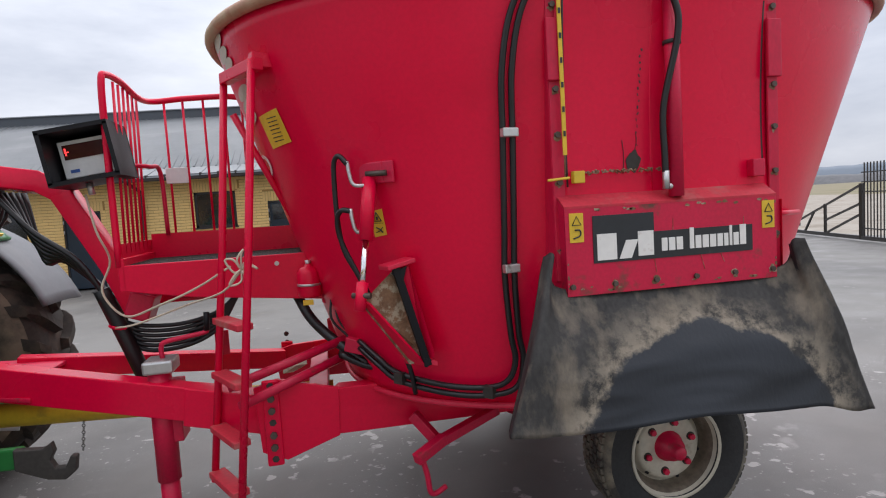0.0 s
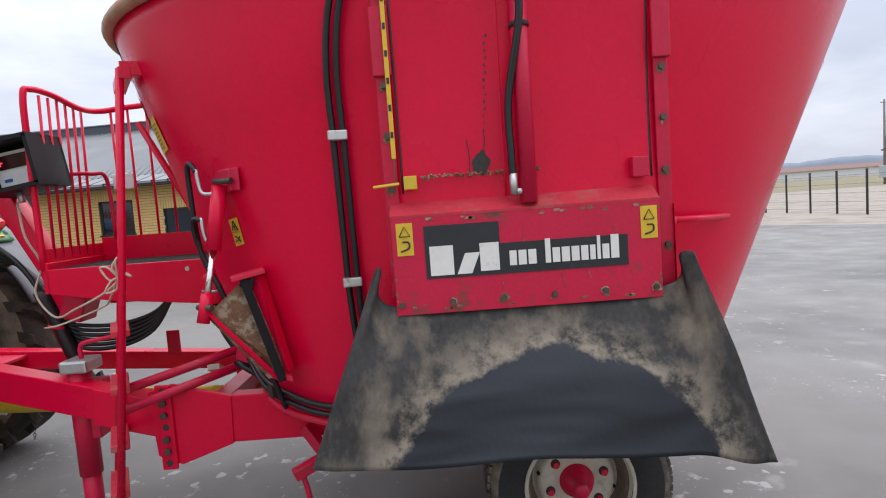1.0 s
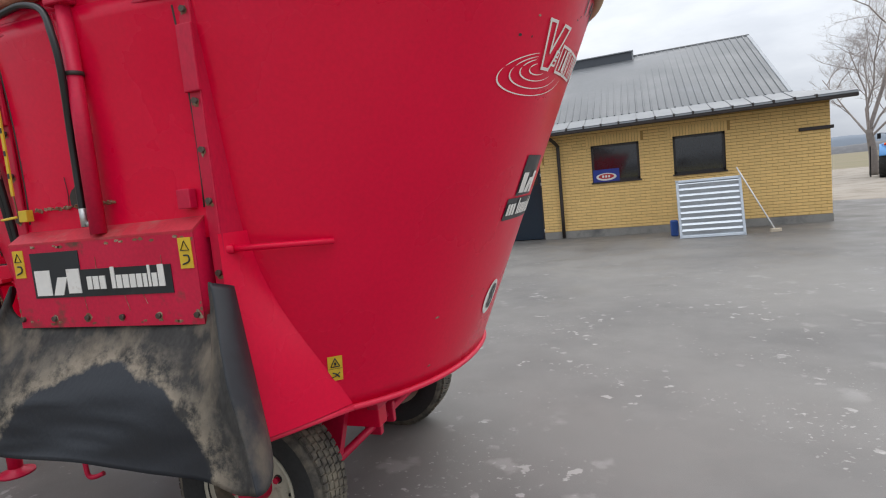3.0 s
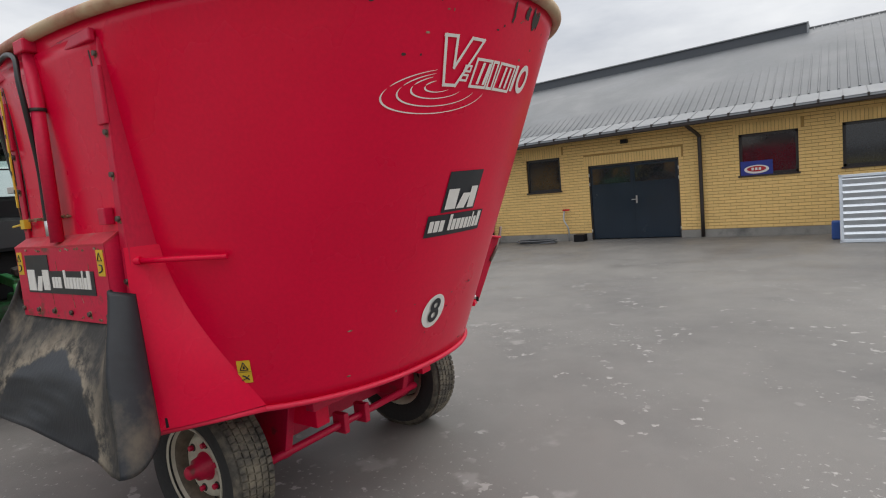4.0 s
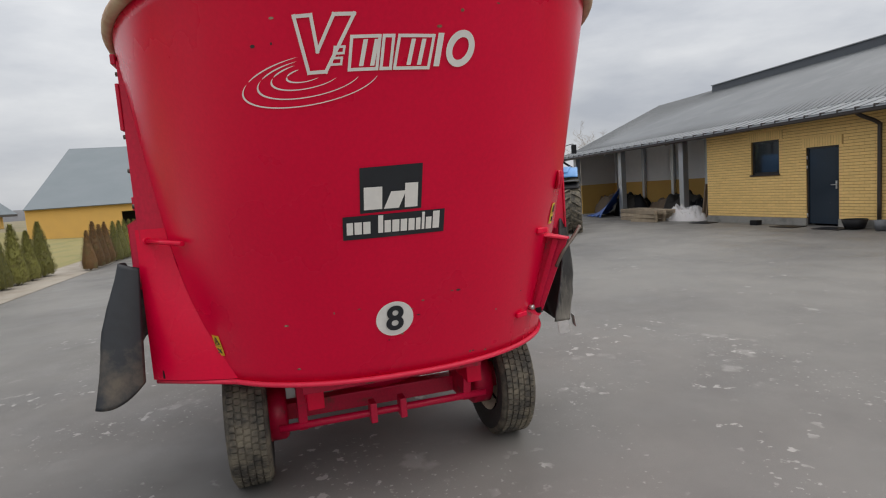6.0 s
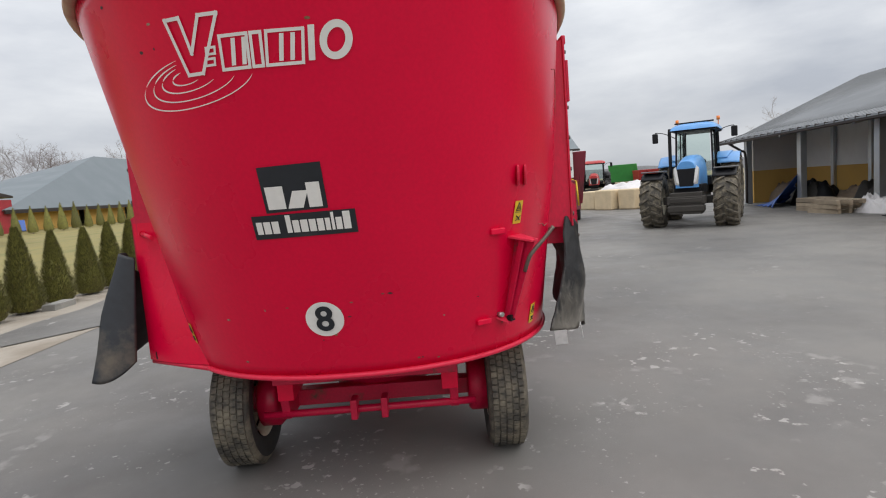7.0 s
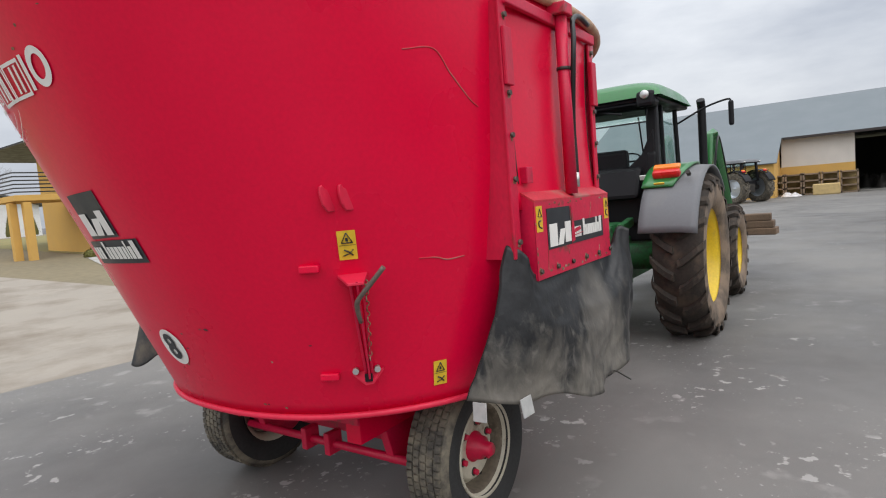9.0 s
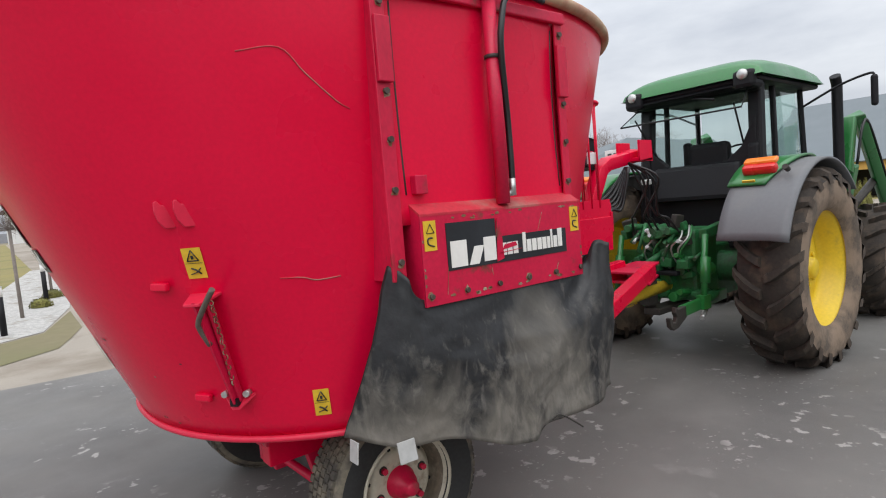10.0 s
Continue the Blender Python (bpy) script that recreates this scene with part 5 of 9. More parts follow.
left_apron, left_sheet = apron("rubber_apron", [(-0.47, -1.25, 1.40), (-0.445, -1.29, 1.41), (-0.425, -1.28, 1.28), (0.0, -1.268, 1.262), (0.535, -1.28, 1.28), (0.57, -1.32, 1.39), (0.60, -1.345, 1.40)],
      [(-0.69, -1.40, 0.80), (-0.68, -1.46, 0.80), (-0.45, -1.50, 0.795), (0.05, -1.49, 0.79), (0.45, -1.48, 0.765), (0.70, -1.47, 0.72), (0.785, -1.47, 0.715)],
      RUBBED, "black rubber apron stained with dry tan feed dust", 1.3, 0.02, 0.003)
def wing(u, v):
    fold = left_sheet(1.0, v)
    hem = Vector((0.618, -1.25, 1.37)).lerp(Vector((0.70, -1.27, 0.80)), v)
    return fold.lerp(hem, u) + Vector((0.05 * u * (1 - u) * (1 + v), 0, -0.16 * v * u * (1 - u)))


part("apron_wing", Mesh().grid(wing, 14, 36), RUBBER, left_apron, "dark folded side of the rubber apron", thick=0.005)
apron("rubber_apron", [(0.50, 1.20, 1.41), (0.47, 1.27, 1.37), (0.39, 1.275, 1.27), (-0.05, 1.275, 1.262), (-0.49, 1.275, 1.27), (-0.58, 1.31, 1.39), (-0.62, 1.36, 1.38)],
      [(0.66, 1.04, 0.78), (0.52, 1.22, 0.74), (0.30, 1.32, 0.73), (0.03, 1.37, 0.63), (-0.12, 1.37, 0.67), (-0.45, 1.36, 0.66), (-0.62, 1.32, 0.70)],
      RUBBER_GREY, "black rubber apron coated with grey feed dust", 4.1, 0.03, 0.005)
for p, turn in (((0.52, 1.255, 0.735), -12), ((0.655, 1.105, 0.735), -96)):
    wpart("reflector_plate", Mesh().slab(p, (0.07, 0.006, 0.08), (8, 4, turn)), GREYPLATE, label="small white plate on the apron edge", bevel=0.002)
wpart("loose_wire", Mesh().tube(bend([(-0.14, 1.37, 0.68), (-0.17, 1.39, 0.70), (-0.22, 1.43, 0.66), (-0.24, 1.45, 0.64)], 5), 0.004, 5), DARKSTEEL)

# small fittings on the tub's right rear
for yy in (0.852, 0.893):
    p = rear(yy, 1.66, 0.0)
    n_out = (rear(yy, 1.66, 0.1) - p).normalized()
    wpart("lug", Mesh().prism([p + n_out * a + Vector((0, 0, b)) for a, b in ((-0.02, -0.05), (0.015, -0.05), (0.035, -0.025), (0.045, 0.01), (0.044, 0.04), (0.034, 0.046), (0.02, 0.03), (-0.02, 0.03))], n_out.cross(Vector((0, 0, 1))) * 0.012), PINK, label="red welded hook lug", bevel=0.003)
for yy, zz in ((0.735, 1.405), (0.65, 0.95)):
    p = rear(yy, zz, 0.012)
    wpart("step_tab", Mesh().slab(tuple(p), (0.022, 0.08, 0.03), (0, 0, 25)), RED, bevel=0.006)
LT = arc(1.01, 0.81)
latch = wpart("latch_bracket", Mesh().prism([LT(-0.058, 1.372, -0.003), LT(0.056, 1.372, -0.003), LT(0.034, 1.350, 0.115), LT(-0.020, 1.350, 0.115)], (0, 0, -0.012)), PINK, label="bright red latch bracket with a bent steel handle", bevel=0.003)
for d in (-0.012, 0.030):
    part("latch_bar", Mesh().beam(LT(d, 1.345, 0.055), LT(d * 0.5 + 0.012, 0.945, 0.028), 0.012, 0.03, LT(d, 1.2, 0.1) - LT(d, 1.2, 0.0)), RED_WORN, latch, bevel=0.003)
part("latch_web", Mesh().prism([LT(0.008, 1.352, 0.0), LT(0.008, 1.352, 0.115), LT(0.010, 1.24, 0.10), LT(0.014, 0.94, 0.065), LT(0.014, 0.93, 0.0)], (LT(0.02, 1.2) - LT(0.01, 1.2)) * 0.8), RED_WORN, latch)
part("latch_handle", Mesh().tube(bend([LT(0.10, 1.40, 0.15), LT(0.062, 1.35, 0.135), LT(0.012, 1.285, 0.11), LT(0.004, 1.25, 0.10), LT(0.012, 1.19, 0.085)], 5), 0.010, 8), OLDSTEEL, latch, "bent steel handle")
part("latch_foot", Mesh().prism([LT(-0.05, 0.955, 0.003), LT(0.075, 0.965, 0.003), LT(0.03, 0.925, 0.055), LT(0.0, 0.922, 0.055)], (0, 0, -0.01)).prism([LT(0.03, 0.925, 0.05), LT(0.078, 0.968, 0.0), LT(0.03, 0.915, 0.0)], (0.004, 0.004, 0)), PINK, latch, bevel=0.002)
# solid black block paints the shade of the gap in the foot
part("latch_gap_shade", Mesh().slab(tuple(LT(0.014, 0.945, 0.045)), (0.03, 0.03, 0.03), (0, 0, 40)), BLACK, latch)
for d in (-0.035, 0.05):
    part("bolt", Mesh().cyl(LT(d, 0.968, 0.0), LT(d, 0.968, 0.03), 0.013, 8), STEEL, latch)
chain = Mesh()
for i in range(16):
    z = 1.34 - i * 0.021
    c = LT(0.042 - 0.001 * i, z, 0.06 - 0.001 * i)
    chain.lathe([(0.009, -0.0025), (0.0115, 0), (0.009, 0.0025), (0.0065, 0)], pose(c.x, c.y, z, 90 if i % 2 else 0, 90, 40), 8, True)
part("chain", chain, RUST, latch)
# scratches
for pts in (((0.93, 2.165), (0.80, 2.18), (0.72, 2.10), (0.62, 2.01), (0.57, 1.98)), ((0.82, 1.40), (0.75, 1.395), (0.70, 1.38), (0.62, 1.385))):
    wpart("scratch", Mesh().tube(bend([flank(x, z, 1, 0.001) for x, z in pts], 5), 0.0025, 5), RED_DUSTY, label="pale scratch in the red paint")


# dark feed drips below the rim and a scorched foot by the outlet
rg = random.Random(17)
for yc, n_drip, w in ((0.10, 3, 0.07), (-0.5, 1, 0.1), (-0.08, 1, 0.03)):
    for i in range(n_drip):
        y0, ln, wd = yc + rg.uniform(-w, w), rg.uniform(0.03, 0.08), rg.uniform(0.008, 0.022)
        seed = rg.uniform(0, 50)
        part("feed_drip", Mesh().grid(lambda u, v: rear(y0 + wd * (2 * u - 1) * (0.5 + 0.5 * math.sin(math.pi * (0.15 + 0.7 * v))) + 0.008 * noise.noise(Vector((v * 4, seed, 0))), 2.455 - ln * v - 0.02 * noise.noise(Vector((u * 3, seed, 5))), 0.003), 4, 10), DARKSTEEL, body, "dark dried feed drip on the red skin")
wpart("scorch", Mesh().grid(lambda u, v: Vector((0.60, -1.238, 0.782)).lerp(tub(radians(-47), 0.785, 0.01), 0.1 + 0.62 * u) + Vector((0, -0.004, 0.045 * v * (1 - u) * (1 + 0.5 * noise.noise(Vector((u * 6, 1, 1)))))), 12, 4), BLACK, label="black scorched strip at the outlet foot")
for x0, z0, x1, z1 in ((-0.06, 1.86, -0.07, 1.78), (-0.12, 1.83, -0.12, 1.70)):
    wpart("rust_streak", Mesh().tube(bend([(x0, gate_y(z0), z0), ((x0 + x1) / 2 + 0.006, gate_y((z0 + z1) / 2), (z0 + z1) / 2), (x1, gate_y(z1), z1)], 4), 0.0015, 5), DARKSTEEL)
org = random.Random(6)
for i in range(17):
    z = 2.17 - 0.024 * i
    wpart("oil_mark", Mesh().slab((-0.035 - 0.0016 * i + org.uniform(-0.004, 0.004), gate_y(z), z), (org.uniform(0.003, 0.008) * (1 - 0.03 * i), 0.002, org.uniform(0.006, 0.013)), (0, org.uniform(-40, 40), 0)), DARKSTEEL)
crumbs = Mesh()
for i in range(90):
    x = org.uniform(-0.32, 0.12)
    crumbs.slab((x, org.uniform(-1.27, -1.24), 1.708 + org.uniform(0, 0.008)), (org.uniform(0.004, 0.02), 0.006, org.uniform(0.003, 0.008)), (org.uniform(0, 60), org.uniform(0, 60), org.uniform(0, 180)))
tagged(wpart("feed_crumbs", crumbs, RUST, label="dry feed crumbs on the box ledge"), "dry feed crumbs on the box ledge", kind="stuff")

frg = random.Random(77)
for i in range(34):
    y, z = (frg.gauss(-0.05, 0.16), frg.gauss(1.13, 0.05)) if i < 9 else (frg.uniform(-0.8, 0.85), frg.choice((frg.uniform(0.8, 1.1), frg.uniform(2.2, 2.44))))
    w, h, seed = frg.uniform(0.003, 0.011), frg.uniform(0.002, 0.006), frg.uniform(0, 40)
    wpart("paint_fleck", Mesh().grid(lambda u, v: rear(y + w * (1 - v) * math.cos(2 * math.pi * u) * (1 + 0.6 * noise.noise(Vector((u * 5, seed, 0)))), z + h * (1 - v) * math.sin(2 * math.pi * u), 0.002), 10, 1, True, True), RUST if i % 3 else DARKSTEEL)

# ---- wagon wheels, axle and chassis ----
def tyre_profile(r, w, bead):
    h = w / 2
    return [(bead, -h * 0.72), (bead + 0.02, -h * 0.86), ((r + bead) / 2, -h), (r - 0.035, -h * 0.98), (r - 0.008, -h * 0.86), (r, -h * 0.55), (r + 0.002, 0), (r, h * 0.55), (r - 0.008, h * 0.86), (r - 0.035, h * 0.98), ((r + bead) / 2, h), (bead + 0.02, h * 0.86), (bead, h * 0.72)]


def tread_blocks(r, h, m, n, lag):
    """A ring of worn tread blocks with narrow slots between them."""
    g = Mesh()
    for i in range(n):
        a0, a1 = (i + lag) * 2 * math.pi / n, (i + lag + 0.86) * 2 * math.pi / n
        p = []
        for a, da in ((a0, 0.006), (a1, -0.006)):
            for rr, hh, k in ((r - 0.004, h - 0.016, 0), (r + 0.009, h - 0.0145, 1), (r + 0.009, h + 0.0145, 1), (r - 0.004, h + 0.016, 0)):
                p.append(m @ Vector((rr * math.cos(a + da * k), rr * math.sin(a + da * k), hh)))
        g.add(p, [(0, 1, 5, 4), (1, 2, 6, 5), (2, 3, 7, 6), (0, 3, 2, 1), (4, 5, 6, 7)])
    return g


def wagon_wheel(y, out):
    m = pose(0.28, y, 0.385, 90 * out, 0, 0)
    r, w = 0.385, 0.235
    prof = tyre_profile(r, w, 0.225)
    # sidewalls get darker rubber than the tread, with shade near the rim painted in
    wheel = wpart("wheel", Mesh().lathe(prof[:4], m, 48).lathe(prof[-4:], m, 48), TYRE_DARK, label="worn road tyre with grooved tread and cream rim")
    part("tread", Mesh().lathe([(r - 0.05, -w * 0.492)] + prof[3:-3] + [(r - 0.05, w * 0.492)], m, 48), TYRE, wheel, "tan worn tyre tread and shoulder")
    for k in (-2, -1, 0, 1, 2):
        part("tread_rib", tread_blocks(r, k * 0.038, m, 66, 0.35 * k), TYRE, wheel)
    rim = part("rim", Mesh().lathe([(0.222, 0.098), (0.236, 0.104), (0.238, 0.092), (0.226, 0.084), (0.216, 0.068)], m, 40), CREAM, wheel, "cream painted steel rim with rust")
    # barrel coloured dark to paint the shaded gap inside the lip
    part("rim_barrel", Mesh().lathe([(0.216, 0.068), (0.204, 0.055), (0.200, 0.03), (0.194, 0.0), (0.186, -0.008)], m, 40), RIM_SHADE, rim, "inner barrel of the rim, darkened for shade")
    part("rim_disc", Mesh().lathe([(0.186, -0.008), (0.178, -0.005), (0.172, 0.011), (0.160, 0.027), (0.146, 0.033), (0.085, 0.031), (0.07, 0.025)], m, 40), CREAM, rim, "cream painted wheel disc")
    part("rim_back", Mesh().lathe([(0.23, -0.10), (0.20, -0.08), (0.19, -0.02)], m, 40), CREAM, wheel)
    part("hub", Mesh().lathe([(0.0, 0.135), (0.026, 0.135), (0.034, 0.125), (0.036, 0.09), (0.056, 0.08), (0.062, 0.045), (0.074, 0.035), (0.09, -0.1), (0.0, -0.1)], m, 28), RED_WORN, wheel, "red wheel hub")
    for i in range(6):
        a = i * math.pi / 3 + 0.3
        x, yy = 0.122 * math.cos(a), 0.122 * math.sin(a)
        part("nut_seat", Mesh().cyl(m @ Vector((x, yy, 0.028)), m @ Vector((x, yy, 0.036)), 0.021, 14), DARKSTEEL, wheel)
        part("wheel_nut", Mesh().cyl(m @ Vector((x, yy, 0.03)), m @ Vector((x, yy, 0.056)), 0.0145, 6), RED_WORN, wheel)
        part("vent_hole", Mesh().cyl(m @ Vector((0.166 * math.cos(a + 0.5), 0.166 * math.sin(a + 0.5), 0.01)), m @ Vector((0.166 * math.cos(a + 0.5), 0.166 * math.sin(a + 0.5), 0.026)), 0.008, 10), BLACK, wheel)
    part("brake_drum", Mesh().lathe([(0.0, -0.22), (0.15, -0.22), (0.17, -0.2), (0.17, -0.10), (0.12, -0.08), (0.0, -0.08)], m, 28), RED_WORN, wheel)


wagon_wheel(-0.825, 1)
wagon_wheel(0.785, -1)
axle = wpart("axle", Mesh().box(0.23, 0.33, -0.70, 0.66, 0.335, 0.435), RED_WORN, label="red square axle beam", bevel=0.006)
part("torsion_rod", Mesh().cyl((0.52, -0.66, 0.36), (0.52, 0.60, 0.36), 0.022, 10), RED_WORN, axle)
for y in (-0.12, 0.06):
    part("rod_clamp", Mesh().box(0.47, 0.57, y - 0.02, y + 0.02, 0.31, 0.43), RED_WORN, axle, bevel=0.006)
for y in (-0.55, 0.45):
    wpart("axle_bracket", Mesh().prism([(0.2, y, 0.70), (0.62, y, 0.70), (0.52, y, 0.33), (0.28, y, 0.33)], (0, 0.05, 0)), RED_WORN, bevel=0.004)
wpart("rear_crossmember", Mesh().box(0.70, 0.76, -0.52, 0.50, 0.615, 0.745), RED_WORN, label="red rear cross member plate", bevel=0.005)
wpart("gearbox_housing", Mesh().cyl((0, 0, 0.36), (0, 0, 0.75), 0.30, 24), RED_WORN)
for s in (-1, 1):
    wpart("chassis_beam", Mesh().prism([(0.75, s * 0.50, 0.52), (0.75, s * 0.50, 0.745), (-1.27, s * 0.57, 0.785), (-1.40, s * 0.57, 0.70), (-1.40, s * 0.57, 0.56)], (0, -s * 0.09, 0)), RED, label="red chassis beam", bevel=0.005)
    fr = wpart("drawbar_knee", Mesh().prism([(-1.27, s * 0.575, 0.785), (-1.28, s * 0.575, 0.555), (-1.53, s * 0.575, 0.47), (-1.64, s * 0.575, 0.52), (-1.66, s * 0.575, 0.83 if s < 0 else 0.74), (-1.55, s * 0.575, 0.86 if s < 0 else 0.77)], (0, -s * 0.03, 0)), RED, label="red adjustable drawbar knee plate", bevel=0.004)
    plate = part("bolt_plate", Mesh().box(-1.62, -1.545, *sorted((s * 0.575, s * 0.592)), 0.455, 0.865 if s < 0 else 0.79), RED, fr, bevel=0.012)
    for i in range(7):
        part("bolt", Mesh().cyl((-1.582, s * 0.59, 0.49 + i * 0.058), (-1.582, s * (0.61 if i in (1, 2, 4, 5) else 0.594), 0.49 + i * 0.058), 0.017, 6), BOLT if i in (1, 2, 4, 5) else DARKSTEEL, plate)
    arm = wpart("drawbar_arm", Mesh().beam((-1.60, s * 0.50, 0.70), (-2.95, s * 0.14, 0.90), 0.10, 0.165 if s < 0 else 0.11), RED, label="red welded drawbar arm", bevel=0.006)
    if s < 0:
        part("arm_sleeve", Mesh().beam((-1.60, s * 0.50, 0.69), (-1.98, s * 0.40, 0.745), 0.115, 0.185), RED, arm, bevel=0.006)
hitch = wpart("hitch_head", Mesh().prism([(-2.72, -0.27, 0.80), (-3.10, -0.13, 0.82), (-3.10, 0.13, 0.82), (-2.72, 0.27, 0.80)], (0, 0, 0.02)).prism([(-2.72, -0.20, 0.885), (-3.14, -0.12, 0.93), (-3.14, 0.12, 0.93), (-2.72, 0.20, 0.885)], (0, 0, 0.02)), RED_WORN, label="red hitch head plates", bevel=0.004)
part("hitch_eye", Mesh().cyl((-3.14, 0, 0.52), (-3.14, 0, 0.66), 0.05, 16).box(-3.2, -3.06, -0.05, 0.05, 0.55, 0.9), DARKSTEEL, hitch)
wpart("cross_tie", Mesh().box(-1.42, -1.32, -0.5, 0.5, 0.60, 0.75), RED_WORN, bevel=0.005)
wpart("pale_strut", Mesh().beam((-1.45, -0.30, 0.86), (-1.55, 0.10, 0.72), 0.06, 0.03), CREAM, bevel=0.003)
for p, q in (((-1.76, -0.62, 0.86), (-1.20, -0.42, 0.99)), ((-1.70, -0.72, 0.80), (-1.20, -0.42, 0.91))):
    wpart("brace_tube", Mesh().cyl(p, q, 0.022, 10), RED_WORN, label="red brace tube")
wpart("drive_shaft", Mesh().cyl((-3.52, 0.02, 0.70), (-1.3, 0.0, 0.60), 0.062, 18), YELLOW_P, label="yellow guarded power take-off shaft")
links = Mesh()
for i in range(9):
    links.lathe([(0.008, -0.002), (0.0105, 0), (0.008, 0.002), (0.0055, 0)], pose(-2.60 - 0.002 * i, -0.02, 0.60 - 0.018 * i, 90 if i % 2 else 0, 90, 0), 8, True)
wpart("safety_chain", links, DARKSTEEL, label="short steel chain hanging from the shaft guard")
wpart("shaft_bell", Mesh().lathe([(0.062, 0.0), (0.085, 0.06), (0.095, 0.16), (0.08, 0.16)], pose(-3.40, 0.02, 0.695, 0, -87, 0), 20), YELLOW_P, label="yellow shaft guard bell")
wpart("ear_plate", Mesh().prism([(-1.30, 0.30, 0.80), (-1.24, 0.30, 0.80), (-1.23, 0.30, 0.96), (-1.27, 0.30, 0.985), (-1.31, 0.30, 0.96)], (0, 0.015, 0)), RED_WORN, bevel=0.004)
wpart("ear_plate", Mesh().prism([(-1.98, 0.33, 0.80), (-1.90, 0.33, 0.80), (-1.90, 0.33, 0.95), (-1.98, 0.33, 0.95)], (0, 0.015, 0)), RED_WORN, bevel=0.004)
# parking jack
jack = wpart("parking_jack", Mesh().cyl((-2.12, -0.33, 0.36), (-2.12, -0.33, 0.90), 0.055, 18), RED_WORN, label="red parking jack with crank")
part("jack_leg", Mesh().cyl((-2.12, -0.33, 0.02), (-2.12, -0.33, 0.42), 0.045, 18), RED_WORN, jack)
part("jack_foot", Mesh().lathe([(0, 0.0), (0.11, 0.0), (0.11, 0.015), (0.05, 0.03), (0.04, 0.06)], pose(-2.12, -0.33, 0), 20), RED_WORN, jack)
part("gear_head", Mesh().box(-2.18, -2.04, -0.40, -0.25, 0.90, 0.965), STEEL, jack, "grey crank gear head", bevel=0.012)
part("crank", Mesh().tube(bend([(-2.10, -0.33, 0.965), (-2.10, -0.33, 1.02), (-2.07, -0.33, 1.045), (-1.90, -0.33, 1.07), (-1.885, -0.33, 1.09)], 4), 0.012, 8), RED_WORN, jack)
part("crank_grip", Mesh().cyl((-1.885, -0.33, 1.08), (-1.88, -0.33, 1.17), 0.014, 10), BLACK, jack)
part("jack_bracket", Mesh().box(-2.17, -2.03, -0.36, -0.22, 0.55, 0.84), RED_WORN, jack, bevel=0.006)
# swing hook under the left side
hook = wpart("under_hook", Mesh().beam((-0.93, -0.60, 0.62), (-0.80, -0.66, 0.46), 0.05, 0.05).beam((-0.86, -0.72, 0.50), (-0.50, -0.58, 0.58), 0.05, 0.045).beam((-0.95, -0.78, 0.47), (-0.80, -0.70, 0.52), 0.05, 0.05), RED_WORN, label="red swing arm with hook under the tub", bevel=0.006)
part("hook_pin", Mesh().tube(bend([(-0.92, -0.76, 0.47), (-0.90, -0.76, 0.38), (-0.89, -0.76, 0.30), (-0.86, -0.75, 0.285), (-0.81, -0.73, 0.30)], 4), 0.013, 8), RED_WORN, hook)

# knife ram and folding knife bracket on the left front
ram2 = wpart("knife_ram", Mesh().cyl((-1.085, -0.95, 1.75), (-1.12, -0.99, 1.50), 0.029, 16), RED, label="small red hydraulic ram on the tub")
part("ram_rod", Mesh().cyl((-1.12, -0.99, 1.50), (-1.155, -1.03, 1.29), 0.013, 12), CHROME, ram2, "bright piston rod")
part("ram_fork", Mesh().cyl((-1.147, -1.022, 1.335), (-1.168, -1.043, 1.225), 0.024, 12), RED, ram2)
part("ram_lug", Mesh().slab((-1.075, -0.93, 1.77), (0.012, 0.12, 0.09), (0, 0, 48)).slab((-1.035, -0.96, 1.77), (0.012, 0.12, 0.09), (0, 0, 48)), RED_WORN, ram2, bevel=0.012)
part("pin", Mesh().cyl((-1.10, -0.965, 1.765), (-1.02, -1.0, 1.765), 0.012, 8), BOLT, ram2)
part("pin", Mesh().cyl((-1.19, -1.02, 1.285), (-1.12, -1.06, 1.285), 0.012, 8), BOLT, ram2)
for k in (0, 1):
    z = 1.72 - 0.19 * k
    part("elbow_fitting", Mesh().tube(bend([(-1.095 - 0.005 * k, -0.97, z), (-1.15, -0.96, z + 0.005), (-1.165, -0.955, z + 0.05), (-1.17, -0.95, z + 0.10)], 4), 0.008, 8), STEEL, ram2)
    wpart("hydraulic_hose", Mesh().tube(bend([(-1.17, -0.95, z + 0.09), (-1.205, -0.93, z + 0.125 - 0.03 * k), (-1.225, -0.90, z + 0.06), (-1.215, -0.88, 1.5), (-1.15, -0.89, 1.34), (-1.05, -0.90, 1.12), (-0.97, -0.89, 0.95), (-0.94, -0.84, 0.80)], 6), 0.011, 8), HOSE, label="black hydraulic hose to the knife ram")
knife = wpart("knife_bracket", Mesh().prism([(-1.16, -1.03, 1.25), (-1.01, -0.99, 1.38), (-0.90, -0.97, 0.98), (-0.97, -0.94, 0.96)], (0.014, 0.02, 0)), RUST, label="rusty folding knife bracket")
part("knife_cheek", Mesh().prism([(-1.17, -1.04, 1.28), (-1.13, -1.06, 1.25), (-0.91, -0.99, 0.96), (-0.98, -0.90, 0.955)], (0.01, 0.015, 0)), RED, knife)
# black bar takes the place of the shade in the open slot
part("knife_slot_shade", Mesh().beam((-1.01, -1.005, 1.38), (-0.90, -0.985, 0.96), 0.02, 0.03), BLACK, knife)
part("knife_corner", Mesh().prism([(-1.03, -1.012, 1.36), (-0.965, -1.012, 1.385), (-0.985, -1.012, 1.315)], (0, 0.01, 0)), BLACK, knife)
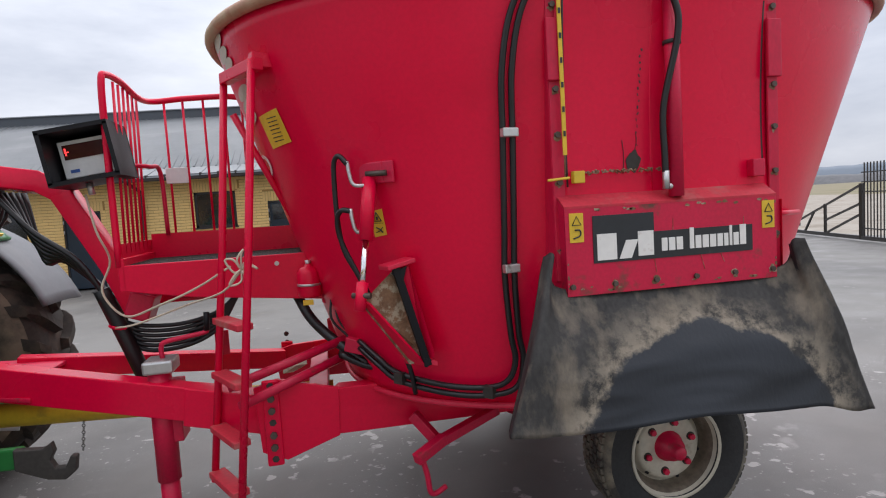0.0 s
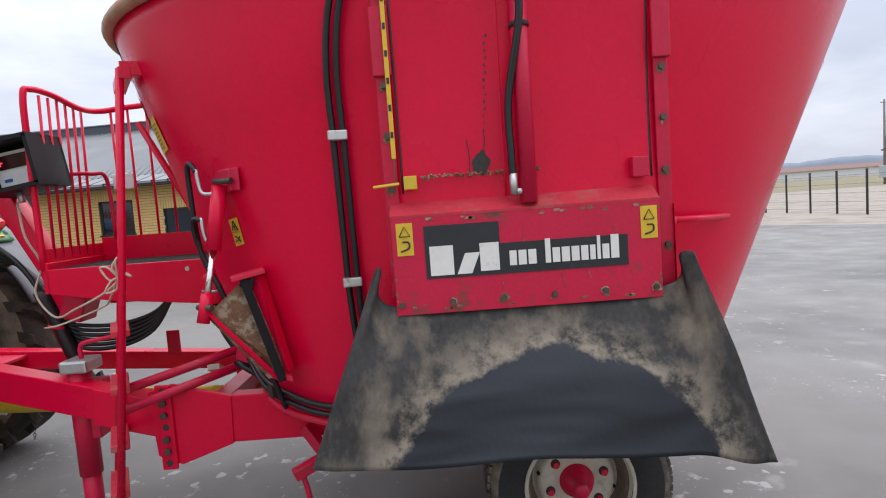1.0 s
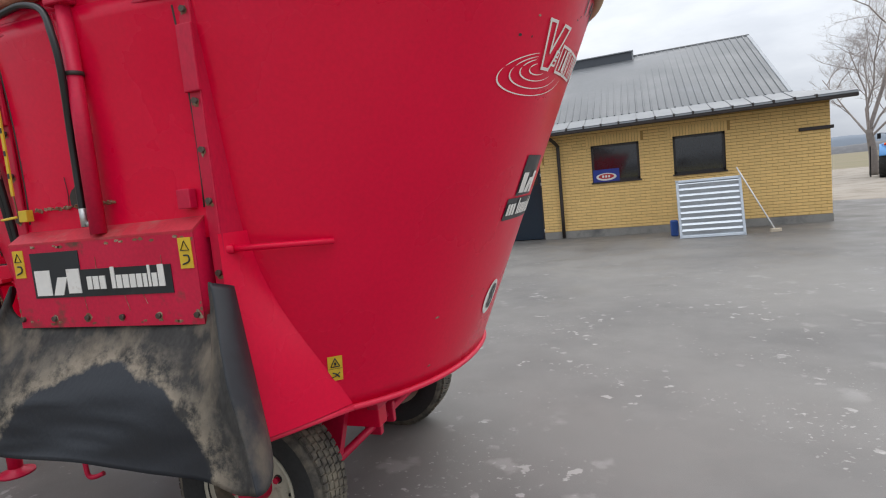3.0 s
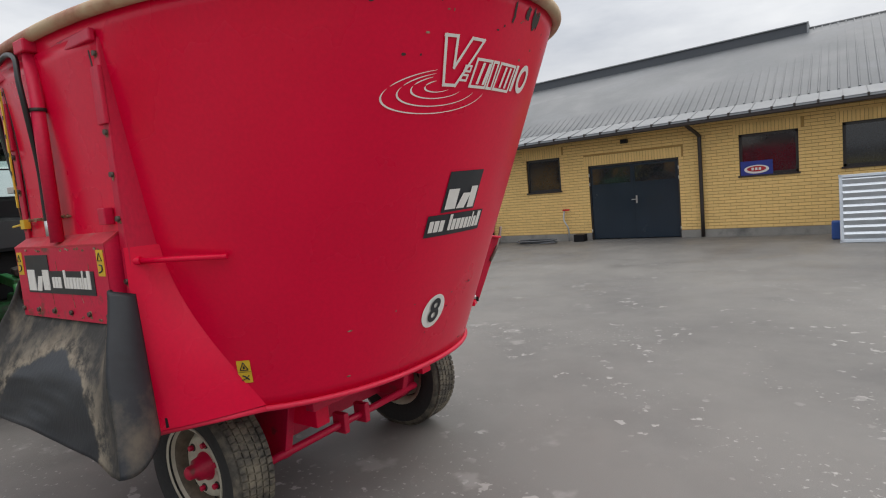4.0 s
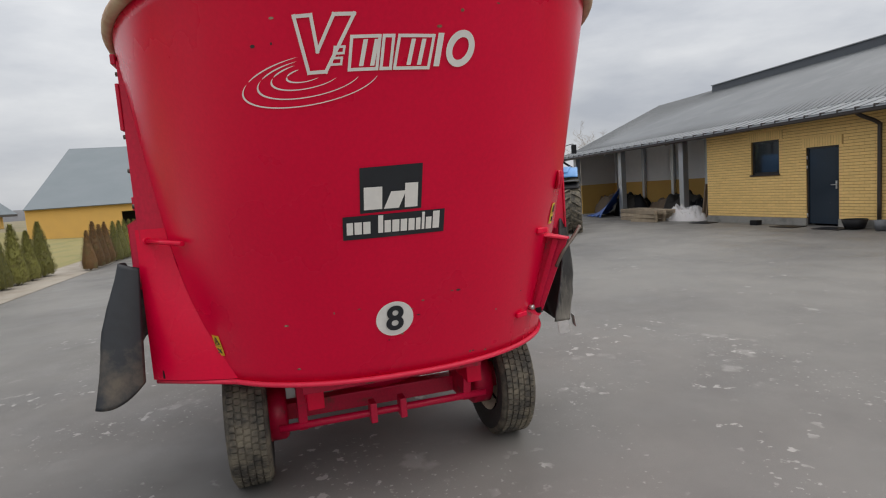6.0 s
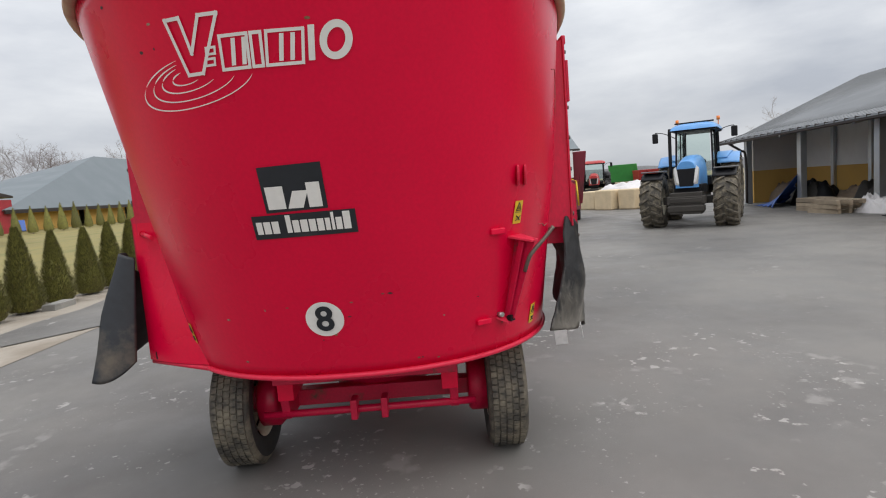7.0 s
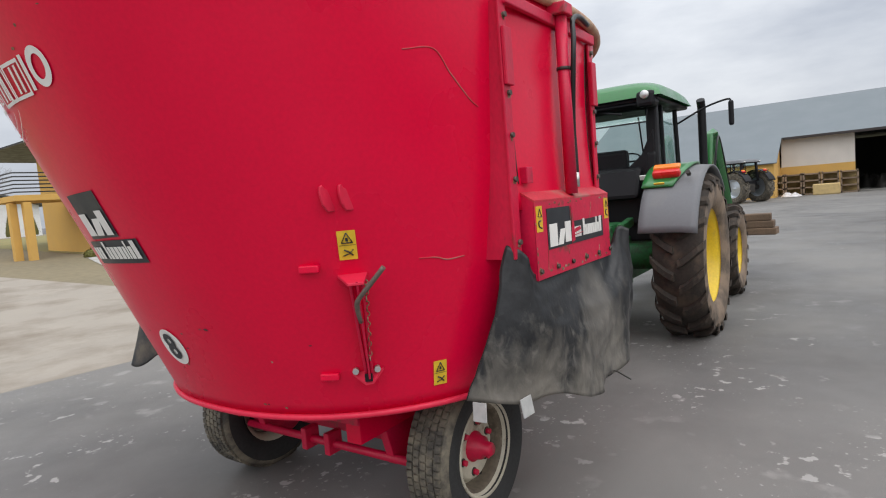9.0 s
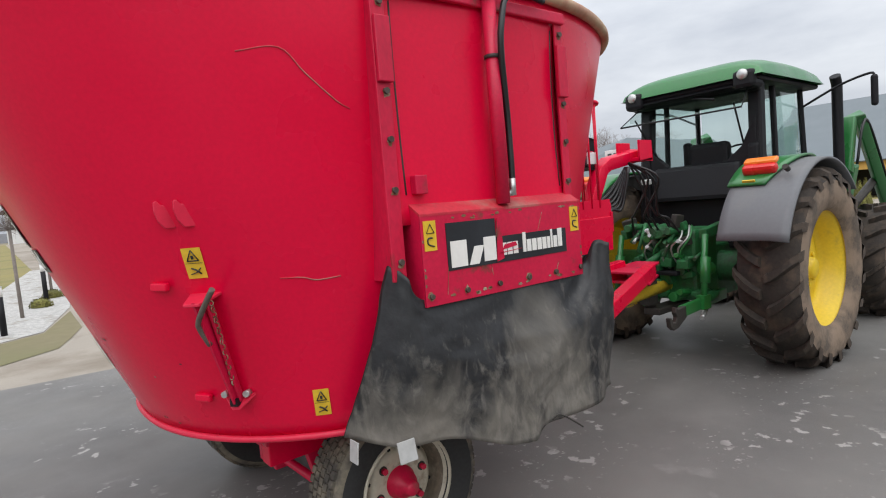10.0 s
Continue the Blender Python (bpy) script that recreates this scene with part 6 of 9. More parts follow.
part("knife_corner", Mesh().prism([(-0.925, -1.0, 1.0), (-0.885, -1.0, 0.985), (-0.905, -1.0, 0.955)], (0, 0.01, 0)), BLACK, knife)
part("knife_wall", Mesh().prism([(-1.005, -0.98, 1.40), (-0.955, -0.99, 1.38), (-0.87, -1.0, 1.0), (-0.90, -0.95, 0.97)], (0.008, 0.06, 0)), RED, knife)
part("knife_lid", Mesh().slab((-1.0, -0.98, 1.395), (0.13, 0.09, 0.02), (0, -10, 20)), PINK, knife, bevel=0.004)
part("knife_foot", Mesh().prism([(-0.93, -0.98, 0.975), (-0.86, -0.99, 0.955), (-0.92, -0.90, 0.985)], (0, 0, 0.02)), PINK, knife)

# ---- platform, guard rail, ladder and scale arm at the front ----
plat = wpart("platform", Mesh().prism([(-2.25, -0.29, 1.30), (-1.95, -0.29, 1.245), (-1.20, -0.29, 1.165), (-1.20, -0.29, 1.425), (-2.25, -0.29, 1.425)], (0, 0.02, 0)), RED, label="red access platform with grating", bevel=0.004)
part("far_cheek", Mesh().box(-2.25, -1.20, 0.24, 0.26, 1.16, 1.425), RED, plat, bevel=0.004)
part("end_cheek", Mesh().box(-2.27, -2.24, -0.29, 0.26, 1.30, 1.46), RED, plat, bevel=0.004)
part("toe_board", Mesh().box(-2.25, -1.30, 0.235, 0.25, 1.42, 1.56).box(-2.262, -2.25, -0.27, 0.25, 1.42, 1.53), RED, plat)
for i in range(14):
    part("grating_bar", Mesh().box(-2.24, -1.30, -0.262 + i * 0.036, -0.252 + i * 0.036, 1.395, 1.425), DARKSTEEL, plat)
for i in range(6):
    part("grating_tie", Mesh().box(-2.2 + i * 0.17, -2.185 + i * 0.17, -0.265, 0.235, 1.385, 1.397), DARKSTEEL, plat)
part("bolt", Mesh().cyl((-1.53, -0.30, 1.38), (-1.53, -0.285, 1.38), 0.012, 8), STEEL, plat)
part("platform_bracket", Mesh().prism([(-1.32, -0.29, 1.16), (-1.32, -0.29, 1.42), (-1.12, -0.40, 1.30), (-1.12, -0.40, 1.10)], (0, 0.5, 0)), RED_WORN, plat)
rail = wpart("guard_rail", Mesh().tube(bend([(-2.265, -0.28, 1.42), (-2.265, -0.28, 2.0), (-2.26, -0.28, 2.30), (-2.25, -0.24, 2.345), (-2.23, -0.10, 2.34), (-2.21, 0.10, 2.30), (-2.17, 0.24, 2.305), (-2.0, 0.25, 2.32), (-1.75, 0.25, 2.325), (-1.66, 0.25, 2.28), (-1.62, 0.25, 2.15), (-1.42, 0.25, 1.50)], 6), 0.0165, 10), RED, label="red tube guard rail with thin bars")
for y in (-0.20, -0.13, -0.06, 0.01, 0.08, 0.15):
    part("rail_bar", Mesh().cyl((-2.255, y, 1.48), (-2.235, y, 2.32), 0.0075, 6), RED, rail)
for x in (-2.12, -2.02, -1.91, -1.80, -1.70):
    part("rail_bar", Mesh().cyl((x, 0.25, 1.5), (x, 0.25, 2.315), 0.0075, 6), RED, rail)
part("rail_plate", Mesh().box(-2.14, -2.02, 0.225, 0.235, 1.84, 1.93), WHITE, rail, "small white plate on the guard rail", bevel=0.004)
part("cable_conduit", Mesh().tube(bend([(-2.27, 0.0, 1.93), (-2.19, 0.10, 1.93), (-2.16, 0.2, 1.90), (-2.155, 0.22, 1.55)], 5), 0.012, 8), RED_WORN, rail)
ladder = wpart("ladder", Mesh().tube([(-1.525, -0.75, 2.28), (-1.60, -0.76, 1.5), (-1.715, -0.79, 0.40)], 0.017, 10), RED, label="red access ladder with tread plate rungs")
part("stile", Mesh().tube([(-1.68, -0.47, 2.28), (-1.75, -0.49, 1.5), (-1.87, -0.53, 0.40)], 0.017, 10), RED, ladder)
part("top_bracket", Mesh().beam((-1.68, -0.47, 2.26), (-1.50, -0.76, 2.26), 0.05, 0.05).beam((-1.53, -0.74, 2.28), (-1.36, -0.66, 2.28), 0.05, 0.06), RED, ladder, bevel=0.004)
for z, dz in ((1.155, 0), (0.905, 0), (0.655, 0), (0.44, 0)):
    t = (2.28 - z) / 1.88
    c = Vector((-1.60 - 0.19 * t, -0.61 - 0.05 * t, z))
    part("rung", Mesh().slab(tuple(c), (0.075, 0.30, 0.03), (0, 0, 29)), RED_DUSTY, ladder, bevel=0.005)
part("brace", Mesh().tube([(-1.67, -0.35, 2.12), (-1.38, -0.30, 1.50)], 0.017, 8), RED, ladder)
# bottle-shaped reservoir by the platform
tank = wpart("reservoir", Mesh().lathe([(0, -0.07), (0.05, -0.07), (0.057, -0.06), (0.057, 0.05), (0.045, 0.075), (0.02, 0.085), (0.012, 0.10), (0, 0.10)], pose(-1.375, -0.365, 1.275), 20), RED, label="small red pressure reservoir")
part("band", Mesh().lathe([(0.058, -0.012), (0.0605, -0.012), (0.0605, 0.0), (0.058, 0.0)], pose(-1.375, -0.365, 1.275), 20), STEEL, tank)
part("cap", Mesh().cyl((-1.375, -0.365, 1.365), (-1.375, -0.365, 1.39), 0.014, 8), STEEL, tank)
part("tag", Mesh().slab((-1.385, -0.42, 1.185), (0.05, 0.01, 0.025)), YELLOW, tank)
for i in range(4):
    wpart("thin_cable", Mesh().tube(bend([(-1.27 + 0.02 * i, -0.42, 1.22), (-1.28 + 0.03 * i, -0.44, 1.1), (-1.22 + 0.02 * i, -0.46, 1.02), (-1.15, -0.5, 0.95)], 5), 0.006, 6), ROPE if i == 2 else HOSE)
wpart("thick_hose", Mesh().tube(bend([(-1.45, -0.2, 1.2), (-1.38, -0.3, 1.08), (-1.27, -0.42, 0.98), (-1.12, -0.55, 0.88)], 6), 0.026, 8), HOSE)
for k in range(3):
    wpart("hose_bundle", Mesh().tube(bend([(-1.25, -0.45 - 0.03 * k, 0.93), (-1.12, -0.52 - 0.02 * k, 0.87), (-1.0, -0.62, 0.83 + 0.02 * k), (-0.85, -0.8, 0.79)], 5), 0.018, 8), HOSE)
wpart("hose_guard", Mesh().beam((-1.22, -0.55, 0.99), (-0.98, -0.66, 0.93), 0.04, 0.07), RED_WORN, bevel=0.006)
# neck arm that carries hoses and the scale
neck = wpart("neck_arm", Mesh().tube([(-2.27, -0.06, 1.19), (-2.36, -0.06, 1.42), (-2.56, -0.05, 1.80), (-2.66, -0.05, 1.86), (-3.05, 0.0, 1.93)], 0.075, 4), RED, label="red box section neck arm for hoses", bevel=0.006)
part("arm_foot", Mesh().slab((-2.24, -0.06, 1.20), (0.12, 0.16, 0.14), (0, 20, 0)), RED_WORN, neck, bevel=0.01)
part("arm_end", Mesh().box(-3.12, -2.92, -0.12, 0.12, 1.87, 1.90).box(-3.12, -2.92, -0.12, -0.10, 1.87, 2.05).box(-3.12, -2.92, 0.10, 0.12, 1.87, 2.05), RED, neck, bevel=0.004)
scale = wpart("weighing_display", Mesh().box(-2.535, -2.515, -0.33, -0.06, 1.845, 2.09).box(-2.24, -2.22, -0.33, -0.06, 1.845, 2.09).box(-2.535, -2.22, -0.33, -0.06, 2.08, 2.10).box(-2.535, -2.22, -0.33, -0.06, 1.835, 1.855).box(-2.535, -2.22, -0.08, -0.06, 1.845, 2.09), BLACK, label="black hooded weighing display with red digits")
display_at = Vector((-2.38, -0.2, 1.97))
scale.matrix_basis = pose(*display_at, 0, -9, 0) @ Matrix.Translation(-display_at)
part("display_panel", Mesh().box(-2.50, -2.27, -0.20, -0.17, 1.875, 2.055), WHITE, scale, bevel=0.004)
part("display_window", Mesh().box(-2.48, -2.28, -0.206, -0.20, 1.965, 2.035), material("dark_red_filter", (0.05, 0.005, 0.008), 0.15, bump=0), scale)
led = bpy.data.materials.new("lit_red_digits")
led.use_nodes = True
led.node_tree.nodes["Principled BSDF"].inputs["Base Color"].default_value = (0.8, 0.02, 0.02, 1)
led.node_tree.nodes["Principled BSDF"].inputs["Emission Color"].default_value = (1, 0.05, 0.05, 1)
led.node_tree.nodes["Principled BSDF"].inputs["Emission Strength"].default_value = 1.5
part("digit", Mesh().box(-2.472, -2.466, -0.21, -0.206, 1.985, 2.02).box(-2.472, -2.455, -0.21, -0.206, 1.998, 2.003), led, scale)
part("key_label", Mesh().box(-2.47, -2.43, -0.204, -0.20, 1.90, 1.915), BLUETARP, scale)
part("gland", Mesh().cyl((-2.40, -0.22, 1.78), (-2.40, -0.22, 1.84), 0.016, 8), STEEL, scale)
wpart("white_cable", Mesh().tube(bend([(-2.40, -0.22, 1.78), (-2.36, -0.25, 1.6), (-2.33, -0.20, 1.45), (-2.38, -0.2, 1.30), (-2.28, -0.22, 1.17), (-2.1, -0.32, 1.22), (-1.9, -0.4, 1.30), (-1.72, -0.52, 1.40)], 6), 0.006, 6), ROPE, label="pale cable")
rng = random.Random(4)
for i in range(6):
    pts = [(-2.9 + 0.02 * i, -0.02 + 0.02 * i, 1.82), (-2.72, -0.06 + 0.02 * i, 1.62 - 0.03 * i), (-2.50 - 0.02 * i, -0.12 + 0.025 * i, 1.45), (-2.38, -0.10 + 0.02 * i, 1.2), (-2.34, -0.10 + 0.02 * i, 1.0 - 0.02 * i)]
    wpart("hydraulic_hose", Mesh().tube(bend(pts, 6), 0.014 + 0.002 * (i % 2), 8), HOSE, label="black hose hanging from the neck arm")
for i in range(6):
    sag = 0.05 * i
    pts = [(-2.36, -0.08 + 0.02 * i, 1.14 - 0.012 * i), (-2.27, -0.05, 1.09 - sag * 0.5), (-2.08, 0.0, 1.07 - sag * 0.5), (-1.90, 0.03, 1.11 - 0.018 * i), (-1.78, 0.05, 1.20)]
    wpart("hydraulic_hose", Mesh().tube(bend(pts, 6), 0.012, 8), HOSE, label="black hose sagging below the platform")
wpart("hose_trunk", Mesh().tube(bend([(-2.42, -0.10, 1.3), (-2.34, -0.08, 1.05), (-2.28, -0.06, 0.85), (-2.24, -0.05, 0.75)], 5), 0.04, 10), HOSE)
wpart("hose_tie", Mesh().lathe([(0.045, -0.008), (0.05, 0), (0.045, 0.008)], pose(-2.36, -0.085, 1.10, 0, 15, 0), 12), RED)
# knotted twine on the ladder
kn = Vector((-1.64, -0.74, 1.40))
for i in range(5):
    a = i * 1.3
    pts = [kn, kn + Vector((0.03 * math.cos(a), -0.02, 0.05 * math.sin(a) + 0.02)), kn + Vector((0.07 * math.cos(a), -0.02, 0.09 * math.sin(a))), kn + Vector((0.03 * math.cos(a + 0.7), -0.015, 0.05 * math.sin(a + 0.7))), kn]
    wpart("twine", Mesh().tube(bend(pts, 4), 0.005, 5), ROPE, label="pale baler twine knotted on the ladder")
wpart("twine", Mesh().tube(bend([kn, kn + Vector((-0.1, 0.1, -0.10)), (-1.95, -0.36, 1.22), (-2.2, -0.3, 1.14), (-2.32, -0.25, 1.12)], 5), 0.005, 5), ROPE)


# ---- tractors ----
def shared_lug(r, w, way):
    """One slanted tread bar on a tyre of that radius, at the top of the wheel."""
    g = Mesh()
    k = 5
    rows = []
    for i in range(k + 2):
        u = min(1.0, i / k)
        y = way * (0.02 + (w / 2 - 0.015) * u)
        a = 0.02 + 0.21 * u ** 1.3
        top = r + 0.050 - 0.06 * u ** 6
        if i == k + 1:
            y, a, top = way * (w / 2 + 0.010), 0.275, r - 0.085
        for da, rr in ((-0.056, min(r - 0.02, top - 0.02)), (-0.036, top), (0.036, top), (0.056, min(r - 0.02, top - 0.02))):
            rows.append(((rr) * math.sin(a + da), y, (rr) * math.cos(a + da)))
    f = [(i * 4 + j, i * 4 + j + 1, i * 4 + j + 5, i * 4 + j + 4) for i in range(k + 1) for j in range(3)] + [(0, 1, 2, 3), (k * 4 + 7, k * 4 + 6, k * 4 + 5, k * 4 + 4)]
    return g.add(rows, f)


def big_wheel(root, x, y, r, w, rim_r, tyre_mat, rim_mat, out, lugs=20):
    """A lugged tractor wheel whose outer side faces out (1: +y, -1: -y)."""
    m = pose(x, y, r, -90 * out, 0, 0)
    h = w / 2
    prof = [(rim_r, -h * 0.75), (rim_r + 0.03, -h * 0.9), ((r + rim_r) / 2, -h * 1.02), (r - 0.07, -h * 0.98), (r - 0.02, -h * 0.85), (r, 0), (r - 0.02, h * 0.85), (r - 0.07, h * 0.98), ((r + rim_r) / 2, h * 1.02), (rim_r + 0.03, h * 0.9), (rim_r, h * 0.75)]
    wheel = part("wheel", Mesh().lathe(prof[:4], m, 48).lathe(prof[-4:], m, 48), tyre_mat, root, "lugged tractor tyre with dried mud")
    worn = {TYRE_MUD: (LUG_MUD, LUG_MUD), TYRE: (TYRE, TYRE)}.get(tyre_mat, (tyre_mat, tyre_mat))
    part("tread", Mesh().lathe(prof[3:-3], m, 48), worn[0], wheel)
    part("rim", Mesh().lathe([(rim_r + 0.012, h * 0.80), (rim_r + 0.012, h * 0.70), (rim_r - 0.03, h * 0.62), (rim_r - 0.05, h * 0.1), (rim_r - 0.09, -h * 0.1), (rim_r - 0.13, -h * 0.05), (rim_r * 0.45, h * 0.10), (rim_r * 0.40, h * 0.14), (0.0, h * 0.14)], m, 40), rim_mat, wheel, "painted steel wheel rim")
    part("rim_inside", Mesh().lathe([(rim_r + 0.01, -h * 0.8), (rim_r - 0.03, -h * 0.6), (rim_r - 0.09, -h * 0.1)], m, 40), rim_mat, wheel)
    part("hub", Mesh().lathe([(0.0, h * 0.42), (0.07, h * 0.42), (0.09, h * 0.36), (0.10, h * 0.14), (0.13, h * 0.13)], m, 20), rim_mat, wheel)
    for i in range(8):
        a = i * math.pi / 4
        part("wheel_nut", Mesh().cyl(m @ Vector((rim_r * 0.3 * math.cos(a), rim_r * 0.3 * math.sin(a), h * 0.13)), m @ Vector((rim_r * 0.3 * math.cos(a), rim_r * 0.3 * math.sin(a), h * 0.22)), 0.018, 6), rim_mat, wheel)
    for way in (-1, 1):
        first = None
        for i in range(lugs):
            turn = pose(x, y, r, 0, 360 * (i + (0.5 if way > 0 else 0)) / lugs, 0)
            if first is None:
                first = part("tread_lug", shared_lug(r, w, way), worn[1], wheel, m=turn)
            else:
                ob = new("tread_lug", first.data)
                ob.parent = wheel
                ob.matrix_basis = turn
    return wheel


def rounded(x0, x1, y0, y1, z0, z1, nose=0.0):
    """A box with a sloping front edge."""
    return Mesh().prism([(x0, y0, z0), (x1, y0, z0), (x1, y0, z1 - nose), (x1 - nose * 0.8, y0, z1), (x0, y0, z1)], (0, y1 - y0, 0))


def tractor(name, m, label, paint, rim_mat, tyre_mat, fender_mat, rr=0.82, rf=0.60, wb=2.35, top=2.62, track=0.97, wr=0.48, wf=0.38, rim_share=0.56, lugs=20, roof_mat=None, slim=1.0, front=None, cab_back=-0.22, sit=0.0, pipe=0.02, mirror_w=0.085):
    """A farm tractor with cab: rear axle over the origin, driving towards local +x."""
    root = thing(name, m, label, "tractor")

    def tp(n, g, mat, parent=None, lab="", bevel=0.0):
        return part(n, g, mat, parent or root, lab, bevel)
    k = rr / 0.82
    for s in (1, -1):
        big_wheel(root, 0, s * track, rr, wr, rr * rim_share, tyre_mat, rim_mat, s, lugs)
        big_wheel(root, wb, s * (front or track - 0.04), rf, wf, rf * 0.55, tyre_mat, rim_mat, s, lugs - 2)
    tp("transmission", Mesh().box(-0.35, wb - 0.3, -0.26, 0.26, rr - 0.30, rr + 0.22), GREEN_D if paint is GREEN else DARKSTEEL, bevel=0.03)
    tp("rear_axle", Mesh().cyl((0, -track + 0.15, rr), (0, track - 0.15, rr), 0.15, 16), GREEN_D if paint is GREEN else DARKSTEEL)
    tp("front_axle", Mesh().box(wb - 0.1, wb + 0.1, -track + 0.2, track - 0.2, rf - 0.12, rf + 0.1), GREEN_D if paint is GREEN else DARKSTEEL, bevel=0.02)
    hx0, hx1, hw, hz0, hz1 = 1.30 * k, wb + 0.62, 0.36 * k * (0.5 + 0.5 * slim), rr + 0.14, rr + 0.90 * k

    def shell(u, v):
        a = math.pi * v
        n = 3.2
        w = hw * (1 - 0.18 * u ** 2) * (1 if u < 0.97 else 0.93)
        h = (hz1 - hz0) * (1 - 0.22 * u ** 2.2)
        c, s_ = math.cos(a), math.sin(a)
        return (hx0 + (hx1 - hx0) * u, w * math.copysign(abs(c) ** (2 / n), c), hz0 + h * abs(s_) ** (2 / n))
    hood = tp("hood", Mesh().grid(shell, 24, 24).add([shell(1, i / 24) for i in range(25)], [tuple(range(25))]), paint, lab="rounded sloping engine hood")
    tp("grille", Mesh().prism([(wb + 0.615, -0.15 * k, rr + 0.18), (wb + 0.615, 0.15 * k, rr + 0.18), (wb + 0.615, 0.21 * k, rr + 0.56 * k), (wb + 0.615, -0.21 * k, rr + 0.56 * k)], (0.02, 0, 0)), BLACK, hood, "black grille", bevel=0.02)
    for s in (1, -1):
        tp("headlight", Mesh().prism([(wb + 0.618, s * 0.165 * k, rr + 0.22), (wb + 0.618, s * 0.25 * k, rr + 0.24), (wb + 0.60, s * 0.285 * k, rr + 0.54 * k), (wb + 0.618, s * 0.225 * k, rr + 0.58 * k)], (0.014, 0, 0)), STEEL, hood, "clear headlight")
    tp("engine_side", Mesh().box(1.35 * k, wb + 0.45, -0.30 * k, 0.30 * k, rr - 0.05, rr + 0.22), BLACK, bevel=0.03)
    tp("front_weight", Mesh().box(wb + 0.55, wb + 0.85, -0.42 * k, 0.42 * k, rf - 0.10, rf + 0.14).box(wb + 0.6, wb + 0.9, -0.40 * k, 0.40 * k, rf - 0.30, rf - 0.12), DARKSTEEL, lab="black front weight block", bevel=0.03)
    # cab
    cw, c0, c1, cz = 0.66 * k * slim, cab_back * k, 1.32 * k, rr + 0.52
    mw = 0.66 * k * (0.72 if slim < 0.7 else 1.0) + 0.54
    floor = tp("cab_floor", Mesh().box(c0 + 0.05, c1, -cw + 0.05, cw - 0.05, rr + 0.15, cz - 0.1), BLACK, bevel=0.02)
    roof = tp("cab_roof", Mesh().grid(lambda u, v: ((c0 - 0.18) + (c1 - c0 + 0.34) * u, (cw + 0.14) * (2 * v - 1), top - 0.20 + 0.225 * (1 - abs(2 * v - 1) ** 4.5) ** 0.45 * (1 - abs(2 * u - 1) ** 6) ** 0.45 * (1 - 0.14 * (2 * u - 1) ** 2)), 40, 40), roof_mat or paint, lab="painted domed cab roof")
    part("roof_lining", Mesh().box(c0 - 0.14, c1 + 0.12, -cw - 0.10, cw + 0.10, top - 0.245, top - 0.195), BLACK, roof, bevel=0.03)
    for s in (1, -1):
        for x, xt in ((c0, c0 + 0.10), (c1, c1 - 0.05)):
            tp("cab_post", Mesh().beam((x, s * cw, cz - 0.15), (xt, s * (cw - 0.03), top - 0.2), 0.12 if x == c0 else 0.055, 0.12 if x == c0 else 0.055, (0, 1, 0)), BLACK, lab="black cab post", bevel=0.02)
        tp("door_post", Mesh().beam((0.55 * k, s * cw, cz - 0.35), (0.58 * k, s * (cw - 0.03), top - 0.2), 0.05, 0.05, (1, 0, 0)), BLACK, bevel=0.01)
        tp("side_glass", Mesh().prism([(c0 + 0.06, s * (cw - 0.005), cz - 0.05), (c1 - 0.02, s * (cw - 0.005), cz - 0.25), (c1 - 0.06, s * (cw - 0.03), top - 0.22), (c0 + 0.14, s * (cw - 0.03), top - 0.22)], (0, -s * 0.006, 0)), GLASS, lab="cab side glass").visible_shadow = False
        tp("mirror_arm", Mesh().tube(bend([(c1 - 0.05, s * cw, top - 0.42), (c1 + 0.0, s * (mw - 0.30), top - 0.26), (c1 - 0.02, s * (mw - 0.04), top - 0.20), (c1 - 0.03, s * mw, top - 0.24)], 4), 0.012, 8), BLACK)
        tp("mirror", Mesh().box(c1 - 0.07, c1 - 0.01, s * mw - mirror_w, s * mw + mirror_w, top - 0.52, top - 0.22), BLACK, lab="black rear view mirror", bevel=0.025)
        tp("work_lamp", Mesh().lathe([(0.0, 0.03), (0.04, 0.03), (0.048, 0.02), (0.048, -0.03), (0.03, -0.05), (0, -0.05)], pose(c0 - 0.19, s * (cw - 0.02), top - 0.185, 0, -90, 0), 18), STEEL, roof, "round work lamp")
        # fender: an arched sheet over the rear wheel
        R = rr + 0.13

        def fen(u, v, s=s):
            a = radians(20 + 116 * u)
            return (-R * math.cos(a), s * (track - wr / 2 - 0.08 + (wr + 0.06) * v), rr + R * math.sin(a) - 0.05 * max(0, v - 0.7))
        f = part("fender", Mesh().grid(fen, 28, 8), fender_mat, root, "arched wheel fender", thick=0.02)

        def inner(u, v, s=s):
            a = radians(50 + 76 * u)
            return (-(R + 0.012) * math.cos(a), s * (track - wr / 2 - 0.10 + (0.30 + 0.12 * math.sin(math.pi * u)) * v), rr + (R + 0.012) * math.sin(a) + 0.02)
        part("fender_top", Mesh().grid(inner, 20, 6), BLACK if fender_mat is BLACK else paint, f, "painted fender top", thick=0.02)
        part("tail_light", Mesh().slab((-0.505 * k, s * (track - 0.12), rr + 0.885 * k), (0.09, 0.27, 0.085), (0, -28, 0)), REDLENS, f, "red and orange tail light", bevel=0.03)
        part("indicator", Mesh().slab((-0.475 * k, s * (track - 0.12), rr + 0.948 * k), (0.085, 0.26, 0.045), (0, -28, 0)), ORANGE, f, bevel=0.018)
        part("fender_lamp", Mesh().cyl((-0.50 * k, s * (track + 0.09), rr + 0.86 * k), (-0.56 * k, s * (track + 0.09), rr + 0.885 * k), 0.022, 12), DARKSTEEL, f)
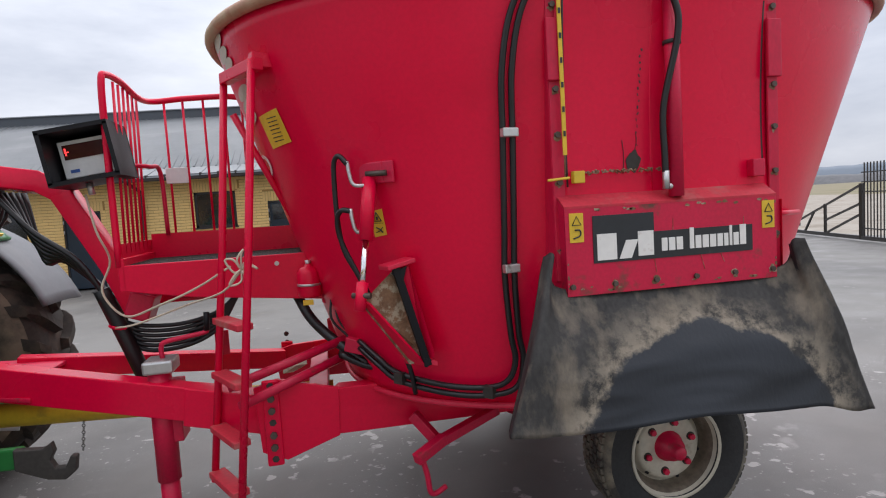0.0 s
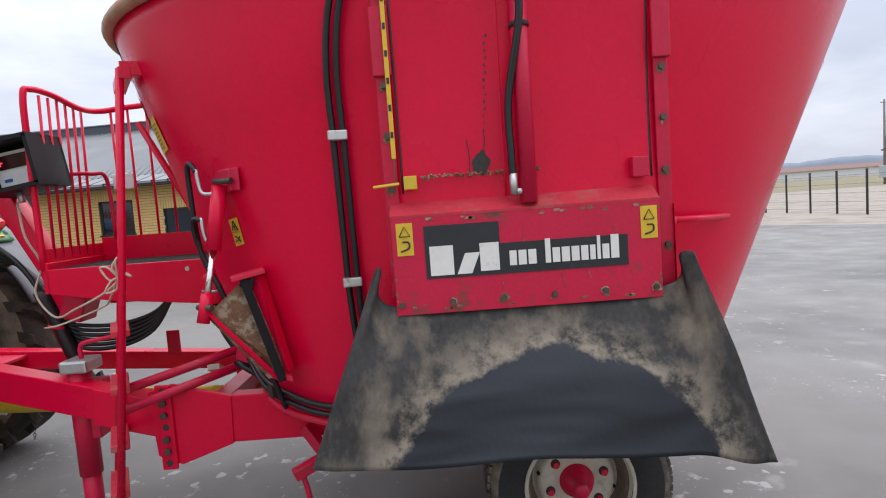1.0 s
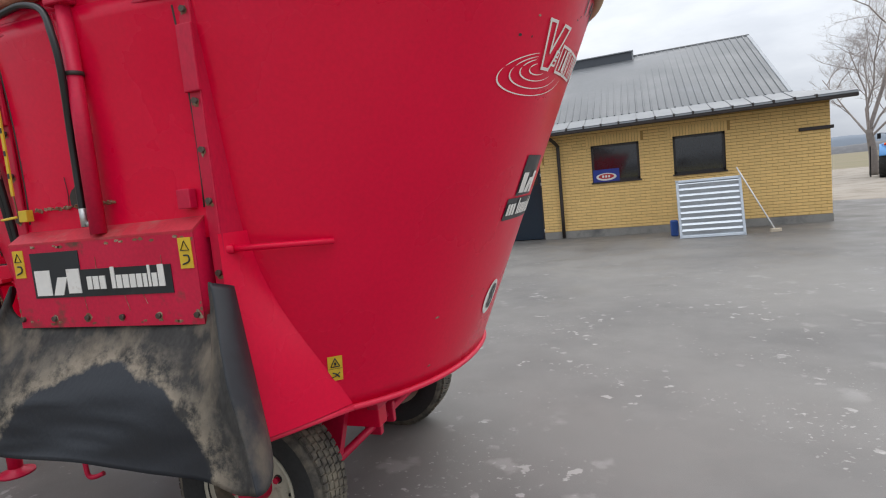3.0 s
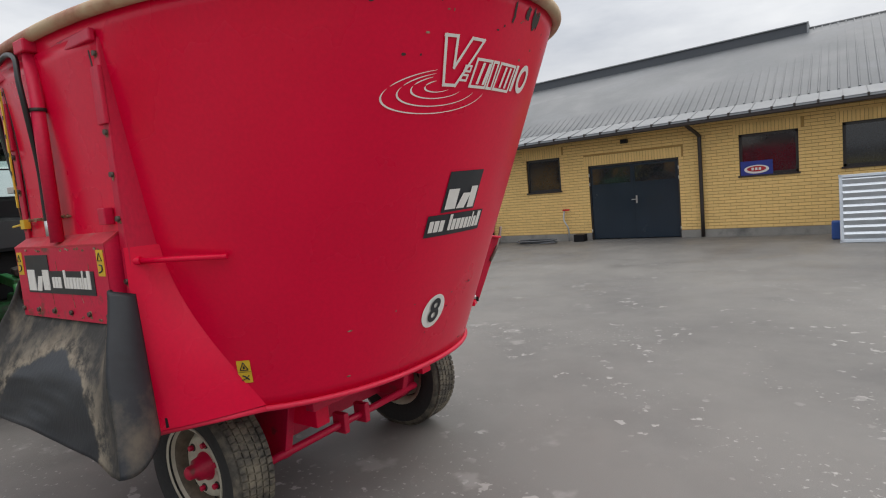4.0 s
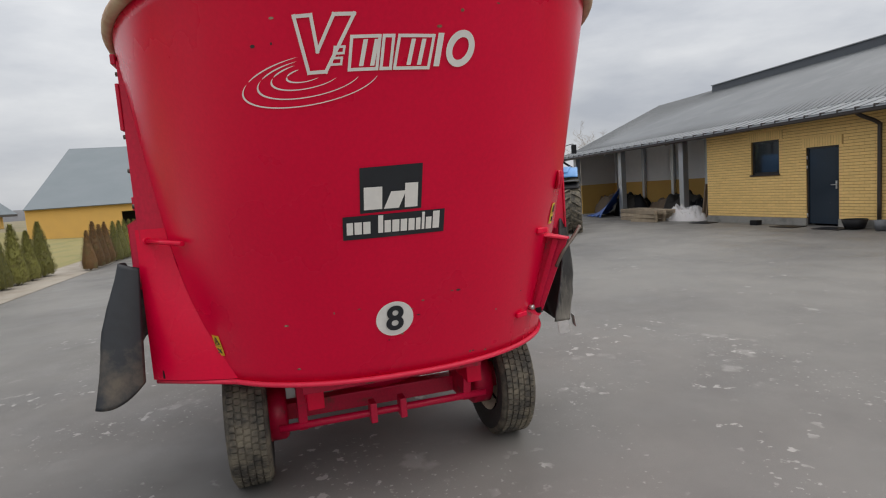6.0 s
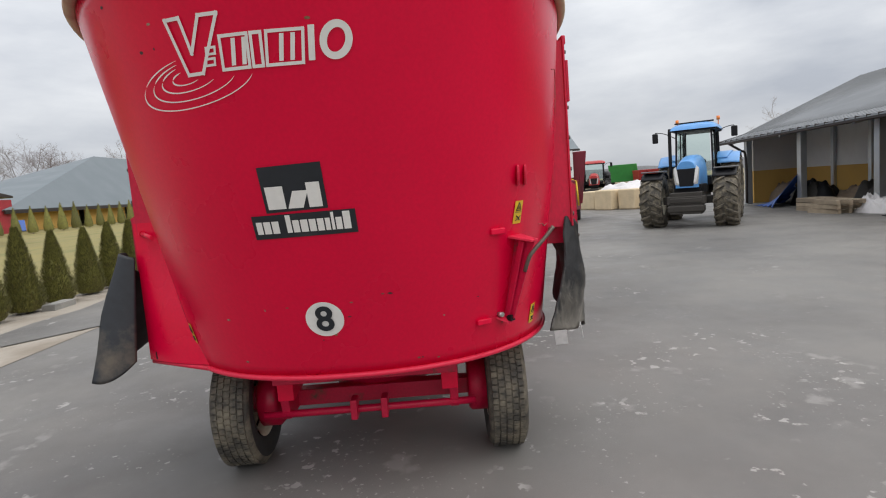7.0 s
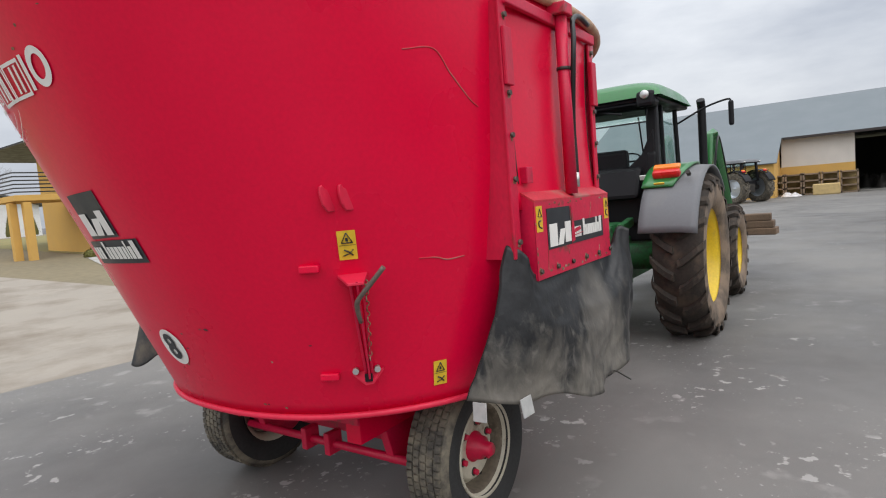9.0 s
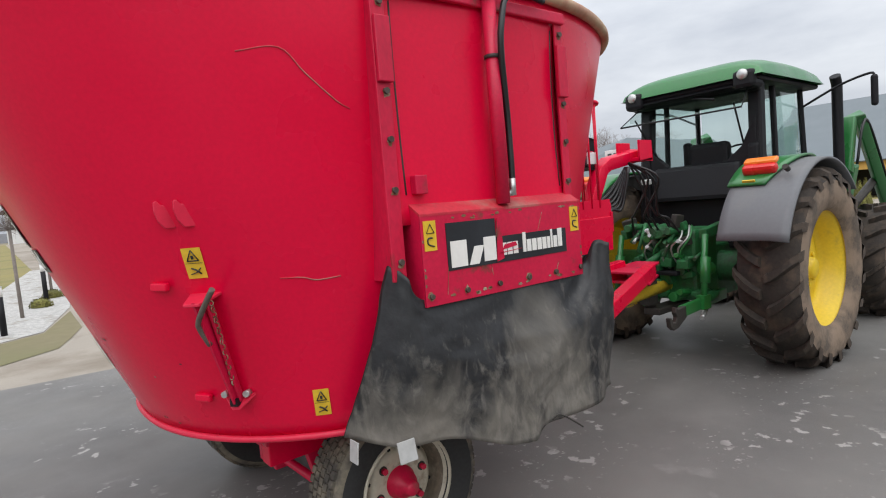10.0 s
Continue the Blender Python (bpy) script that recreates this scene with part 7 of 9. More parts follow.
        part("reflector", Mesh().slab((-0.605 * k, s * (track - 0.17), rr + 0.785 * k), (0.01, 0.10, 0.035), (0, -40, 0)), YELLOW, f)
    tp("wind_screen", Mesh().prism([(c1 - 0.0, -cw + 0.05, cz - 0.2), (c1 - 0.0, cw - 0.05, cz - 0.2), (c1 - 0.05, cw - 0.08, top - 0.22), (c1 - 0.05, -cw + 0.08, top - 0.22)], (0.006, 0, 0)), GLASS, lab="cab front glass").visible_shadow = False
    tp("seat", Mesh().box(0.40 * k, 0.85 * k, -0.24, 0.24, cz - 0.12, cz + 0.04 + sit).box(0.34 * k, 0.46 * k, -0.215, 0.215, cz, cz + 0.42 + sit), BLACK, lab="black cab seat", bevel=0.05)
    tp("steering_wheel", Mesh().lathe([(0.19, -0.012), (0.205, 0), (0.19, 0.012), (0.178, 0)], pose(0.98 * k, 0, cz + 0.30 + sit, 0, -35, 0), 24, True).cyl((0.98 * k, 0, cz + 0.30 + sit), (1.12 * k, 0, cz + 0.05), 0.02, 8).cyl((0.98 * k, -0.19, cz + 0.30 + sit), (0.98 * k, 0.19, cz + 0.30 + sit), 0.012, 8), BLACK)
    tp("console", Mesh().box(0.95 * k, c1 - 0.05, -0.18, 0.18, cz - 0.3, cz + 0.18).box(0.1, 0.9, -0.50, -0.34, cz - 0.2, cz + 0.08), BLACK, bevel=0.04)
    tp("exhaust", Mesh().tube(bend([(c1 + 0.12, -cw - pipe, rr + 0.4), (c1 + 0.12, -cw - pipe, top - 0.4), (c1 + 0.12, -cw - pipe, top - 0.24), (c1 + 0.07, -cw - pipe, top - 0.15)], 5), 0.05, 12), BLACK, lab="black exhaust stack")
    return root, cz, c0, c1, cw


# green tractor in front of the wagon
green, CZ0, C0, C1, CW = tractor("green_tractor", pose(-3.93, 0.05, 0, 0, 0, 180), "green farm tractor with yellow rims and grey fenders", GREEN, RIMYEL, TYRE_MUD, GREYPL, top=2.76, slim=0.88, rim_share=0.6, cab_back=0.12, sit=0.28, pipe=0.26, mirror_w=0.03)


def gp(n, g, mat, lab="", bevel=0.0, parent=None):
    return part(n, g, mat, parent or green, lab, bevel)


hatch = gp("rear_window", Mesh().prism([(C0 - 0.02, -CW + 0.04, 2.50), (C0 - 0.02, CW - 0.04, 2.50), (C0 - 0.36, CW + 0.03, 2.27), (C0 - 0.36, -CW - 0.03, 2.27)], (0, 0, 0.008)), GLASS, "tilted open rear window")
hatch.visible_shadow = False
gp("window_frame", Mesh().tube([(C0 - 0.02, -CW + 0.04, 2.50), (C0 - 0.36, -CW - 0.03, 2.27), (C0 - 0.36, CW + 0.03, 2.27), (C0 - 0.02, CW - 0.04, 2.50)], 0.009, 6), BLACK, parent=hatch)
for s in (1, -1):
    gp("gas_strut", Mesh().cyl((C0 - 0.26, s * (CW - 0.08), 2.33), (C0, s * (CW - 0.12), 1.98), 0.009, 6), BLACK, parent=hatch)
    gp("window_corner", Mesh().prism([(C0 - 0.01, s * CW, 2.22), (C0 - 0.01, s * (CW - 0.07), 2.10), (C0 - 0.01, s * (CW - 0.14), 1.95), (C0 - 0.01, s * 0.30, 1.83), (C0 - 0.01, s * 0.30, 1.72), (C0 - 0.01, s * CW, 1.60)], (0.06, 0, 0)), BLACK, "black rounded corner of the rear window opening", bevel=0.01)
gp("armrest", Mesh().box(0.50, 0.60, 0.27, 0.35, 1.52, 2.08), BLACK, "black raised armrest", bevel=0.03)
gp("wiper", Mesh().tube([(C0 - 0.03, 0.12, 2.505), (C0 - 0.20, -0.30, 2.40)], 0.012, 6), BLACK, parent=hatch)
gp("rear_panel", Mesh().prism([(C0 - 0.16, -0.42, 1.46), (C0 - 0.16, 0.42, 1.46), (C0 - 0.06, 0.46, 1.82), (C0 - 0.06, -0.46, 1.82)], (0.2, 0, 0)), BLACK, "black panel below the rear window", bevel=0.05)
gp("cab_apron", Mesh().box(C0 - 0.02, C0 + 0.10, -CW + 0.02, CW - 0.02, 1.18, 1.66), BLACK, bevel=0.02)
for s in (1, -1):
    gp("panel_label", Mesh().slab((C0 - 0.12, s * 0.50, 1.69), (0.02, 0.11, 0.05), (0, -24, 0)), WHITE)
gp("rear_housing", Mesh().box(-0.52, -0.1, -0.28, 0.28, 0.55, 1.22), GREEN_D, "dirty green rear axle housing", bevel=0.04)
rng = random.Random(11)
for i in range(26):
    y, z = rng.uniform(-0.36, 0.36), rng.uniform(0.62, 1.30)
    w = rng.uniform(0.05, 0.13)
    gp("valve_block", Mesh().slab((-0.50 - rng.uniform(0, 0.10), y, z), (rng.uniform(0.06, 0.16), w, rng.uniform(0.05, 0.13)), (rng.uniform(-20, 20), rng.uniform(-15, 15), 0)), GREEN_D if rng.random() < 0.75 else DARKSTEEL, bevel=0.01)
for i in range(16):
    y = rng.uniform(-0.34, 0.34)
    gp("coupling", Mesh().cyl((-0.52, y, rng.uniform(0.95, 1.3)), (-0.66, y + rng.uniform(-0.04, 0.04), rng.uniform(0.95, 1.3)), 0.018, 8), STEEL if i % 3 == 0 else GREEN_D)
for i in range(5):
    y = rng.uniform(-0.3, 0.3)
    gp("hose", Mesh().tube(bend([(-0.6, y, 1.2), (-0.72, y * 0.8, 1.25 + 0.1 * rng.random()), (-0.8, y * 0.5, 1.4), (-0.95, 0.05 * i - 0.2, 1.7), (-1.05, 0.02, 1.86)], 5), 0.011, 6), HOSE, "black hydraulic hose to the wagon")
for s in (1, -1):
    gp("lift_arm", Mesh().beam((-0.15, s * 0.36, 1.22), (-0.62, s * 0.40, 1.18), 0.07, 0.09), GREEN_D, "green lift arm", bevel=0.01)
    gp("lift_rod", Mesh().cyl((-0.62, s * 0.42, 1.18), (-0.74, s * 0.44, 0.60), 0.028, 12).cyl((-0.65, s * 0.43, 0.98), (-0.70, s * 0.44, 0.76), 0.045, 12).box(-0.80, -0.68, s * 0.44 - 0.035, s * 0.44 + 0.035, 0.54, 0.66), GREEN, "green threaded lift rod")
    gp("lower_link", Mesh().beam((-0.05, s * 0.30, 0.56), (-1.25, s * 0.50, 0.605), 0.04, 0.10), GREEN, "green lower link", bevel=0.01)
    gp("link_claw", Mesh().prism([(-1.220, s * 0.50, 0.655), (-1.340, s * 0.50, 0.645), (-1.375, s * 0.50, 0.670), (-1.385, s * 0.50, 0.625), (-1.365, s * 0.50, 0.590), (-1.385, s * 0.50, 0.550), (-1.425, s * 0.50, 0.550), (-1.450, s * 0.50, 0.600), (-1.475, s * 0.50, 0.595), (-1.465, s * 0.50, 0.525), (-1.420, s * 0.50, 0.490), (-1.350, s * 0.50, 0.500), (-1.220, s * 0.50, 0.560)], (0, s * 0.04, 0)), DARKSTEEL, "steel hook claw", bevel=0.006)
    gp("stabiliser", Mesh().cyl((-0.1, s * 0.22, 0.62), (-0.78, s * 0.44, 0.46), 0.022, 8), STEEL)
gp("top_link", Mesh().cyl((-0.45, 0.0, 1.05), (-0.75, 0.12, 0.9), 0.03, 10), GREEN_D)
gp("pto_shield", Mesh().box(-0.66, -0.48, -0.16, 0.16, 0.80, 0.84), BLACK, bevel=0.01)
gp("drawbar_plate", Mesh().box(-0.85, -0.3, -0.08, 0.08, 0.46, 0.52), DARKSTEEL, bevel=0.01)
gp("number_plate", Mesh().slab((-0.37, 0.60, 1.98), (0.02, 0.26, 0.14), (0, 0, 0)), WHITE, "white number plate with dark bars", bevel=0.004)
for i in range(3):
    gp("plate_bar", Mesh().slab((-0.383, 0.53 + 0.07 * i, 1.98), (0.004, 0.045, 0.07)), DECAL_BLACK)
gp("beacon", Mesh().cyl((0.5, 0.45, 2.68), (0.5, 0.45, 2.71), 0.05, 14).cyl((0.5, 0.45, 2.71), (0.5, 0.45, 2.78), 0.045, 14), ORANGE, "orange beacon on the roof")
for s in (1, -1):
    gp("loader_post", Mesh().beam((1.95, s * 0.62, 0.80), (1.80, s * 0.84, 1.70), 0.13, 0.16, (1, 0, 0)), GREEN, "green loader mounting post", bevel=0.02)
    arm = gp("loader_arm", Mesh().tube([(1.62, s * 0.85, 1.62), (1.80, s * 0.85, 2.18), (2.05, s * 0.85, 2.24), (3.02, s * 0.85, 1.24), (3.72, s * 0.80, 0.78)], 0.075, 4), GREEN, "green front loader arm", bevel=0.01)
    gp("loader_ram", Mesh().cyl((1.95, s * 0.74, 1.15), (2.75, s * 0.80, 1.50), 0.045, 12), DARKSTEEL, parent=arm)
    gp("loader_hose", Mesh().tube(bend([(1.8, s * 0.9, 1.7), (1.9, s * 0.93, 2.1), (2.2, s * 0.92, 2.12), (2.9, s * 0.92, 1.4)], 5), 0.014, 6), HOSE, parent=arm)
gp("visor", Mesh().prism([(C0 - 0.17, -CW - 0.06, 2.49), (C0 - 0.17, CW + 0.06, 2.49), (C0 - 0.02, CW + 0.06, 2.43), (C0 - 0.02, -CW - 0.06, 2.43)], (0.12, 0, 0.07)), BLACK, "black visor under the rear roof edge", bevel=0.02)
for s in (1, -1):
    gp("lamp_pod", Mesh().box(C0 - 0.20, C0 + 0.02, s * (CW - 0.02) - 0.10, s * (CW - 0.02) + 0.10, 2.45, 2.62), BLACK, "black lamp pod", bevel=0.04)
    gp("quarter_panel", Mesh().prism([(C0 - 0.06, s * (CW + 0.02), 1.22), (C0 + 0.42, s * (CW + 0.02), 1.22), (C0 + 0.10, s * (CW + 0.02), 2.06), (C0 - 0.03, s * (CW + 0.02), 1.95)], (0, -s * 0.10, 0)), BLACK, "black quarter panel", bevel=0.02)
rng = random.Random(23)
for i in range(22):
    y, z = rng.uniform(-0.42, 0.42), rng.uniform(0.55, 1.28)
    gp("casting", Mesh().cyl((-0.45, y, z), (-0.56 - rng.uniform(0, 0.14), y + rng.uniform(-0.05, 0.05), z + rng.uniform(-0.04, 0.04)), rng.uniform(0.02, 0.06), 10), GREEN if i % 2 else GREEN_D, bevel=0.006)
for i in range(7):
    y = rng.uniform(-0.35, 0.35)
    gp("steel_pipe", Mesh().tube(bend([(-0.5, y, 0.8), (-0.62, y + 0.05, 0.95 + 0.1 * rng.random()), (-0.60, y - 0.04, 1.15), (-0.48, y, 1.25)], 4), 0.009, 6), GREEN if i % 2 else STEEL)
gp("loader_beam", Mesh().cyl((3.72, -0.62, 0.80), (3.72, 0.62, 0.80), 0.07, 12), GREEN)
gp("fork_frame", Mesh().box(3.78, 3.86, -0.70, 0.70, 0.45, 1.05), DARKSTEEL, bevel=0.01)
for i in range(3):
    solid("timber_beam", Mesh().slab((-7.9 + 0.03 * i, 0.72 - 0.02 * i, 0.72 + 0.112 * i), (0.32 - 0.03 * i, 1.5 - 0.04 * i, 0.11), (0, 0, 3 * i - 3)), OLD_TIMBER, "weathered timber beam carried on the loader forks", "timber", group="beams on the forks", bevel=0.015)
gp("fork_tine", Mesh().box(3.86, 4.6, -0.9, -0.78, 0.60, 0.66), DARKSTEEL)
gp("fork_tine", Mesh().box(3.86, 4.6, 0.4, 0.52, 0.60, 0.66), DARKSTEEL)

# blue tractor in the yard, facing the wagon
ang = -31
blue, *_ = tractor("blue_tractor", pose(-12.72 - 2.75 * math.cos(radians(ang)), 7.74 - 2.75 * math.sin(radians(ang)), 0, 0, 0, ang), "large blue tractor parked facing the wagon", BLUE, CREAM, TYRE, BLUE, rr=0.98, rf=0.76, wb=2.75, top=3.02, track=0.92, wr=0.56, wf=0.60, lugs=20, slim=0.66, front=0.97, pipe=0.14)
for s in (1, -1):
    part("front_fender", Mesh().grid(lambda u, v: (2.75 - 0.82 * math.cos(radians(50 + 80 * u)), s * (0.64 + 0.60 * v), 0.76 + 0.82 * math.sin(radians(50 + 80 * u))), 12, 4), BLACK, blue, "black front fender", thick=0.02)
    part("roof_light", Mesh().box(1.50, 1.56, s * 0.2 - 0.14, s * 0.2 + 0.14, 2.78, 2.86), STEEL, blue)
    part("beacon", Mesh().cyl((0.5, s * 0.60, 2.9), (0.5, s * 0.60, 3.10), 0.014, 8).cyl((0.5, s * 0.60, 3.10), (0.5, s * 0.60, 3.22), 0.05, 12), ORANGE, blue, "orange beacon")
for k in range(4):
    part("weight_plate", Mesh().box(3.15 + 0.03 * (k % 2), 3.62 - 0.03 * (k % 2), -0.42, 0.42, 0.40 + 0.155 * k, 0.535 + 0.155 * k), DARKSTEEL, blue, "stacked dark front weight", bevel=0.02)
for s in (1, -1):
    part("side_lamp", Mesh().prism([(3.378, s * 0.185, 1.24), (3.378, s * 0.255, 1.28), (3.35, s * 0.325, 1.66), (3.365, s * 0.27, 1.72), (3.378, s * 0.235, 1.60)], (0.02, 0, 0)), WHITE, blue, "tall clear side headlight")
    part("fender_cap", Mesh().box(2.30, 3.15, s * 0.96 - 0.30, s * 0.96 + 0.30, 1.60, 1.64), GREYPL, blue, "flat grey fender top", bevel=0.02)
part("light_bar", Mesh().box(1.30, 1.40, -0.55, 0.55, 3.02, 3.06), BLACK, blue)
# others further off
tractor("red_tractor", pose(-36.6, -2.5, 0, 0, 0, -125), "old red tractor with dark fenders and silver rims by the barn", material("faded_red_tractor", (0.45, 0.03, 0.03), 0.5), GALV, TYRE, BLACK, rr=0.90, rim_share=0.62, rf=0.58, wb=2.1, top=2.62, lugs=16, roof_mat=GREYPL, slim=0.85)
tractor("red_tractor", pose(-40.4, 12.6, 0, 0, 0, -16), "red tractor behind the bale row", material("red_tractor_paint", (0.40, 0.03, 0.03), 0.4), CREAM, TYRE_DARK, BLACK, rr=0.9, rf=0.65, wb=2.5, top=2.8, lugs=12)
tractor("blue_tractor", pose(16.0, 34.5, 0, 0, 0, 70), "blue tractor with a rear boom parked by the trees", BLUE, WHITE, TYRE_DARK, BLUE, rr=0.85, rf=0.6, wb=2.4, top=2.65, lugs=16)
boom = thing("hedge_boom", pose(16.6, 33.5, 0), "folded pale metal boom leaning behind the tractor", "boom")
part("boom_arm", Mesh().beam((-0.4, 0.6, 2.7), (0.55, -0.5, 0.35), 0.16, 0.16), PALE_WOOD, boom, bevel=0.02)
part("boom_head", Mesh().slab((0.65, -0.6, 0.22), (0.7, 0.3, 0.35)), DARKSTEEL, boom, bevel=0.05)


# ---- burgundy mixer in the yard ----
old = thing("burgundy_mixer", pose(-18.9, 5.15, 0, 0, 0, -13), "burgundy feed mixer with a white feed screen", "mixer wagon")


def op(n, g, mat, lab="", bevel=0.0, parent=None):
    return part(n, g, mat, parent or old, lab, bevel)


op("mixer_tub", Mesh().prism([(-1.2, -1.0, 0.65), (0.55, -1.0, 0.65), (0.75, -1.22, 2.62), (-1.5, -1.22, 2.62)], (0, 0.2, 0)).prism([(-1.2, 0.8, 0.65), (0.55, 0.8, 0.65), (0.75, 1.02, 2.62), (-1.5, 1.02, 2.62)], (0, 0.2, 0)).prism([(0.45, -1.0, 0.65), (0.45, 1.0, 0.65), (0.70, 1.2, 2.62), (0.70, -1.2, 2.62)], (0.06, 0, 0)).prism([(-1.2, -1.0, 0.65), (-1.2, 1.0, 0.65), (-1.5, 1.2, 2.62), (-1.5, -1.2, 2.62)], (0.06, 0, 0)), BURGUNDY, "burgundy steel tub", bevel=0.03)
op("front_box", Mesh().prism([(0.45, -0.95, 0.42), (1.05, -0.75, 0.42), (1.05, 0.75, 0.42), (0.45, 0.95, 0.42)], (0, 0, 1.15)), BURGUNDY, bevel=0.05)
scr = op("feed_screen", Mesh().box(0.82, 0.86, -0.72, 0.72, 1.65, 2.66), WHITE, "white slotted feed screen", bevel=0.01)
for i in range(8):
    op("slot", Mesh().box(0.858, 0.868, -0.62 + 0.02 * i, 0.30 + 0.03 * i, 1.74 + i * 0.115, 1.79 + i * 0.115), DARKSTEEL, parent=scr)
for p, q in (((0.9, -0.05, 1.9), (0.9, -0.45, 2.66)), ((0.9, -0.05, 1.9), (0.9, 0.45, 2.66)), ((0.92, -0.05, 1.95), (1.0, 0.80, 1.5)), ((1.0, 0.80, 1.5), (1.0, 0.85, 0.6)), ((0.88, -0.78, 1.6), (0.88, -0.78, 2.66))):
    op("yellow_tube", Mesh().cyl(p, q, 0.03, 8), YELLOW_P, "yellow guard tube")
op("pto_guard", Mesh().box(1.05, 1.12, -0.42, 0.28, 0.50, 1.05), YELLOW_P, "yellow shaft guard", bevel=0.02)
op("guard_arcs", Mesh().box(1.12, 1.13, -0.2, 0.2, 0.82, 0.86).box(1.12, 1.13, -0.16, 0.16, 0.90, 0.94).box(1.12, 1.13, -0.2, 0.2, 0.74, 0.78), DARKSTEEL)
op("drawbar", Mesh().beam((1.0, -0.05, 0.72), (2.05, -0.5, 0.28), 0.12, 0.14), YELLOW_P, bevel=0.02)
op("hitch_foot", Mesh().box(1.95, 2.2, -0.66, -0.42, 0.0, 0.30), YELLOW_P, bevel=0.03)
op("panel_sign", Mesh().box(1.052, 1.06, 0.42, 0.66, 0.85, 1.15), WHITE)
op("control_box", Mesh().box(0.9, 1.15, -0.45, -0.15, 1.48, 1.70).cyl((1.1, 0.05, 1.35), (1.1, 0.05, 1.62), 0.08, 12), DARKSTEEL, bevel=0.03)
for s in (1, -1):
    for x in (-0.6, 0.1):
        w = op("wheel", Mesh().lathe(tyre_profile(0.34, 0.26, 0.18), pose(x, s * 0.78, 0.34, 90 * s, 0, 0), 28), TYRE_DARK)
        op("rim", Mesh().lathe([(0.19, -0.08), (0.16, -0.02), (0.0, 0.0)], pose(x, s * 0.78, 0.34, 90 * s, 0, 0), 20), BURGUNDY, parent=w)
solid("leaning_plank", Mesh().slab((-17.1, 3.92, 0.62), (0.08, 0.17, 1.25), (3, -9, -10)), CONCRETE, "grey plank leaning beside the burgundy mixer", "plank", bevel=0.01)


# ---- bales, crates and the grey barn ----
rng = random.Random(21)
for x, y, h in ((-23.15, 9.65, 0.95), (-23.95, 8.75, 0.95), (-25.3, 8.35, 0.9), (-22.3, 10.6, 0.95), (-26.6, 8.0, 0.85), (-24.6, 10.1, 0.95), (-25.6, 9.4, 0.95)):
    solid("square_bale", Mesh().box(-0.5, 0.5, -0.48, 0.48, 0, h), WRAP, "big square bale in a row on the yard", "bale", group="bale row", bevel=0.06, m=pose(x, y, 0, 0, 0, 32 + rng.uniform(-5, 5)))
heap("white_cover", (-24.9, 9.9, 0.9), (1.7, 1.1, 0.4), WHITEFILM, "white film lying over the bale row", "film", 31, 14)
trailer = thing("green_trailer", pose(-48.8, 17.6, 0, 0, 0, -19), "green farm trailer behind the bales", "trailer")
part("trailer_body", Mesh().prism([(-2.2, -1.1, 1.0), (2.2, -1.1, 1.0), (2.4, -1.25, 2.5), (-2.4, -1.25, 2.5)], (0, 2.4, 0)), material("green_trailer_paint", (0.03, 0.22, 0.04), 0.5), trailer, bevel=0.04)
for s in (1, -1):
    part("wheel", Mesh().lathe(tyre_profile(0.5, 0.35, 0.25), pose(-0.8, s * 1.0, 0.5, 90 * s, 0, 0), 24), TYRE_DARK, trailer)
for i in range(3):
    implement = thing("red_implement", pose(-45 + i * 1.5, 18.3 + 0.9 * i, 0, 0, 0, 20 * i), "red farm implement standing behind the bales", "implement", "implements")
    part("hopper", Mesh().prism([(-0.6, -0.9, 0.8), (0.6, -0.9, 0.8), (0.9, -0.9, 1.9), (-0.9, -0.9, 1.9)], (0, 1.8, 0)), material("implement_red", (0.35, 0.03, 0.03), 0.5), implement, bevel=0.03)
    part("frame", Mesh().box(-0.5, 0.5, -0.8, 0.8, 0.3, 0.8), DARKSTEEL, implement, bevel=0.02)
    for s in (1, -1):
        part("wheel", Mesh().lathe(tyre_profile(0.4, 0.25, 0.2), pose(0, s * 0.95, 0.4, 90 * s, 0, 0), 20), TYRE_DARK, implement)

barn = thing("barn", pose(-46, 0, 0), "big barn with slate grey sheet roof and pale walls", "barn")


def barnp(n, g, mat, lab="", bevel=0.0, thick=0.0, parent=None):
    return part(n, g, mat, parent or barn, lab, bevel, thick)


barnp("roof", Mesh().add([(0.6, -16, 4.08), (0.6, 12.8, 4.08), (-7, 12.8, 7.4), (-7, -16, 7.4)], [(0, 1, 2, 3)]).add([(-14.6, -16, 4.08), (-14.6, 12.8, 4.08), (-7, 12.8, 7.4), (-7, -16, 7.4)], [(3, 2, 1, 0)]).add([(0.6, -16, 4.08), (0.6, -1.3, 4.08), (4.8, -1.3, 2.30), (4.8, -16, 2.30)], [(3, 2, 1, 0)]), ROOF2, "slate grey sheet roof", thick=0.06)
barnp("eave_trim", Mesh().box(0.55, 0.68, -1.2, 12.85, 3.93, 4.1), DARKTRIM)
barnp("wall_right", Mesh().box(-0.2, 0, 7.24, 12.4, 0, 4.05), RENDERED, "ochre barn wall")
barnp("wall_pale", Mesh().box(-0.2, 0, -1.5, 2.95, 2.0, 4.05), WHITEWALL, "pale upper barn wall")
barnp("wall_low", Mesh().box(-0.2, 0.03, -1.5, 2.95, 0, 2.0), RENDERED, "ochre lower barn wall")
barnp("lintel", Mesh().box(-0.2, 0, 2.95, 7.24, 4.0, 4.08), DARKTRIM)
barnp("lean_side", Mesh().prism([(0, -1.5, 0), (4.5, -1.5, 0), (4.5, -1.5, 2.3), (0, -1.5, 4.1)], (0, -0.15, 0)), RENDERED)
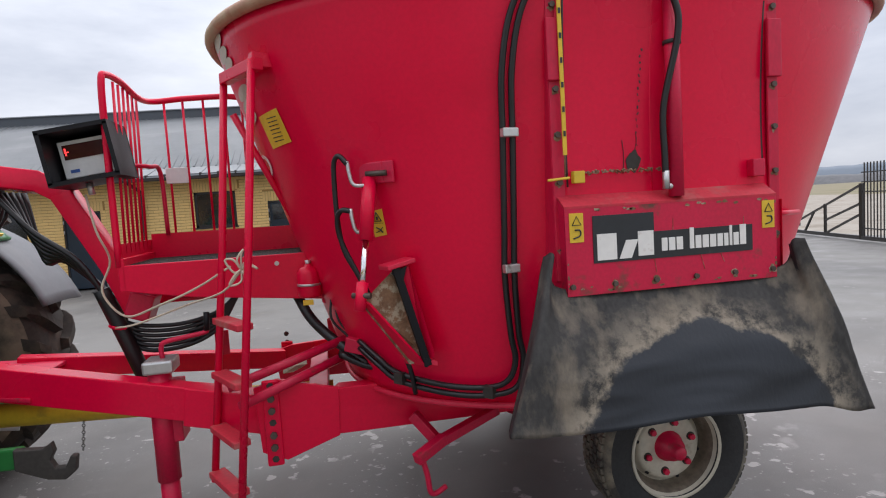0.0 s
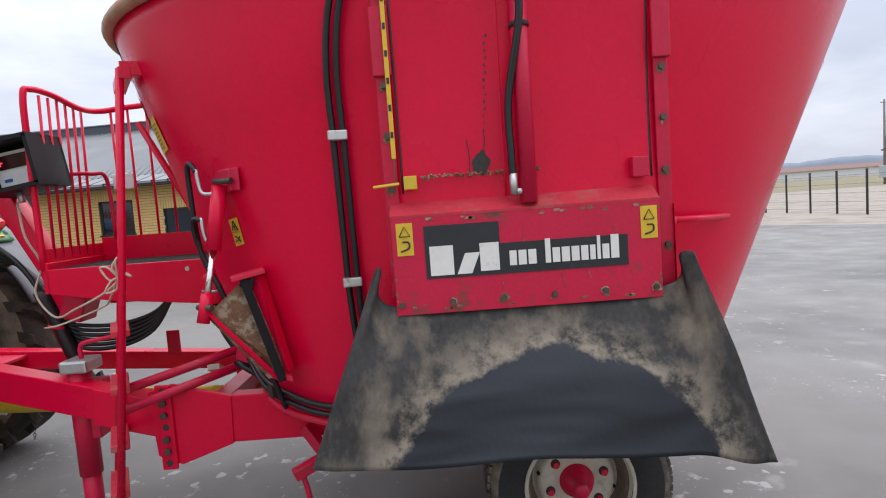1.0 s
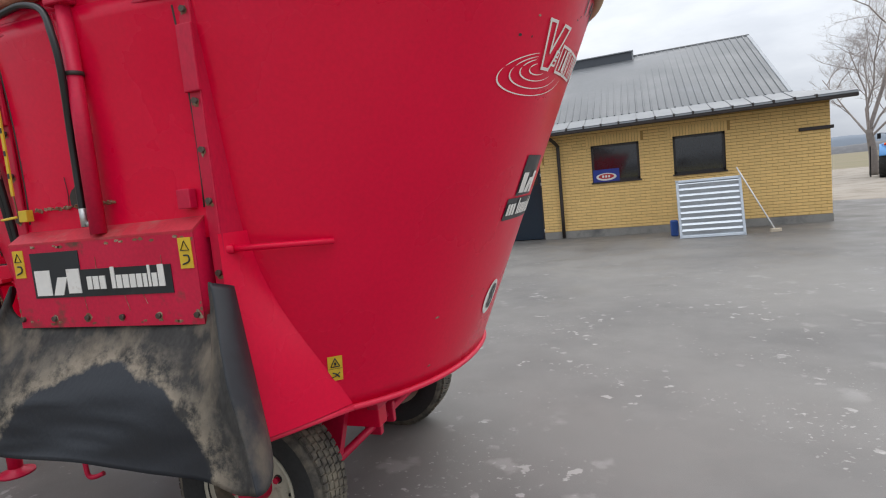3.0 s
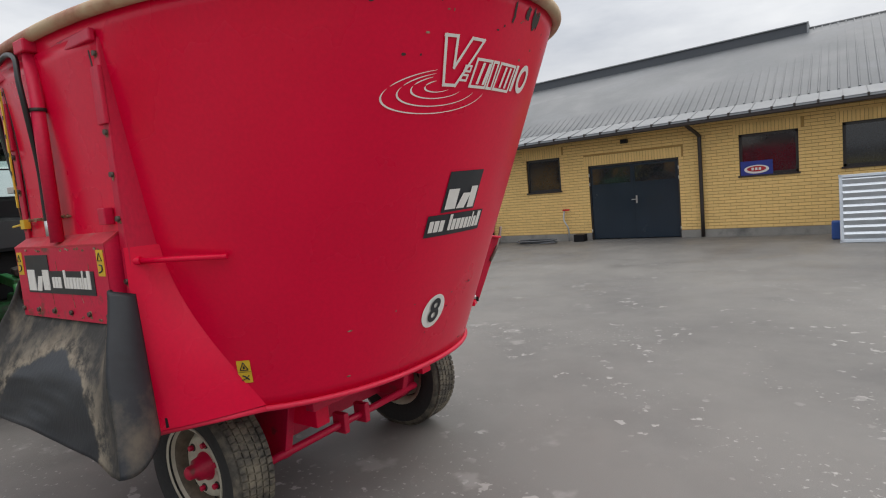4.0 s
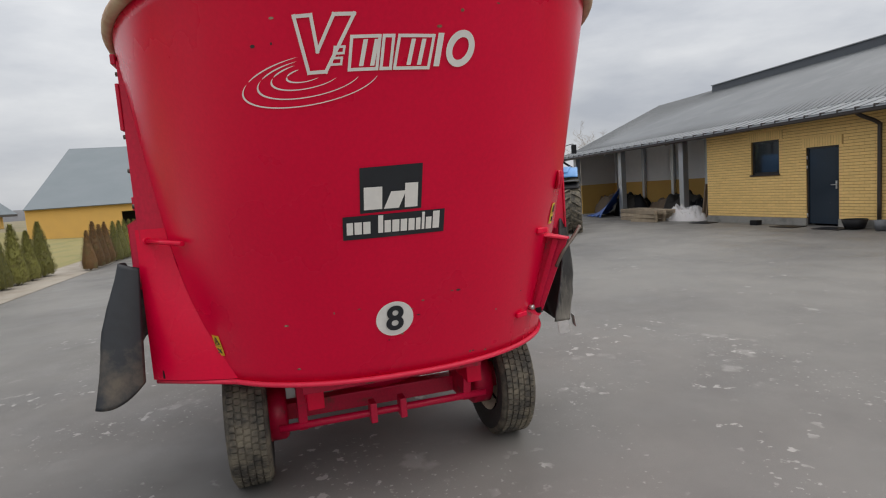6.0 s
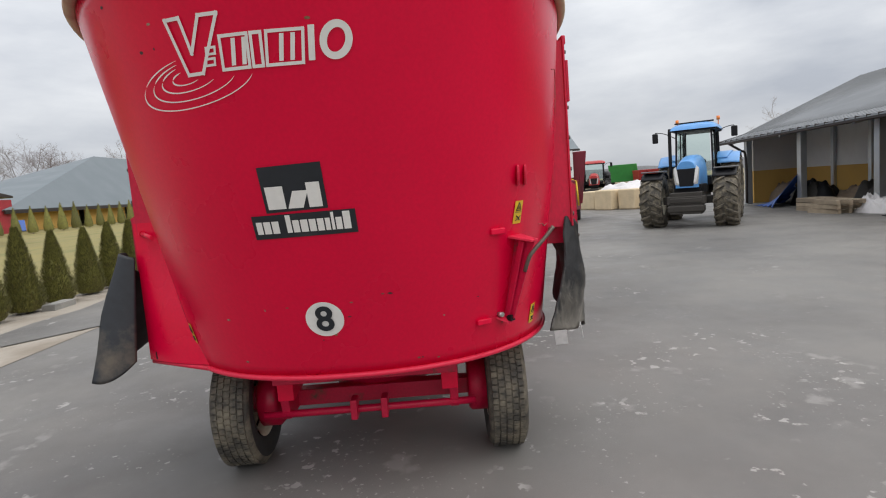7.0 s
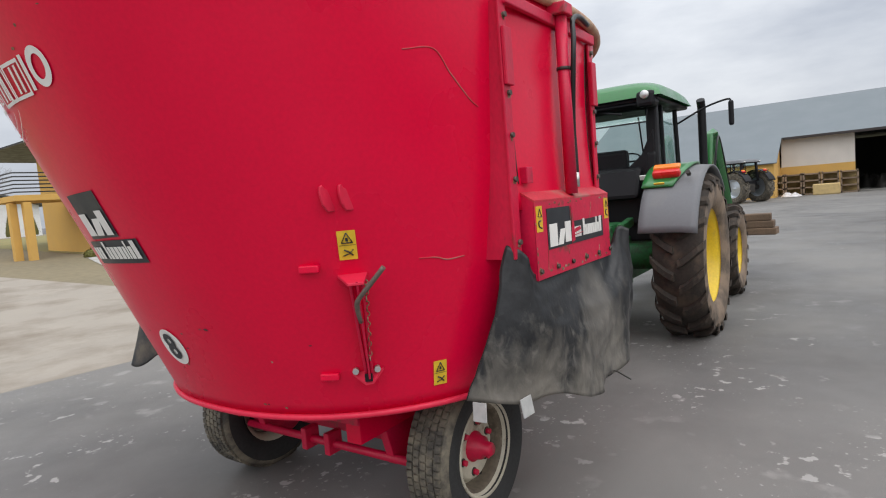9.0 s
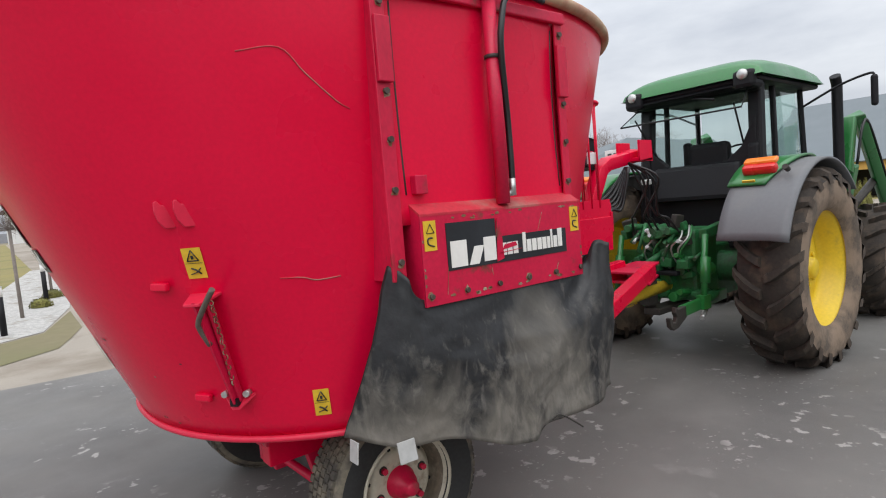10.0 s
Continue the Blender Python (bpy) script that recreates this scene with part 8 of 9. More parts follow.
barnp("lean_wall", cut_wall(-16, -1.5, 0, 2.3, 0, 0.15, [(-10.2, -7.47, 0, 1.78)]), RENDERED, "ochre lean-to wall").matrix_basis = pose(4.55, 0, 0, 0, 0, 90)
# dark-coloured back wall paints the shade seen through the lean-to opening
barnp("lean_back", Mesh().box(1.0, 1.1, -16, -1.5, 0, 2.3), INSIDE_SHADE)
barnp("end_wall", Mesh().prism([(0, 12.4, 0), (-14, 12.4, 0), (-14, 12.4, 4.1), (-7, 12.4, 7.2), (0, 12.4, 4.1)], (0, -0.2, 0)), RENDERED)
barnp("back_wall", Mesh().box(-14.2, -14, -16, 12.4, 0, 4.1), INSIDE_SHADE)
barnp("inner_wall", Mesh().box(-14, 0, -1.6, -1.4, 0, 4.1), INSIDE_SHADE)
barnp("barn_floor", Mesh().box(-14, 0, -1.5, 12.4, 0.0, 0.02), CONCRETE)
for i in range(4):
    heap("stored_gear", (-52 + (i % 2) * 2, 3.8 + i * 0.9, 0), (1.2, 0.8, 1.3), DARKSTEEL, "dim machinery inside the barn", "farm gear", 40 + i, 10)
for i in range(5):
    cr = thing("wooden_crate", pose(-44.2, -1.6 + 1.05 * i, 0), "weathered wooden crate stacked against the barn wall", "crate", "crates")
    for zz in (0.0, 0.45, 0.9, 1.35):
        part("crate_rail", Mesh().box(-0.5, 0.5, -0.5, 0.5, zz, zz + 0.09), WOOD, cr)
    for sx in (-0.45, 0.45):
        for sy in (-0.45, 0.45):
            part("crate_post", Mesh().box(sx - 0.05, sx + 0.05, sy - 0.05, sy + 0.05, 0, 1.5), WOOD, cr)
    part("crate_back", Mesh().box(-0.48, -0.42, -0.48, 0.48, 0.05, 1.4), STRAW, cr)
solid("straw_block", Mesh().box(-43.4, -42.3, 0.6, 2.1, 0, 0.7), STRAW, "yellow straw block before the barn", "bale", bevel=0.06)
heap("white_scrap", (-42.8, -0.6, 0), (1.0, 0.6, 0.3), WHITEFILM, "white film scrap on the ground", "film", 51, 10)

# ---- house behind the lawn ----
house = thing("house", pose(0.22, -22.3, 0.53) @ Matrix.Scale(0.933, 4), "ochre two-storey house with dark tiled hip roofs", "house")


def hp(n, g, mat, lab="", bevel=0.0, thick=0.0, parent=None):
    return part(n, g, mat, parent or house, lab, bevel, thick)


def hip(x0, x1, y0, y1, z, h, over=0.7):
    """A hip roof over a rectangle."""
    x0, x1, y0, y1 = x0 - over, x1 + over, y0 - over, y1 + over
    d = min(x1 - x0, y1 - y0) / 2
    if x1 - x0 >= y1 - y0:
        a, b = (x0 + d, (y0 + y1) / 2, z + h), (x1 - d, (y0 + y1) / 2, z + h)
    else:
        a, b = ((x0 + x1) / 2, y0 + d, z + h), ((x0 + x1) / 2, y1 - d, z + h)
    p = [(x0, y0, z), (x1, y0, z), (x1, y1, z), (x0, y1, z), a, b]
    if x1 - x0 >= y1 - y0:
        f = [(0, 1, 5, 4), (1, 2, 5), (2, 3, 4, 5), (3, 0, 4)]
    else:
        f = [(0, 1, 4), (1, 2, 5, 4), (2, 3, 5), (3, 0, 4, 5)]
    return Mesh().add(p, f).add(p[:4], [(3, 2, 1, 0)])


def courses(x0, x1, y0, z, h, d, n=12):
    """Thin tile courses up a front slope."""
    g = Mesh()
    for i in range(n):
        t = i / n
        g.box(x0 + d * t, x1 - d * t, y0 - d * t - 0.02, y0 - d * t + 0.02, z + h * t, z + h * t + 0.05)
    return g


wing_front = cut_wall(-23.6, -12.6, -0.6, 3.38, -0.3, 0.0, [(-16.3, -14.9, 1.17, 2.67), (-20.75, -19.2, 1.17, 2.70)])
hp("wing_wall", wing_front, RENDERED, "ochre rendered wing wall")
hp("wing_side", Mesh().box(-23.6, -23.3, -8, -0.3, -0.4, 3.38).box(-12.9, -12.6, -8, -0.3, -0.4, 3.38), RENDERED)
hp("wing_roof", hip(-24.0, -12.6, -9, 0, 3.38, 1.9, 0.9), ROOFTILE, "dark grey tiled hip roof")
hp("tile_course", courses(-24.9, -11.7, 0.9, 3.42, 1.8, 5.2, 14), ROOFTILE)
hp("wing_eave", Mesh().box(-24.95, -11.65, 0.85, 0.97, 3.22, 3.42).box(-24.95, -24.82, -9.8, 0.85, 3.22, 3.42), DARKTRIM)
hp("main_wall", cut_wall(-21.5, -9.8, -0.6, 5.4, -2.3, -2.0, [(-11.6, -10.4, 3.9, 5.0), (-11.5, -11.0, 0.5, 2.6), (-12.3, -11.8, 0.5, 2.6)]), RENDERED, "ochre two-storey front wall")
hp("main_side", Mesh().box(-10.1, -9.8, -6.8, -2.3, -0.4, 5.4).box(-21.5, -21.2, -6.8, -2.3, -0.4, 5.4).box(-21.2, -10.1, -6.8, -6.5, -0.4, 5.4), RENDERED)
hp("main_roof", hip(-22.8, -9.8, -12, -2, 5.5, 2.1, 1.3), ROOFTILE, "dark grey tiled hip roof")
hp("tile_course", courses(-24.0, -8.6, -0.7, 5.54, 2.0, 6.0, 14), ROOFTILE)
hp("main_eave", Mesh().box(-24.15, -8.45, -0.75, -0.62, 5.30, 5.54).box(-24.15, -24.02, -13.3, -0.75, 5.30, 5.54).box(-24.02, -8.5, -13.2, -0.75, 5.42, 5.46), DARKTRIM)
hp("roof_vent", Mesh().box(-16.0, -15.6, -3.9, -3.5, 6.5, 7.0), DARKTRIM, bevel=0.03)
for x0, x1, z0, z1, yy in ((-16.3, -14.9, 1.17, 2.67, 0), (-20.75, -19.2, 1.17, 2.70, 0), (-11.6, -10.4, 3.9, 5.0, -2), (-11.5, -11.0, 0.5, 2.6, -2), (-12.3, -11.8, 0.5, 2.6, -2)):
    wi = hp("window", Mesh().box(x0, x1, yy - 0.2, yy - 0.12, z0, z0 + 0.09).box(x0, x1, yy - 0.2, yy - 0.12, z1 - 0.09, z1).box(x0, x0 + 0.09, yy - 0.2, yy - 0.12, z0, z1).box(x1 - 0.09, x1, yy - 0.2, yy - 0.12, z0, z1), FRAME, "dark framed window")
    hp("pane", Mesh().box(x0 + 0.08, x1 - 0.08, yy - 0.18, yy - 0.15, z0 + 0.08, z1 - 0.08), PANE, parent=wi)
    hp("sill", Mesh().box(x0 - 0.05, x1 + 0.05, yy - 0.02, yy + 0.06, z0 - 0.05, z0), DARKTRIM, parent=wi)
hp("downpipe", Mesh().tube([(-23.4, 0.06, 3.3), (-23.4, 0.06, 0)], 0.06, 8), DARKTRIM)
hp("downpipe", Mesh().tube([(-23.0, -0.7, 5.4), (-21.6, -1.95, 4.8), (-21.6, -1.95, 4.2)], 0.05, 8), DARKTRIM)
hp("porch_roof", Mesh().prism([(-23.6, -3.5, 2.75), (-23.6, -3.5, 3.3), (-25.5, -3.5, 3.2), (-28.6, -3.5, 2.62), (-28.6, -3.5, 2.5)], (0, 4.3, 0)), DARKTRIM, "dark sloping porch roof", bevel=0.03)
for x in (-28.2, -26.0):
    hp("porch_post", Mesh().box(x - 0.1, x + 0.1, -3.2, -3.0, -0.4, 2.6), DARKTRIM)
hp("balcony", Mesh().box(-9.8, -6.9, -4.2, -1.6, 2.6, 2.85), RENDERED, "ochre balcony slab", bevel=0.02)
for i in range(6):
    hp("balcony_rail", Mesh().box(-9.8, -6.9, -1.66, -1.6, 2.95 + i * 0.16, 3.0 + i * 0.16).box(-6.96, -6.9, -4.2, -1.66, 2.95 + i * 0.16, 3.0 + i * 0.16), FRAME)
for x, y in ((-6.97, -2.1), (-7.34, -1.6)):
    hp("pillar", Mesh().box(x - 0.15, x + 0.15, y - 0.3, y, -0.4, 2.55), RENDERED, "ochre rendered pillar", bevel=0.02)

# ---- hip-roofed hall and far buildings ----
hall = thing("hall", pose(-36, -30, 0.6), "low ochre hall with a wide slate grey hip roof", "building")
part("wall", cut_wall(-40, -1.0, -0.6, 2.0, -0.3, 0, [(-10.6, -9.4, 0.0, 1.7), (-17.5, -16.6, 0.0, 1.8), (-25, -20.3, 0.0, 1.9)]), RENDERED, hall, "ochre rendered wall")
# dark sheet stands in for the shade behind the hall's openings
part("shade_backing", Mesh().box(-40, -1, -3, -2.8, -0.6, 2.0), INSIDE_SHADE, hall)
part("roof", Mesh().add([(0, 0.8, 1.85), (-42, 0.8, 1.85), (-42, -10, 1.85), (0, -10, 1.85), (-19.9, -4.2, 7.0), (-40, -4.2, 7.0)], [(0, 1, 5, 4), (0, 4, 3), (1, 2, 5), (2, 3, 4, 5)]), ROOF2, hall, "slate grey hip roof", thick=0.08)
part("eave", Mesh().box(-42, 0, 0.72, 0.84, 1.6, 1.85), DARKTRIM, hall)
white = thing("white_house", pose(-20, -92, 1.2), "distant white gabled house behind a hedge", "house")
part("wall", Mesh().prism([(-12, 0, 0), (16, 0, 0), (16, 0, 4.5), (4, 0, 9.0), (-12, 0, 4.6)], (0, -12, 0)), WHITE, white, "white rendered gable wall")
part("roof", Mesh().prism([(-13, 1, 4.4), (4, 1, 9.2), (17, 1, 4.3), (17, 1, 4.55), (4, 1, 9.5), (-13, 1, 4.65)], (0, -14, 0)), ROOFTILE, white)
small = thing("white_cottage", pose(-3.5, -60, 1.2), "distant white cottage with a brown roof", "house")
part("wall", Mesh().box(-3, 3, -6, 0, 0, 3.2), WHITE, small)
part("roof", Mesh().prism([(-3.5, 0.6, 3.1), (0, 0.6, 5.3), (3.5, 0.6, 3.1)], (0, -7.2, 0)), material("brown_roof", (0.10, 0.05, 0.04), 0.8), small)
for i in range(2):
    part("window", Mesh().box(-1.8 + 2.4 * i, -0.7 + 2.4 * i, 0.0, 0.05, 1.0, 2.3), PANE, small)


# ---- plants ----
def thuja_mesh(h, r, seed, n=900):
    """A cone of many small upright sprays."""
    rg = random.Random(seed)
    g = Mesh()
    for i in range(n):
        z = h * (0.02 + 0.96 * rg.random() ** 1.35)
        q = z / h
        rad = r * (1 - q) ** 0.72 * (0.55 + 0.45 * min(1, q * 8)) * (0.76 + 0.46 * rg.random())
        a = rg.uniform(0, 2 * math.pi)
        p = Vector((rad * math.cos(a), rad * math.sin(a), z))
        out = Vector((math.cos(a), math.sin(a), 1.6 + rg.uniform(-0.4, 0.6))).normalized()
        side = Vector((-math.sin(a), math.cos(a), rg.uniform(-0.3, 0.3))).normalized()
        ln, w = h * rg.uniform(0.018, 0.038), h * rg.uniform(0.004, 0.009)
        g.add([p - side * w, p + side * w, p + out * ln + side * w * 0.4, p + out * ln * 1.25, p + out * ln - side * w * 0.4], [(0, 1, 2, 3, 4)])
    g.lathe([(r * 0.75, 0.05 * h), (r * 0.82, 0.2 * h), (r * 0.55, 0.5 * h), (r * 0.25, 0.8 * h), (0.01, 0.97 * h)], pose(0, 0, 0), 10)
    return g


DEADTHUJA = material("browned_thuja_foliage", (0.16, 0.085, 0.03), 0.8, vary=0.4, scale=9, fine=60, bump=0.3, island=0.45, tint=(0.10, 0.09, 0.03), tint_at=(0.5, 0.7), tint_scale=4)


def thuja(x, y, h, seed, lod=900, mat=None, label="small green thuja conifer in a hedge row"):
    t = thing("thuja", pose(x, y, rise(y)), label, "conifer", "thuja hedge")
    part("trunk", Mesh().cyl((0, 0, -0.05), (0, 0, h * 0.4), 0.03, 6), BARK, t)
    part("crown", thuja_mesh(h, h * 0.21, seed, lod), mat or THUJA, t)


rng = random.Random(8)
for i in range(12):
    thuja(-5.45 - 0.90 * i - rng.uniform(-0.05, 0.05), -7.0 + 0.012 * i, rng.uniform(1.35, 1.6), i, 9000 if i < 6 else 2600)
for i in range(17):
    thuja(-18.9 - 0.62 * i - rng.uniform(-0.05, 0.05), -5.75 + 0.045 * i, rng.uniform(1.25, 1.5), 200 + i, 1500)
for i in range(4):
    thuja(-16.0 - 0.72 * i, -5.85, rng.uniform(1.2, 1.5), 240 + i, 1500, DEADTHUJA, "browned dying thuja conifer in the hedge row")
for i in range(16):
    thuja(-27 - 1.55 * i, -26.6, rng.uniform(1.7, 2.1), 100 + i, 400)
for i in range(12):
    thuja(-2 - 1.9 * i, -66 + 0.2 * i, rng.uniform(2.2, 2.7), 140 + i, 260)


def limb(g, p, d, length, r, depth, rg, spread=0.55, up=0.25):
    """One limb with its side limbs, as tapered tubes."""
    pts = [p]
    q, dd = p.copy(), d.copy()
    k = 4 if depth > 1 else 3
    for i in range(k):
        dd = (dd + Vector((rg.uniform(-1, 1), rg.uniform(-1, 1), rg.uniform(-0.6, 1) * up)) * 0.34).normalized()
        q = q + dd * length / k
        pts.append(q.copy())
    g.tube(pts, r, 6 if depth > 2 else 4 if depth > 1 else 3, taper=r * 0.35 if depth else r * 0.3, caps=False)
    if depth:
        kids = 6 if depth > 2 else 7 if depth > 1 else 10
        for i in range(kids):
            t = 0.25 + 0.75 * (i + rg.random()) / kids
            seg = min(int(t * k), k - 1)
            base = pts[seg].lerp(pts[seg + 1], t * k - seg)
            side = Vector((rg.uniform(-1, 1), rg.uniform(-1, 1), rg.uniform(-0.2, 0.5))).normalized()
            nd = (dd * (1 - spread) + side * spread + Vector((0, 0, up * 0.4))).normalized()
            limb(g, base, nd, length * rg.uniform(0.36, 0.62) * (1.15 - 0.45 * t), r * 0.40, depth - 1, rg, spread, up)


def bare_tree(x, y, h, seed, depth=4, label="bare leafless birch with many fine twigs", r=None, trunk=0.35, z0=None, lean=0.32, mat=None):
    rg = random.Random(seed)
    t = thing("bare_tree", pose(x, y, rise(y) if z0 is None else z0), label, "tree")
    r = r or h * 0.016
    top = Vector((0.02 * h * rg.uniform(-1, 1), 0.01 * h, h * trunk))
    part("trunk", Mesh().tube(bend([(0, 0, -0.1), (top.x * 0.3, 0, h * trunk * 0.5), tuple(top)], 4), r * 1.25, 10, taper=r * 0.85), BARK, t)
    g = Mesh()
    limb(g, top - Vector((0, 0, 0.1)), Vector((rg.uniform(-0.1, 0.1), 0, 1)).normalized(), h * (1 - trunk), r * 0.55, depth - 1, rg, 0.68, 0.25)
    for i in range(6):
        a = i * 1.05 + rg.uniform(-0.4, 0.4)
        k = lean * rg.uniform(0.6, 1.5)
        limb(g, top - Vector((0, 0, 0.06 * h * rg.random())), Vector((k * math.cos(a), k * math.sin(a), 1)).normalized(), h * rg.uniform(0.36, 0.55), r * 0.33, depth - 1, rg, 0.66, 0.35)
    part("crown", g, mat or TWIG, t)
    return t


BIRCH = material("pale_birch_twigs", (0.34, 0.30, 0.28), 0.9, vary=0.3)
bare_tree(16.1, 39.3, 14, 1, 5, "bare leafless lime tree with spreading limbs", r=0.22, trunk=0.2, lean=0.55, mat=BIRCH)
bare_tree(22.0, 46.5, 15, 2, 5, r=0.13, trunk=0.3, mat=BIRCH, lean=0.4)
bare_tree(19.4, 44.5, 13, 5, 5, r=0.11, trunk=0.35, mat=BIRCH, lean=0.4)
for i, (x, y, h) in enumerate(((-79.6, -70.9, 11), (-81.8, -68.3, 11), (-83.8, -65.8, 10), (-85.6, -63.6, 11.2), (-87.0, -61.5, 11.5), (-88.2, -60.0, 11), (-89.4, -58.0, 10), (-93, -51.8, 11), (-73.5, 47, 9), (-72, 50, 8))):
    bare_tree(x, y, h, 30 + i, 4, "distant bare tree with a high twiggy crown", r=0.12, trunk=0.58 if y < 0 else 0.4, lean=0.9, mat=TWIG if y < 0 else BIRCH)
bare_tree(-22, -80, 11, 61, 4)
# little grafted tree and shrubs in the pebble border
graft = thing("standard_tree", pose(-5.34, -9.55, rise(-9.55)), "small bare standard tree with a round twiggy head", "tree")
part("trunk", Mesh().cyl((0, 0, -0.05), (0.02, 0, 1.75), 0.035, 8, r2=0.028), BARK, graft)
g = Mesh()
rg = random.Random(5)
for i in range(70):
    a, e = rg.uniform(0, 2 * math.pi), rg.uniform(-0.25, 1.1)
    d = Vector((math.cos(a) * math.cos(e), math.sin(a) * math.cos(e), math.sin(e)))
    limb(g, Vector((0.02, 0, 1.74)), d, rg.uniform(0.28, 0.48), 0.006, 1, rg, 0.5, 0.0)
part("crown", g, TWIG, graft)
for x, y in ((-6.13, -13.2), (-6.94, -17.05), (1.14, -11.0), (0.32, -15.0), (5.0, -10.2)):
    copy_thing(graft, pose(x, y, rise(y)))


def shrub(x, y, r, seed):
    rg = random.Random(seed)
    s = thing("round_shrub", pose(x, y, rise(y)), "low clipped round shrub in the pebbles", "shrub", "border shrubs")
    g = Mesh()
    for i in range(420):
        a, e = rg.uniform(0, 2 * math.pi), math.asin(rg.uniform(0.0, 1))
        d = Vector((math.cos(a) * math.cos(e), math.sin(a) * math.cos(e), math.sin(e)))
        p = Vector((d.x * r, d.y * r, d.z * r * 0.85)) * rg.uniform(0.8, 1.05)
        q = d.orthogonal().normalized() * r * 0.09
        w = d.cross(q)
        g.add([p - q, p + w * 0.6, p + q + d * r * 0.1, p - w * 0.6], [(0, 1, 2, 3)])
    g.lathe([(r * 0.85, 0), (r * 0.8, r * 0.4), (r * 0.45, r * 0.72), (0.01, r * 0.8)], pose(0, 0, 0), 12)
    part("leaves", g, THUJA, s)


for i, (x, y, r) in enumerate(((-5.40, -10.65, 0.24), (-5.91, -12.5, 0.24), (-6.28, -14.3, 0.24), (-6.51, -15.9, 0.22), (-7.02, -18.0, 0.26), (-10.6, -21.2, 0.3), (-15.4, -21.3, 0.28), (-19.5, -21.3, 0.4), (0.75, -12.2, 0.22), (0.41, -13.6, 0.22), (2.4, -9.5, 0.22), (-8.1, -22.3, 0.35))):
    shrub(x, y, r, i)


# ---- garden bollards ----
def bollard(x, y):
    b = thing("bollard_light", pose(x, y, rise(y)), "black garden bollard light with a white head", "bollard light", "bollards")
    part("post", Mesh().cyl((0, 0, -0.03), (0, 0, 0.66), 0.05, 14), BLACK, b)
    part("head", Mesh().cyl((0, 0, 0.66), (0, 0, 0.82), 0.05, 14), WHITE, b, "white lamp head")
    part("cap", Mesh().cyl((0, 0, 0.82), (0, 0, 0.835), 0.053, 14), GALV, b)


for x, y in ((-4.95, -7.98), (-5.65, -11.5), (-6.58, -15.4), (-7.2, -19.0), (-9.57, -21.2), (-13.54, -21.3), (-17.7, -21.0), (1.48, -9.25), (0.56, -13.4), (4.0, -9.6), (7.0, -9.7)):
    bollard(x, y)
solid("slab_kerb", Mesh().box(-6.95, -6.35, -6.75, -6.5, -0.02, 0.10), CONCRETE, "pale concrete slab at the hedge foot", "slab", bevel=0.01)
toy = thing("play_frame", pose(-34, -27.5, rise(-27.5)), "colourful play equipment beyond the hedge", "playground")
part("red_wall", Mesh().box(-3, 3, -2, -1.9, 0, 2.4), material("red_board", (0.35, 0.03, 0.04), 0.6), toy)
part("yellow_slide", Mesh().beam((1.6, 0, 1.3), (2.8, 0.6, 0.2), 0.4, 0.06), YELLOW, toy)
part("blue_slide", Mesh().beam((-1.0, 0, 0.9), (-0.2, 0.6, 0.2), 0.4, 0.06), BLUETARP, toy)
part("frame", Mesh().cyl((1.5, -0.3, 0), (1.5, -0.3, 2.0), 0.06, 8).cyl((0.6, -0.3, 0), (0.6, -0.3, 2.0), 0.06, 8), ORANGE, toy)

# ---- fence, gate, poles and distance ----
fence = thing("fence", pose(16, 13, 0), "dark mesh fence with thin posts along the field", "fence")
for i in range(15):
    y = 2.6 + i * 1.5
    x = 0.55 - 0.075 * (y - 3)
    part("fence_post", Mesh().box(x - 0.03, x + 0.03, y - 0.03, y + 0.03, -0.05, 1.75), FRAME, fence)
wires = Mesh()
for z in (0.15, 0.5, 0.85, 1.2, 1.55):
    wires.cyl((0.58, 2.6, z), (-1.0, 23.6, z), 0.006, 4)
part("fence_wire", wires, DARKSTEEL, fence)
gatef = thing("sliding_gate", pose(13.48, 12.376, 0), "black steel sliding gate with pickets", "gate")
gd = Vector((-0.307, -0.952, 0))


def along(d, z):
    return Vector((0, 0, z)) + gd * d


part("bottom_beam", Mesh().beam(along(0, 0.1), along(8.5, 0.1), 0.08, 0.10), FRAME, gatef)
for p, q in ((along(0.0, 0.42), along(3.3, 1.48)), (along(0.45, 0.12), along(1.0, 0.75)), (along(1.6, 0.12), along(3.3, 0.72)), (along(1.6, 0.5), along(3.3, 1.0))):
    part("gate_brace", Mesh().beam(p, q, 0.05, 0.05), FRAME, gatef)
part("gate_post", Mesh().beam(along(1.6, 0.1), along(1.6, 0.98), 0.06, 0.06, (1, 0, 0)), FRAME, gatef)
part("gate_post", Mesh().beam(along(3.33, 0.05), along(3.33, 1.52), 0.09, 0.09, (1, 0, 0)), FRAME, gatef)
for z in (0.35, 1.3, 1.55, 1.8):
    part("gate_bar", Mesh().beam(along(3.33, z), along(8.5, z), 0.03, 0.03), FRAME, gatef)
for i in range(39):
    part("picket", Mesh().beam(along(3.45 + i * 0.13, 0.12), along(3.45 + i * 0.13, 2.05), 0.022, 0.022, (1, 0, 0)), FRAME, gatef)


